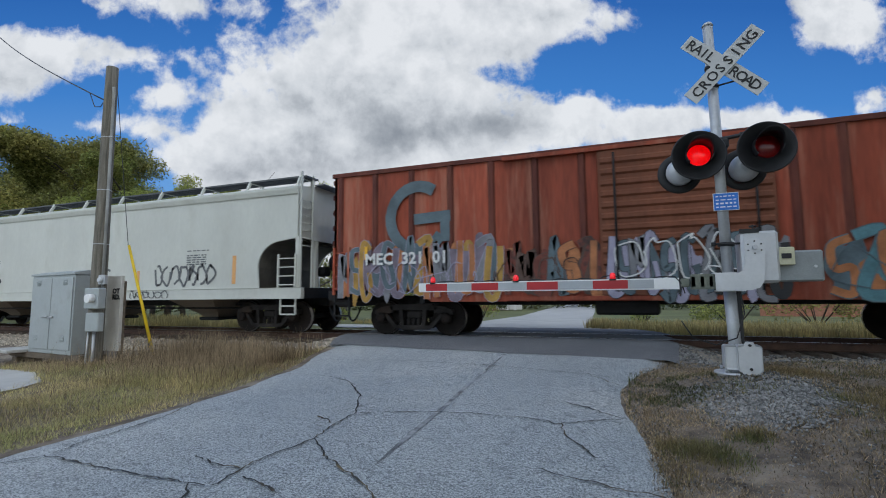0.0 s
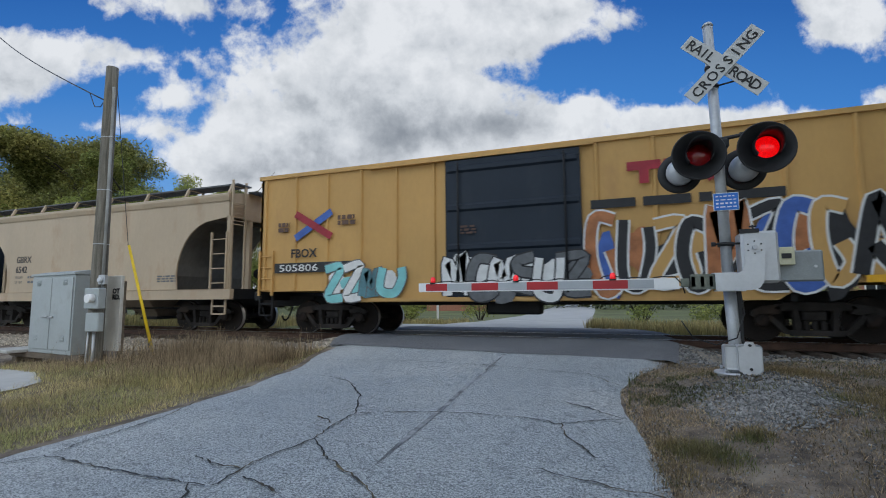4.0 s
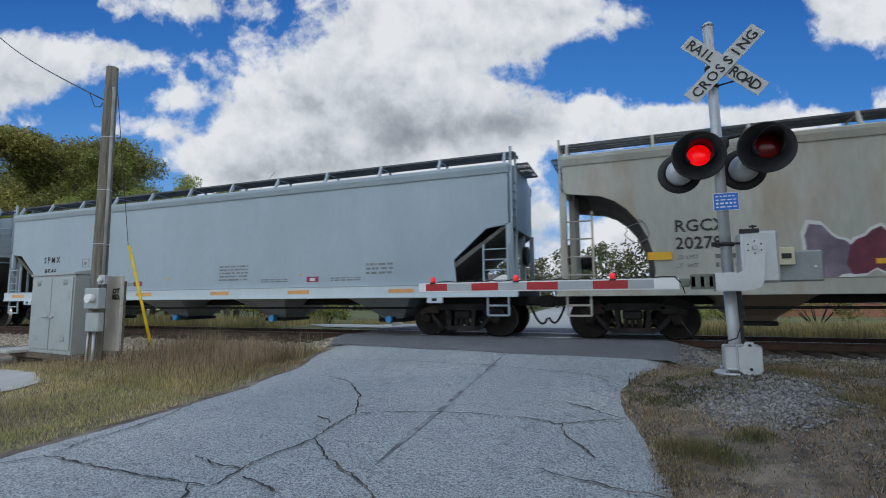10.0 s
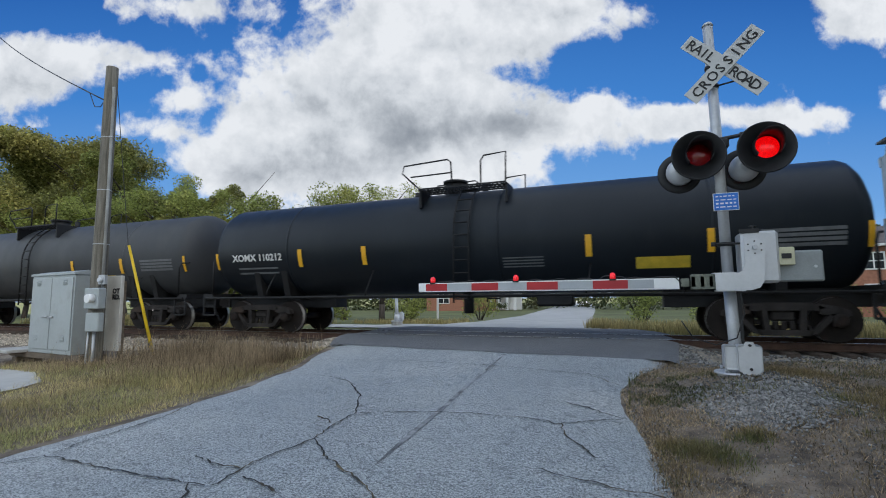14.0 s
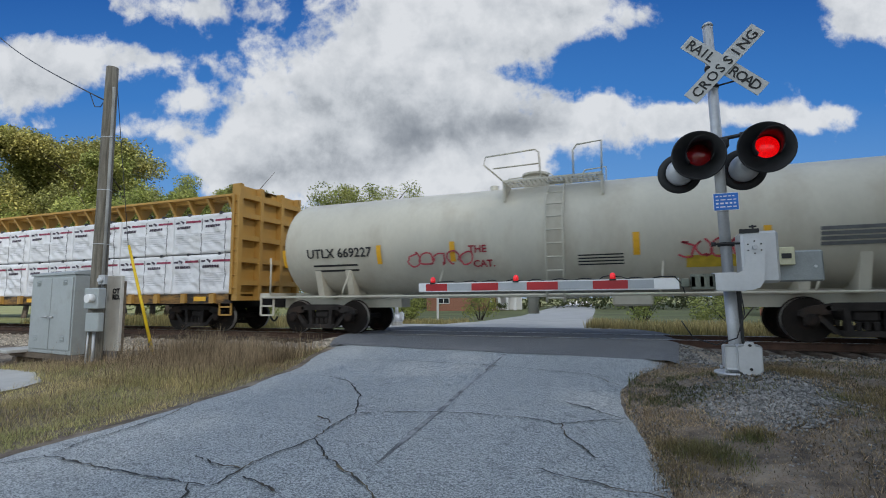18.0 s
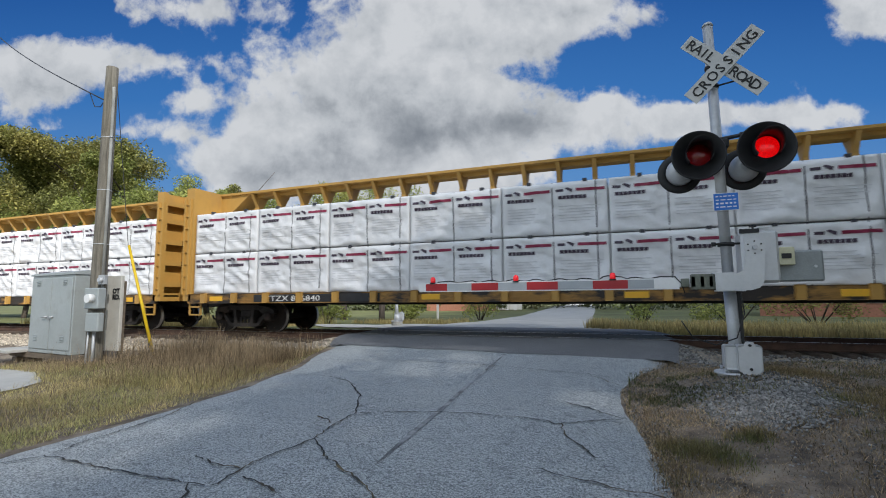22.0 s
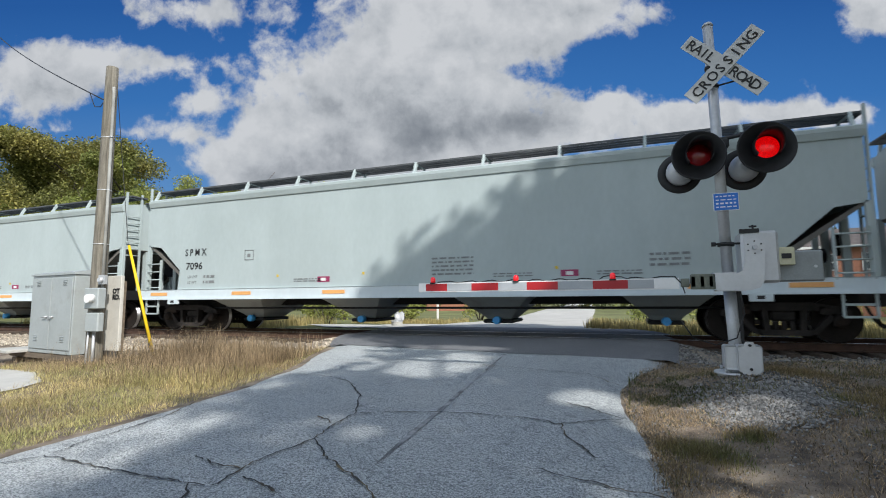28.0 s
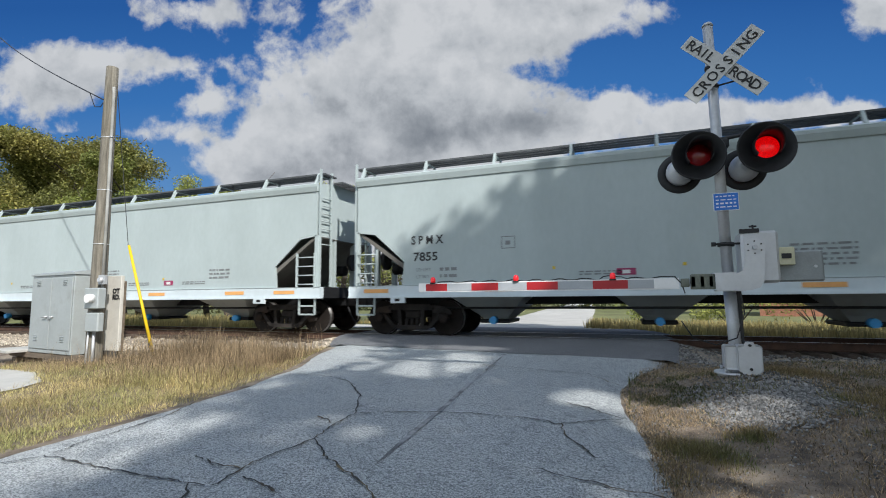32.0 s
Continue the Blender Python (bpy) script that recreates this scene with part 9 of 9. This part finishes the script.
        leaf_cloud(vs, fs, (x + w * 0.4 * q * math.cos(a), y + w * 0.4 * q * math.sin(a), gz + h * r.uniform(0.25, 0.85) * (1 - 0.25 * q)), min(w, h) * r.uniform(0.2, 0.3), leaves // 14, size, r, 0.8)
    me = bpy.data.meshes.new("crown")
    me.from_pydata(vs, [], fs)
    part("crown", me, leaf, t)
    return t


# the wood beyond the track
tree(-57, 15, 16.6, 6.6, 1, LEAF_DARK, "broad olive-green tree in the trackside wood", 56000, 0.115, clumps=120)
tree(-49.5, 15, 15.6, 6.0, 2, LEAF_DARK, "dense olive-green tree in the trackside wood", 56000, 0.115, clumps=120)
tree(-44, 14.5, 14.9, 5.4, 3, LEAF_DARK, "tall dark-limbed tree in the trackside wood", 52000, 0.115, clumps=110)
tree(-39, 15.5, 13.0, 3.9, 4, LEAF_MID, "green tree in the trackside wood", 24000, 0.11, clumps=60)
tree(-36.2, 14.5, 12.6, 2.4, 5, LEAF_DARK, "thin airy tree in the trackside wood", 9000, 0.07, clumps=34, airy=1.2)
tree(-32.6, 14, 11.4, 2.0, 6, LEAF_MID, "slender young green tree", 13000, 0.075, clumps=34)
tree(-29.5, 15, 10.4, 2.6, 7, LEAF_PALE, "pale yellow-green young tree", 13000, 0.075, clumps=34)
tree(-27.3, 15.5, 10.2, 2.2, 8, LEAF_DARK, "dark rounded tree behind the thicket", 15000, 0.075, clumps=34)
tree(-23.5, 14, 8.3, 2.6, 9, LEAF_PALE, "pale thin tree with sparse leaves", 8000, 0.065, clumps=30, airy=1.3)
tree(-17.4, 14.5, 9.6, 2.8, 10, LEAF_PALE, "yellow-green tree with a loose crown", 8500, 0.07, clumps=32)
tree(-14.6, 14.5, 9.2, 2.4, 11, LEAF_PALE, "yellow-green tree with feathery top", 7000, 0.07, clumps=30)
tree(-20.2, 15, 8.4, 2.6, 12, LEAF_MID, "green sapling behind the track", 8000, 0.07, clumps=30, bare=0.2)
for k in range(12):
    tree(-64 + k * 3.6, 11.5 + rnd.uniform(-1, 1), rnd.uniform(8.6, 10.6) - 0.10 * k, 3.2, 20 + k, (LEAF_MID, LEAF_PALE, LEAF_MID)[k % 3], "thicket of leafy green saplings", 12000, 0.10, bare=0.05, clumps=44)
bush(-19, 8, 1.9, 3.2, 40, LEAF_PALE, "straggly yellow-green bush beyond the track", 2000, 0.07)
bush(-14.6, 8.5, 1.7, 2.6, 41, LEAF_PALE, "low yellow-green bush by the road", 1800, 0.07)
bush(-11.6, 12.0, 2.0, 2.6, 42, LEAF_PALE, "yellow-green bush beside the far road", 1800, 0.07)
bush(-14.9, 44.6, 1.3, 3.2, 48, LEAF_FAR, "clipped dark shrubs before the porch", 1500, 0.07)
bush(-8.9, 17.0, 2.1, 2.2, 47, LEAF_PALE, "yellowing bush beside the far road", 1500, 0.07)
for k, (bx, by, bh, bw) in enumerate(((0.6, 14.5, 2.2, 3.0), (4.2, 11.5, 2.1, 3.6), (7.5, 12.5, 2.4, 4.0), (11.2, 12.0, 2.3, 4.0), (14.5, 12.5, 2.6, 4.5))):
    bush(bx, by, bh, bw, 43 + k, (LEAF_MID, LEAF_PALE, LEAF_DARK)[k % 3], "rough green bush in the tall grass", 2400, 0.07)
vs, fs = [], []
r = random.Random(77)
for k in range(150):
    a = -0.95 + 1.9 * k / 149
    d = r.uniform(62, 95)
    h = r.uniform(6.0, 10.5) * d / 75
    for q in range(4):
        leaf_cloud(vs, fs, (math.sin(a) * d + r.uniform(-2, 2), math.cos(a) * d - 10, -0.5 + h * (0.12 + 0.26 * q)), r.uniform(1.8, 3.2) * (1 - 0.12 * q), 95, 0.30, r, 1.0)
me = bpy.data.meshes.new("far_wood")
me.from_pydata(vs, [], fs)
tagged(part("far_wood", me, LEAF_FAR), "distant line of mixed green woodland", "woodland", kind="stuff")
# leaves are cut so light falls in patches fitted to the camera's view: middle and half widths
LIGHT_CUTS = [(-3.1, -5.1, 0.75, 1.35), (-3.7, -3.1, 1.2, 0.4), (-0.55, -6.8, 0.6, 0.55), (0.75, -7.1, 0.75, 0.5), (0.3, -7.6, 0.5, 0.4), (-1.65, -8.55, 0.32, 0.24),
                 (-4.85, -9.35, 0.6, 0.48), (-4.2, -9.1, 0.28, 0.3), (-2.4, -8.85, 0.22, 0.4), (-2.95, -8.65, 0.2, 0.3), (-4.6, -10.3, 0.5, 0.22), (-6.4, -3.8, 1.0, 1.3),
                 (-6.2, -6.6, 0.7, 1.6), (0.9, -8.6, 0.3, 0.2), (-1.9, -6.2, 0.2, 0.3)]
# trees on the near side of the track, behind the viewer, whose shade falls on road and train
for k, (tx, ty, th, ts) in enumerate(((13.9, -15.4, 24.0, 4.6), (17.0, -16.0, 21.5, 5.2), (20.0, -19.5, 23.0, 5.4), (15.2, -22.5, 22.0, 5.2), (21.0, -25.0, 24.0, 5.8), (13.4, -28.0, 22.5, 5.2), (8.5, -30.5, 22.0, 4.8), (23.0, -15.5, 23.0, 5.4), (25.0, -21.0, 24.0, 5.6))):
    tree(tx, ty, th, ts, 60 + k, LEAF_MID, "tall leafy roadside tree beside the near verge", 13500 if k in (0, 1, 2, 7, 8) else 8000, 0.21, bare=0.66, clumps=48, gaps=LIGHT_CUTS)

# unseen saplings added beside the track to block sky light from the right
for k, (tx, ty, th) in enumerate(((11.0, -5.2, 6.0), (13.6, -7.4, 7.0), (11.2, -9.8, 6.5), (15.5, -5.0, 7.5), (14.0, -11.5, 7.0), (11.0, -14.0, 6.5), (17.5, -8.5, 7.5))):
    tree(tx, ty, th, 2.6, 90 + k, LEAF_MID, "unseen bushy sapling added to dim the sky light", 5200, 0.17, bare=0.05, clumps=40)

# ---- houses beyond ----
BRICK = material("orange_brick", (0.36, 0.16, 0.10), 0.85, vary=0.2, scale=6, bump=0.3, bscale=30)
ROOF = material("shingle_roof", (0.12, 0.10, 0.09), 0.9, vary=0.25, scale=4)
TRIM = material("white_trim", (0.75, 0.74, 0.71), 0.5, vary=0.05)
GLASS = material("dark_glass", (0.03, 0.035, 0.04), 0.08, vary=0.1)


def house(x, y, w, d, h, turn, label, windows):
    ho = tagged(empty("house"), label, "house")
    m = Matrix.Translation((x, y, ground_z(x, y))) @ Matrix.Rotation(radians(turn), 4, "Z")

    def pt(name, bm, mat_, par, label_=""):
        bmesh.ops.transform(bm, matrix=m, verts=bm.verts)
        return part(name, bm, mat_, par, label_)
    bm = bmesh.new()
    box(bm, -w / 2, w / 2, 0, d, -0.2, h)
    wall = pt("wall", bm, BRICK, ho, "orange brick wall")
    bm = bmesh.new()
    prism(bm, [(-0.5, h), (d + 0.5, h), (d / 2, h + d * 0.22)], -w / 2 - 0.4, w / 2 + 0.4, "x")
    pt("roof", bm, ROOF, ho)
    bm = bmesh.new()
    box(bm, -w / 2 - 0.4, w / 2 + 0.4, -0.52, -0.46, h - 0.12, h + 0.06)
    pt("eave_board", bm, TRIM, ho)
    for u, ww, z0, z1 in windows:
        bm = bmesh.new()
        for a, b, c, e in ((u, u + ww, z0, z0 + 0.1), (u, u + ww, z1 - 0.1, z1), (u, u + 0.1, z0, z1), (u + ww - 0.1, u + ww, z0, z1), (u + ww / 2 - 0.04, u + ww / 2 + 0.04, z0, z1), (u, u + ww, (z0 + z1) / 2 - 0.04, (z0 + z1) / 2 + 0.04)):
            box(bm, a, b, -0.07, 0.0, c, e)
        fr = pt("window", bm, TRIM, ho)
        bm = bmesh.new()
        box(bm, u + 0.05, u + ww - 0.05, -0.03, -0.005, z0 + 0.05, z1 - 0.05)
        pt("pane", bm, GLASS, fr)
    return ho


low_house = house(-20.6, 46, 8.4, 8, 3.0, 0, "low orange brick house with a white porch", [(-2.6, 1.6, 0.9, 2.3)])
bm = bmesh.new()
box(bm, -16.4, -13.0, 46.4, 52, 2.5, 2.9)
prism(bm, [(-16.7, 2.9), (-12.7, 2.9), (-14.7, 3.9)], 46.2, 52)
part("porch_roof", bm, TRIM, low_house)
for px_ in (-16.2, -15.2, -14.2, -13.2):
    bm = bmesh.new()
    box(bm, px_ - 0.12, px_ + 0.12, 46.5, 46.74, -0.5, 2.5)
    part("porch_column", bm, TRIM, low_house)
bm = bmesh.new()
box(bm, -16.4, -13.0, 49.6, 49.8, -0.5, 2.5)
part("porch_wall", bm, TRIM, low_house)
house(16.5, 31, 14, 8, 5.2, -14, "two-storey orange brick house behind the grass", [(-5.5, 1.3, 1.0, 2.4), (-3.2, 1.3, 1.0, 2.4), (-0.5, 1.3, 1.0, 2.4), (-5.5, 1.3, 3.4, 4.7), (-3.2, 1.3, 3.4, 4.7), (-0.5, 1.3, 3.4, 4.7)])
# a white post with a sign beside the far road
bm = bmesh.new()
box(bm, -10.3, -10.2, 13.0, 13.1, -0.3, 1.5)
post = tagged(part("marker_post", bm, TRIM), "pale wooden marker post beside the far road", "post")

# pale gravel pad in front of the case
bm = bmesh.new()
pad = [(-9.2, -8.3), (-9.4, -7.5), (-10.6, -6.9), (-11.9, -6.3), (-13.5, -6.4), (-16.0, -7.2), (-17.0, -9.5), (-13.0, -10.5), (-10.0, -9.5)]
mid = bm.verts.new((-12.6, -8.0, ground_z(-12.6, -8.0) + 0.03))
ring = [bm.verts.new((x, y, ground_z(x, y) + 0.02)) for x, y in pad]
for i in range(len(ring)):
    bm.faces.new((mid, ring[(i + 1) % len(ring)], ring[i]))
bmesh.ops.recalc_face_normals(bm, faces=bm.faces)
bmesh.ops.subdivide_edges(bm, edges=bm.edges, cuts=7, use_grid_fill=True)
for v in bm.verts:
    v.co.z = ground_z(v.co.x, v.co.y) + 0.03
tagged(part("gravel_pad", bm, CONCRETE), "pale fine gravel pad by the case", "gravel", kind="structure")

# ---- sky ----
VIEW_F = (view.to_3x3() @ Vector((0, 0, -1)))
VIEW_R = (view.to_3x3() @ Vector((1, 0, 0)))
VIEW_U = (view.to_3x3() @ Vector((0, 1, 0)))
# cloud masses: place across and down the sky, half width, half height, weight
MASSES = [(6.7, 1.7, 4.2, 1.9, 1.25), (7.8, -0.2, 3.6, 1.5, 1.15), (9.7, 0.25, 1.7, 0.95, 1.0), (12.1, 2.1, 0.9, 0.4, 0.6), (9.8, 2.3, 2.3, 0.95, 0.9), (4.4, 2.6, 2.0, 1.0, 0.9), (10.55, 1.85, 0.8, 0.55, 0.7), (11.9, 2.25, 1.2, 0.5, 0.7),
          (0.5, 1.25, 2.4, 1.1, 1.25), (2.6, 1.05, 1.5, 0.55, 0.75), (3.3, 0.15, 2.0, 0.6, 0.85), (2.2, 2.3, 1.4, 0.35, 0.5), (3.2, 1.7, 1.0, 0.4, 0.5), (15.3, 0.2, 1.6, 1.05, 1.1), (14.2, 2.1, 1.6, 0.4, 0.75), (12.9, 2.0, 0.8, 0.3, 0.45), (15.9, 1.6, 0.9, 0.5, 0.7),
          (0.7, 2.25, 0.9, 0.25, 0.5), (8.0, 4.4, 10.0, 1.5, 0.9), (6.2, 3.1, 4.0, 0.95, 1.1), (11.3, 0.3, 0.6, 0.3, 0.3)]
SHADES = [(7.6, 2.35, 2.6, 0.9, 0.65), (6.4, 1.75, 1.8, 0.65, 0.40), (5.2, 3.0, 2.4, 0.6, 0.45), (9.2, 2.3, 1.8, 0.6, 0.4), (8.6, 0.9, 1.4, 0.5, 0.3), (4.6, 1.9, 1.0, 0.4, 0.25), (0.4, 1.5, 1.2, 0.35, 0.25)]


def sky_material():
    m = bpy.data.materials.new("sky_backdrop")
    m.use_nodes = True
    nt = m.node_tree
    N, L = nt.nodes, nt.links
    N.clear()
    out, em = N.new("ShaderNodeOutputMaterial"), N.new("ShaderNodeEmission")
    L.new(em.outputs[0], out.inputs["Surface"])
    tc = N.new("ShaderNodeTexCoord")

    def math_(op, a, b=0.0, c=None):
        n = N.new("ShaderNodeMath")
        n.operation = op
        for i, v in enumerate((a, b) if c is None else (a, b, c)):
            if isinstance(v, (int, float)):
                n.inputs[i].default_value = v
            else:
                L.new(v, n.inputs[i])
        return n.outputs[0]

    def dot(v):
        n = N.new("ShaderNodeVectorMath")
        n.operation = "DOT_PRODUCT"
        L.new(tc.outputs["Object"], n.inputs[0])
        n.inputs[1].default_value = v
        return n.outputs["Value"]
    d = math_("MAXIMUM", dot(VIEW_F), 1.0)
    u = math_("ADD", math_("MULTIPLY", math_("DIVIDE", dot(VIEW_R), d), 8.6), 7.84)
    v = math_("SUBTRACT", 4.41, math_("MULTIPLY", math_("DIVIDE", dot(VIEW_U), d), 8.6))
    uv = N.new("ShaderNodeCombineXYZ")
    L.new(u, uv.inputs[0]), L.new(v, uv.inputs[1])

    def noise_at(scale, detail, rough, dist=0.0, off=0.0, rise=0.0):
        n = N.new("ShaderNodeTexNoise")
        n.inputs["Scale"].default_value, n.inputs["Detail"].default_value = scale, detail
        n.inputs["Roughness"].default_value, n.inputs["Distortion"].default_value = rough, dist
        ad = N.new("ShaderNodeVectorMath")
        ad.operation = "ADD"
        L.new(uv.outputs[0], ad.inputs[0])
        ad.inputs[1].default_value = (off, off * 0.7 + rise, off * 0.3)
        L.new(ad.outputs[0], n.inputs["Vector"])
        return n.outputs["Fac"]

    def total(rows):
        s = None
        for cx, cy, a, b, w in rows:
            mp = N.new("ShaderNodeMapping")
            mp.vector_type = "TEXTURE"
            mp.inputs["Location"].default_value = (cx, cy, 0)
            mp.inputs["Scale"].default_value = (a, b, 1)
            L.new(uv.outputs[0], mp.inputs[0])
            g = N.new("ShaderNodeTexGradient")
            g.gradient_type = "QUADRATIC_SPHERE"
            L.new(mp.outputs[0], g.inputs[0])
            q = math_("MULTIPLY", math_("POWER", g.outputs["Fac"], 0.6), w)
            s = q if s is None else math_("ADD", s, q)
        return s

    def ramp(fac, stops):
        r = N.new("ShaderNodeValToRGB")
        while len(r.color_ramp.elements) < len(stops):
            r.color_ramp.elements.new(0.5)
        for e, (p, c) in zip(r.color_ramp.elements, stops):
            e.position, e.color = p, (*c, 1)
        L.new(fac, r.inputs[0])
        return r.outputs[0]
    puff = noise_at(0.75, 10.0, 0.55, 0.25)
    fine = noise_at(2.6, 8.0, 0.62, 0.15, 11.0)
    edge = math_("ADD", math_("MULTIPLY", math_("SUBTRACT", puff, 0.5), 1.75), math_("MULTIPLY", math_("SUBTRACT", fine, 0.5), 0.85))
    dens = math_("ADD", total(MASSES), edge)
    cover = N.new("ShaderNodeMapRange")
    cover.interpolation_type = "SMOOTHSTEP"
    cover.inputs["From Min"].default_value, cover.inputs["From Max"].default_value = 0.25, 0.62
    L.new(dens, cover.inputs["Value"])
    relief = noise_at(0.9, 8.0, 0.55, 0.3, 5.0)
    above = noise_at(0.75, 10.0, 0.55, 0.25, 0.0, -0.32)
    under = math_("ADD", math_("MULTIPLY", math_("SUBTRACT", above, puff), 1.35), math_("ADD", math_("MULTIPLY", math_("SUBTRACT", fine, 0.5), 0.50), 0.18))
    shade = math_("ADD", math_("ADD", total(SHADES), under), math_("ADD", math_("MULTIPLY", math_("SUBTRACT", relief, 0.53), 1.35), math_("MULTIPLY", math_("SUBTRACT", dens, 1.0), 0.16)))
    cloud = ramp(shade, [(0.0, (0.88, 0.91, 0.95)), (0.36, (0.69, 0.73, 0.78)), (0.70, (0.44, 0.48, 0.53)), (1.0, (0.30, 0.335, 0.385))])
    blue = ramp(math_("MULTIPLY", v, 0.2), [(0.0, (0.030, 0.150, 0.50)), (0.35, (0.060, 0.245, 0.67)), (0.75, (0.18, 0.42, 0.82)), (1.0, (0.48, 0.64, 0.86))])
    mx = N.new("ShaderNodeMix")
    mx.data_type = "RGBA"
    L.new(cover.outputs[0], mx.inputs[0]), L.new(blue, mx.inputs[6]), L.new(cloud, mx.inputs[7])
    L.new(mx.outputs[2], em.inputs["Color"])
    em.inputs["Strength"].default_value = SKY_GLOW
    return m


SKY_GLOW = 0.40
bm = bmesh.new()
R_SKY, NA, NE = 2600.0, 40, 16
az0 = math.atan2(VIEW_F.x, VIEW_F.y)
grid = []
for j in range(NE + 1):
    e = radians(-3 + 63 * j / NE)
    grid.append([bm.verts.new((R_SKY * math.cos(e) * math.sin(az0 + radians(-70 + 140 * i / NA)), R_SKY * math.cos(e) * math.cos(az0 + radians(-70 + 140 * i / NA)), R_SKY * math.sin(e))) for i in range(NA + 1)])
for j in range(NE):
    for i in range(NA):
        f = bm.faces.new((grid[j][i], grid[j + 1][i], grid[j + 1][i + 1], grid[j][i + 1]))
        f.smooth = True
sky_back = tagged(part("backdrop", bm, sky_material()), "blue sky with drifting white and grey clouds", "sky", kind="structure")
CLOUDS = [(sky_back, [(t, pose(EYE[0], EYE[1], EYE[2], 0, 0, 1.9 - 3.9 * t / SECONDS)) for t in (0.0, 8.0, 16.0, 24.0, SECONDS)])]

# the cloud that stands before the sun and drifts off it
CLOUD = bpy.data.materials.new("cloud")
CLOUD.use_nodes = True
cn = CLOUD.node_tree
cb = cn.nodes["Principled BSDF"]
cb.inputs["Base Color"].default_value, cb.inputs["Roughness"].default_value = (0.9, 0.9, 0.92, 1), 1.0
ct = cn.nodes.new("ShaderNodeTexCoord")
cz = cn.nodes.new("ShaderNodeTexNoise")
cz.inputs["Scale"].default_value, cz.inputs["Detail"].default_value = 0.02, 6
cn.links.new(ct.outputs["Object"], cz.inputs["Vector"])
sx = cn.nodes.new("ShaderNodeSeparateXYZ")
cn.links.new(ct.outputs["Object"], sx.inputs[0])
mr = cn.nodes.new("ShaderNodeMapRange")
mr.inputs["From Min"].default_value, mr.inputs["From Max"].default_value = -200.0, -165.0
cn.links.new(sx.outputs[0], mr.inputs["Value"])
ad = cn.nodes.new("ShaderNodeMath")
ad.operation = "ADD"
cn.links.new(mr.outputs[0], ad.inputs[0])
ml = cn.nodes.new("ShaderNodeMath")
ml.operation = "MULTIPLY_ADD"
ml.inputs[1].default_value, ml.inputs[2].default_value = 0.7, -0.35
cn.links.new(cz.outputs["Fac"], ml.inputs[0])
cn.links.new(ml.outputs[0], ad.inputs[1])
cl = cn.nodes.new("ShaderNodeClamp")
cl.inputs["Max"].default_value = 0.78
cn.links.new(ad.outputs[0], cl.inputs[0])
cn.links.new(cl.outputs[0], cb.inputs["Alpha"])
bm = bmesh.new()
lathe(bm, [(20, -38), (150, -30), (200, -8), (190, 12), (150, 32), (80, 48), (10, 52)], 48)
for v in bm.verts:
    k = 1 + 0.22 * noise.noise(v.co * 0.02) + 0.08 * noise.noise(v.co * 0.06)
    v.co = Vector((v.co.x * k, v.co.y * k, v.co.z * k))
cloud_ob = tagged(part("cloud", bm, CLOUD), "white cloud bank drifting off the sun", "cloud")
CSUN = SUN * (700.0 / SUN.z)
DRIFT = 5.2
CLOUDS.append((cloud_ob, [(t, pose(CSUN.x + 185.7 + DRIFT * (t - 21.5), CSUN.y, CSUN.z)) for t in (0.0, 8.0, 16.0, 24.0, SECONDS)]))


# ---- what moves ----
SPEED = 17.236       # metres a second
FLASH = 1.262        # seconds from flash to flash of one lamp


def motions():
    step = 1.0 / FPS
    for thing, x, wheels in TRAIN:
        walk(thing, [(t, pose(x + SPEED * t, 0, 0)) for t in (0.0, 8.0, 16.0, 24.0, SECONDS)])
        # wheels roll while their car passes the crossing
        t0 = max(0.0, (-38.0 - x) / SPEED)
        t1 = min(SECONDS, (20.0 - x) / SPEED)
        n = int((t1 - t0) / step)
        for w in wheels:
            at = w.location.copy()
            turn = [(t0 + i * step, 360 / (2 * math.pi) * SPEED * i * step / AXLE_Z) for i in range(n + 1)]
            rows = [(t, pose(at.x, at.y, at.z, 0, a, 0)) for t, a in turn]
            if t0 > 0.1:
                rows.insert(0, (0.0, rows[0][1]))
            if t1 < SECONDS - 0.1:
                rows.append((SECONDS, rows[-1][1]))
            walk(w, rows)
    for bundle, x, y, z in LOADS:
        walk(bundle, [(t, pose(x + SPEED * t, y, z)) for t in (0.0, 8.0, 16.0, 24.0, SECONDS)])
    for cloud, rows in CLOUDS:
        walk(cloud, rows)
    # the lamps of each pair flash in turn: the added two-leaf shutter before each imitates this
    for leaf, e, turn in FLASHERS:
        along_x, shut = e * 0.139, (turn == 1)
        rows = [(0.0, pose(0 if shut else along_x, 0, 0))]
        times = sorted(t + FLASH * k for k in range(27) for t in (0.075, 0.665))
        for t in times:
            if t + 0.05 < SECONDS:
                rows.append((t - 0.017, pose(0 if shut else along_x, 0, 0)))
                shut = not shut
                rows.append((t + 0.017, pose(0 if shut else along_x, 0, 0)))
        rows.append((SECONDS, rows[-1][1]))
        walk(leaf, rows)


motions()
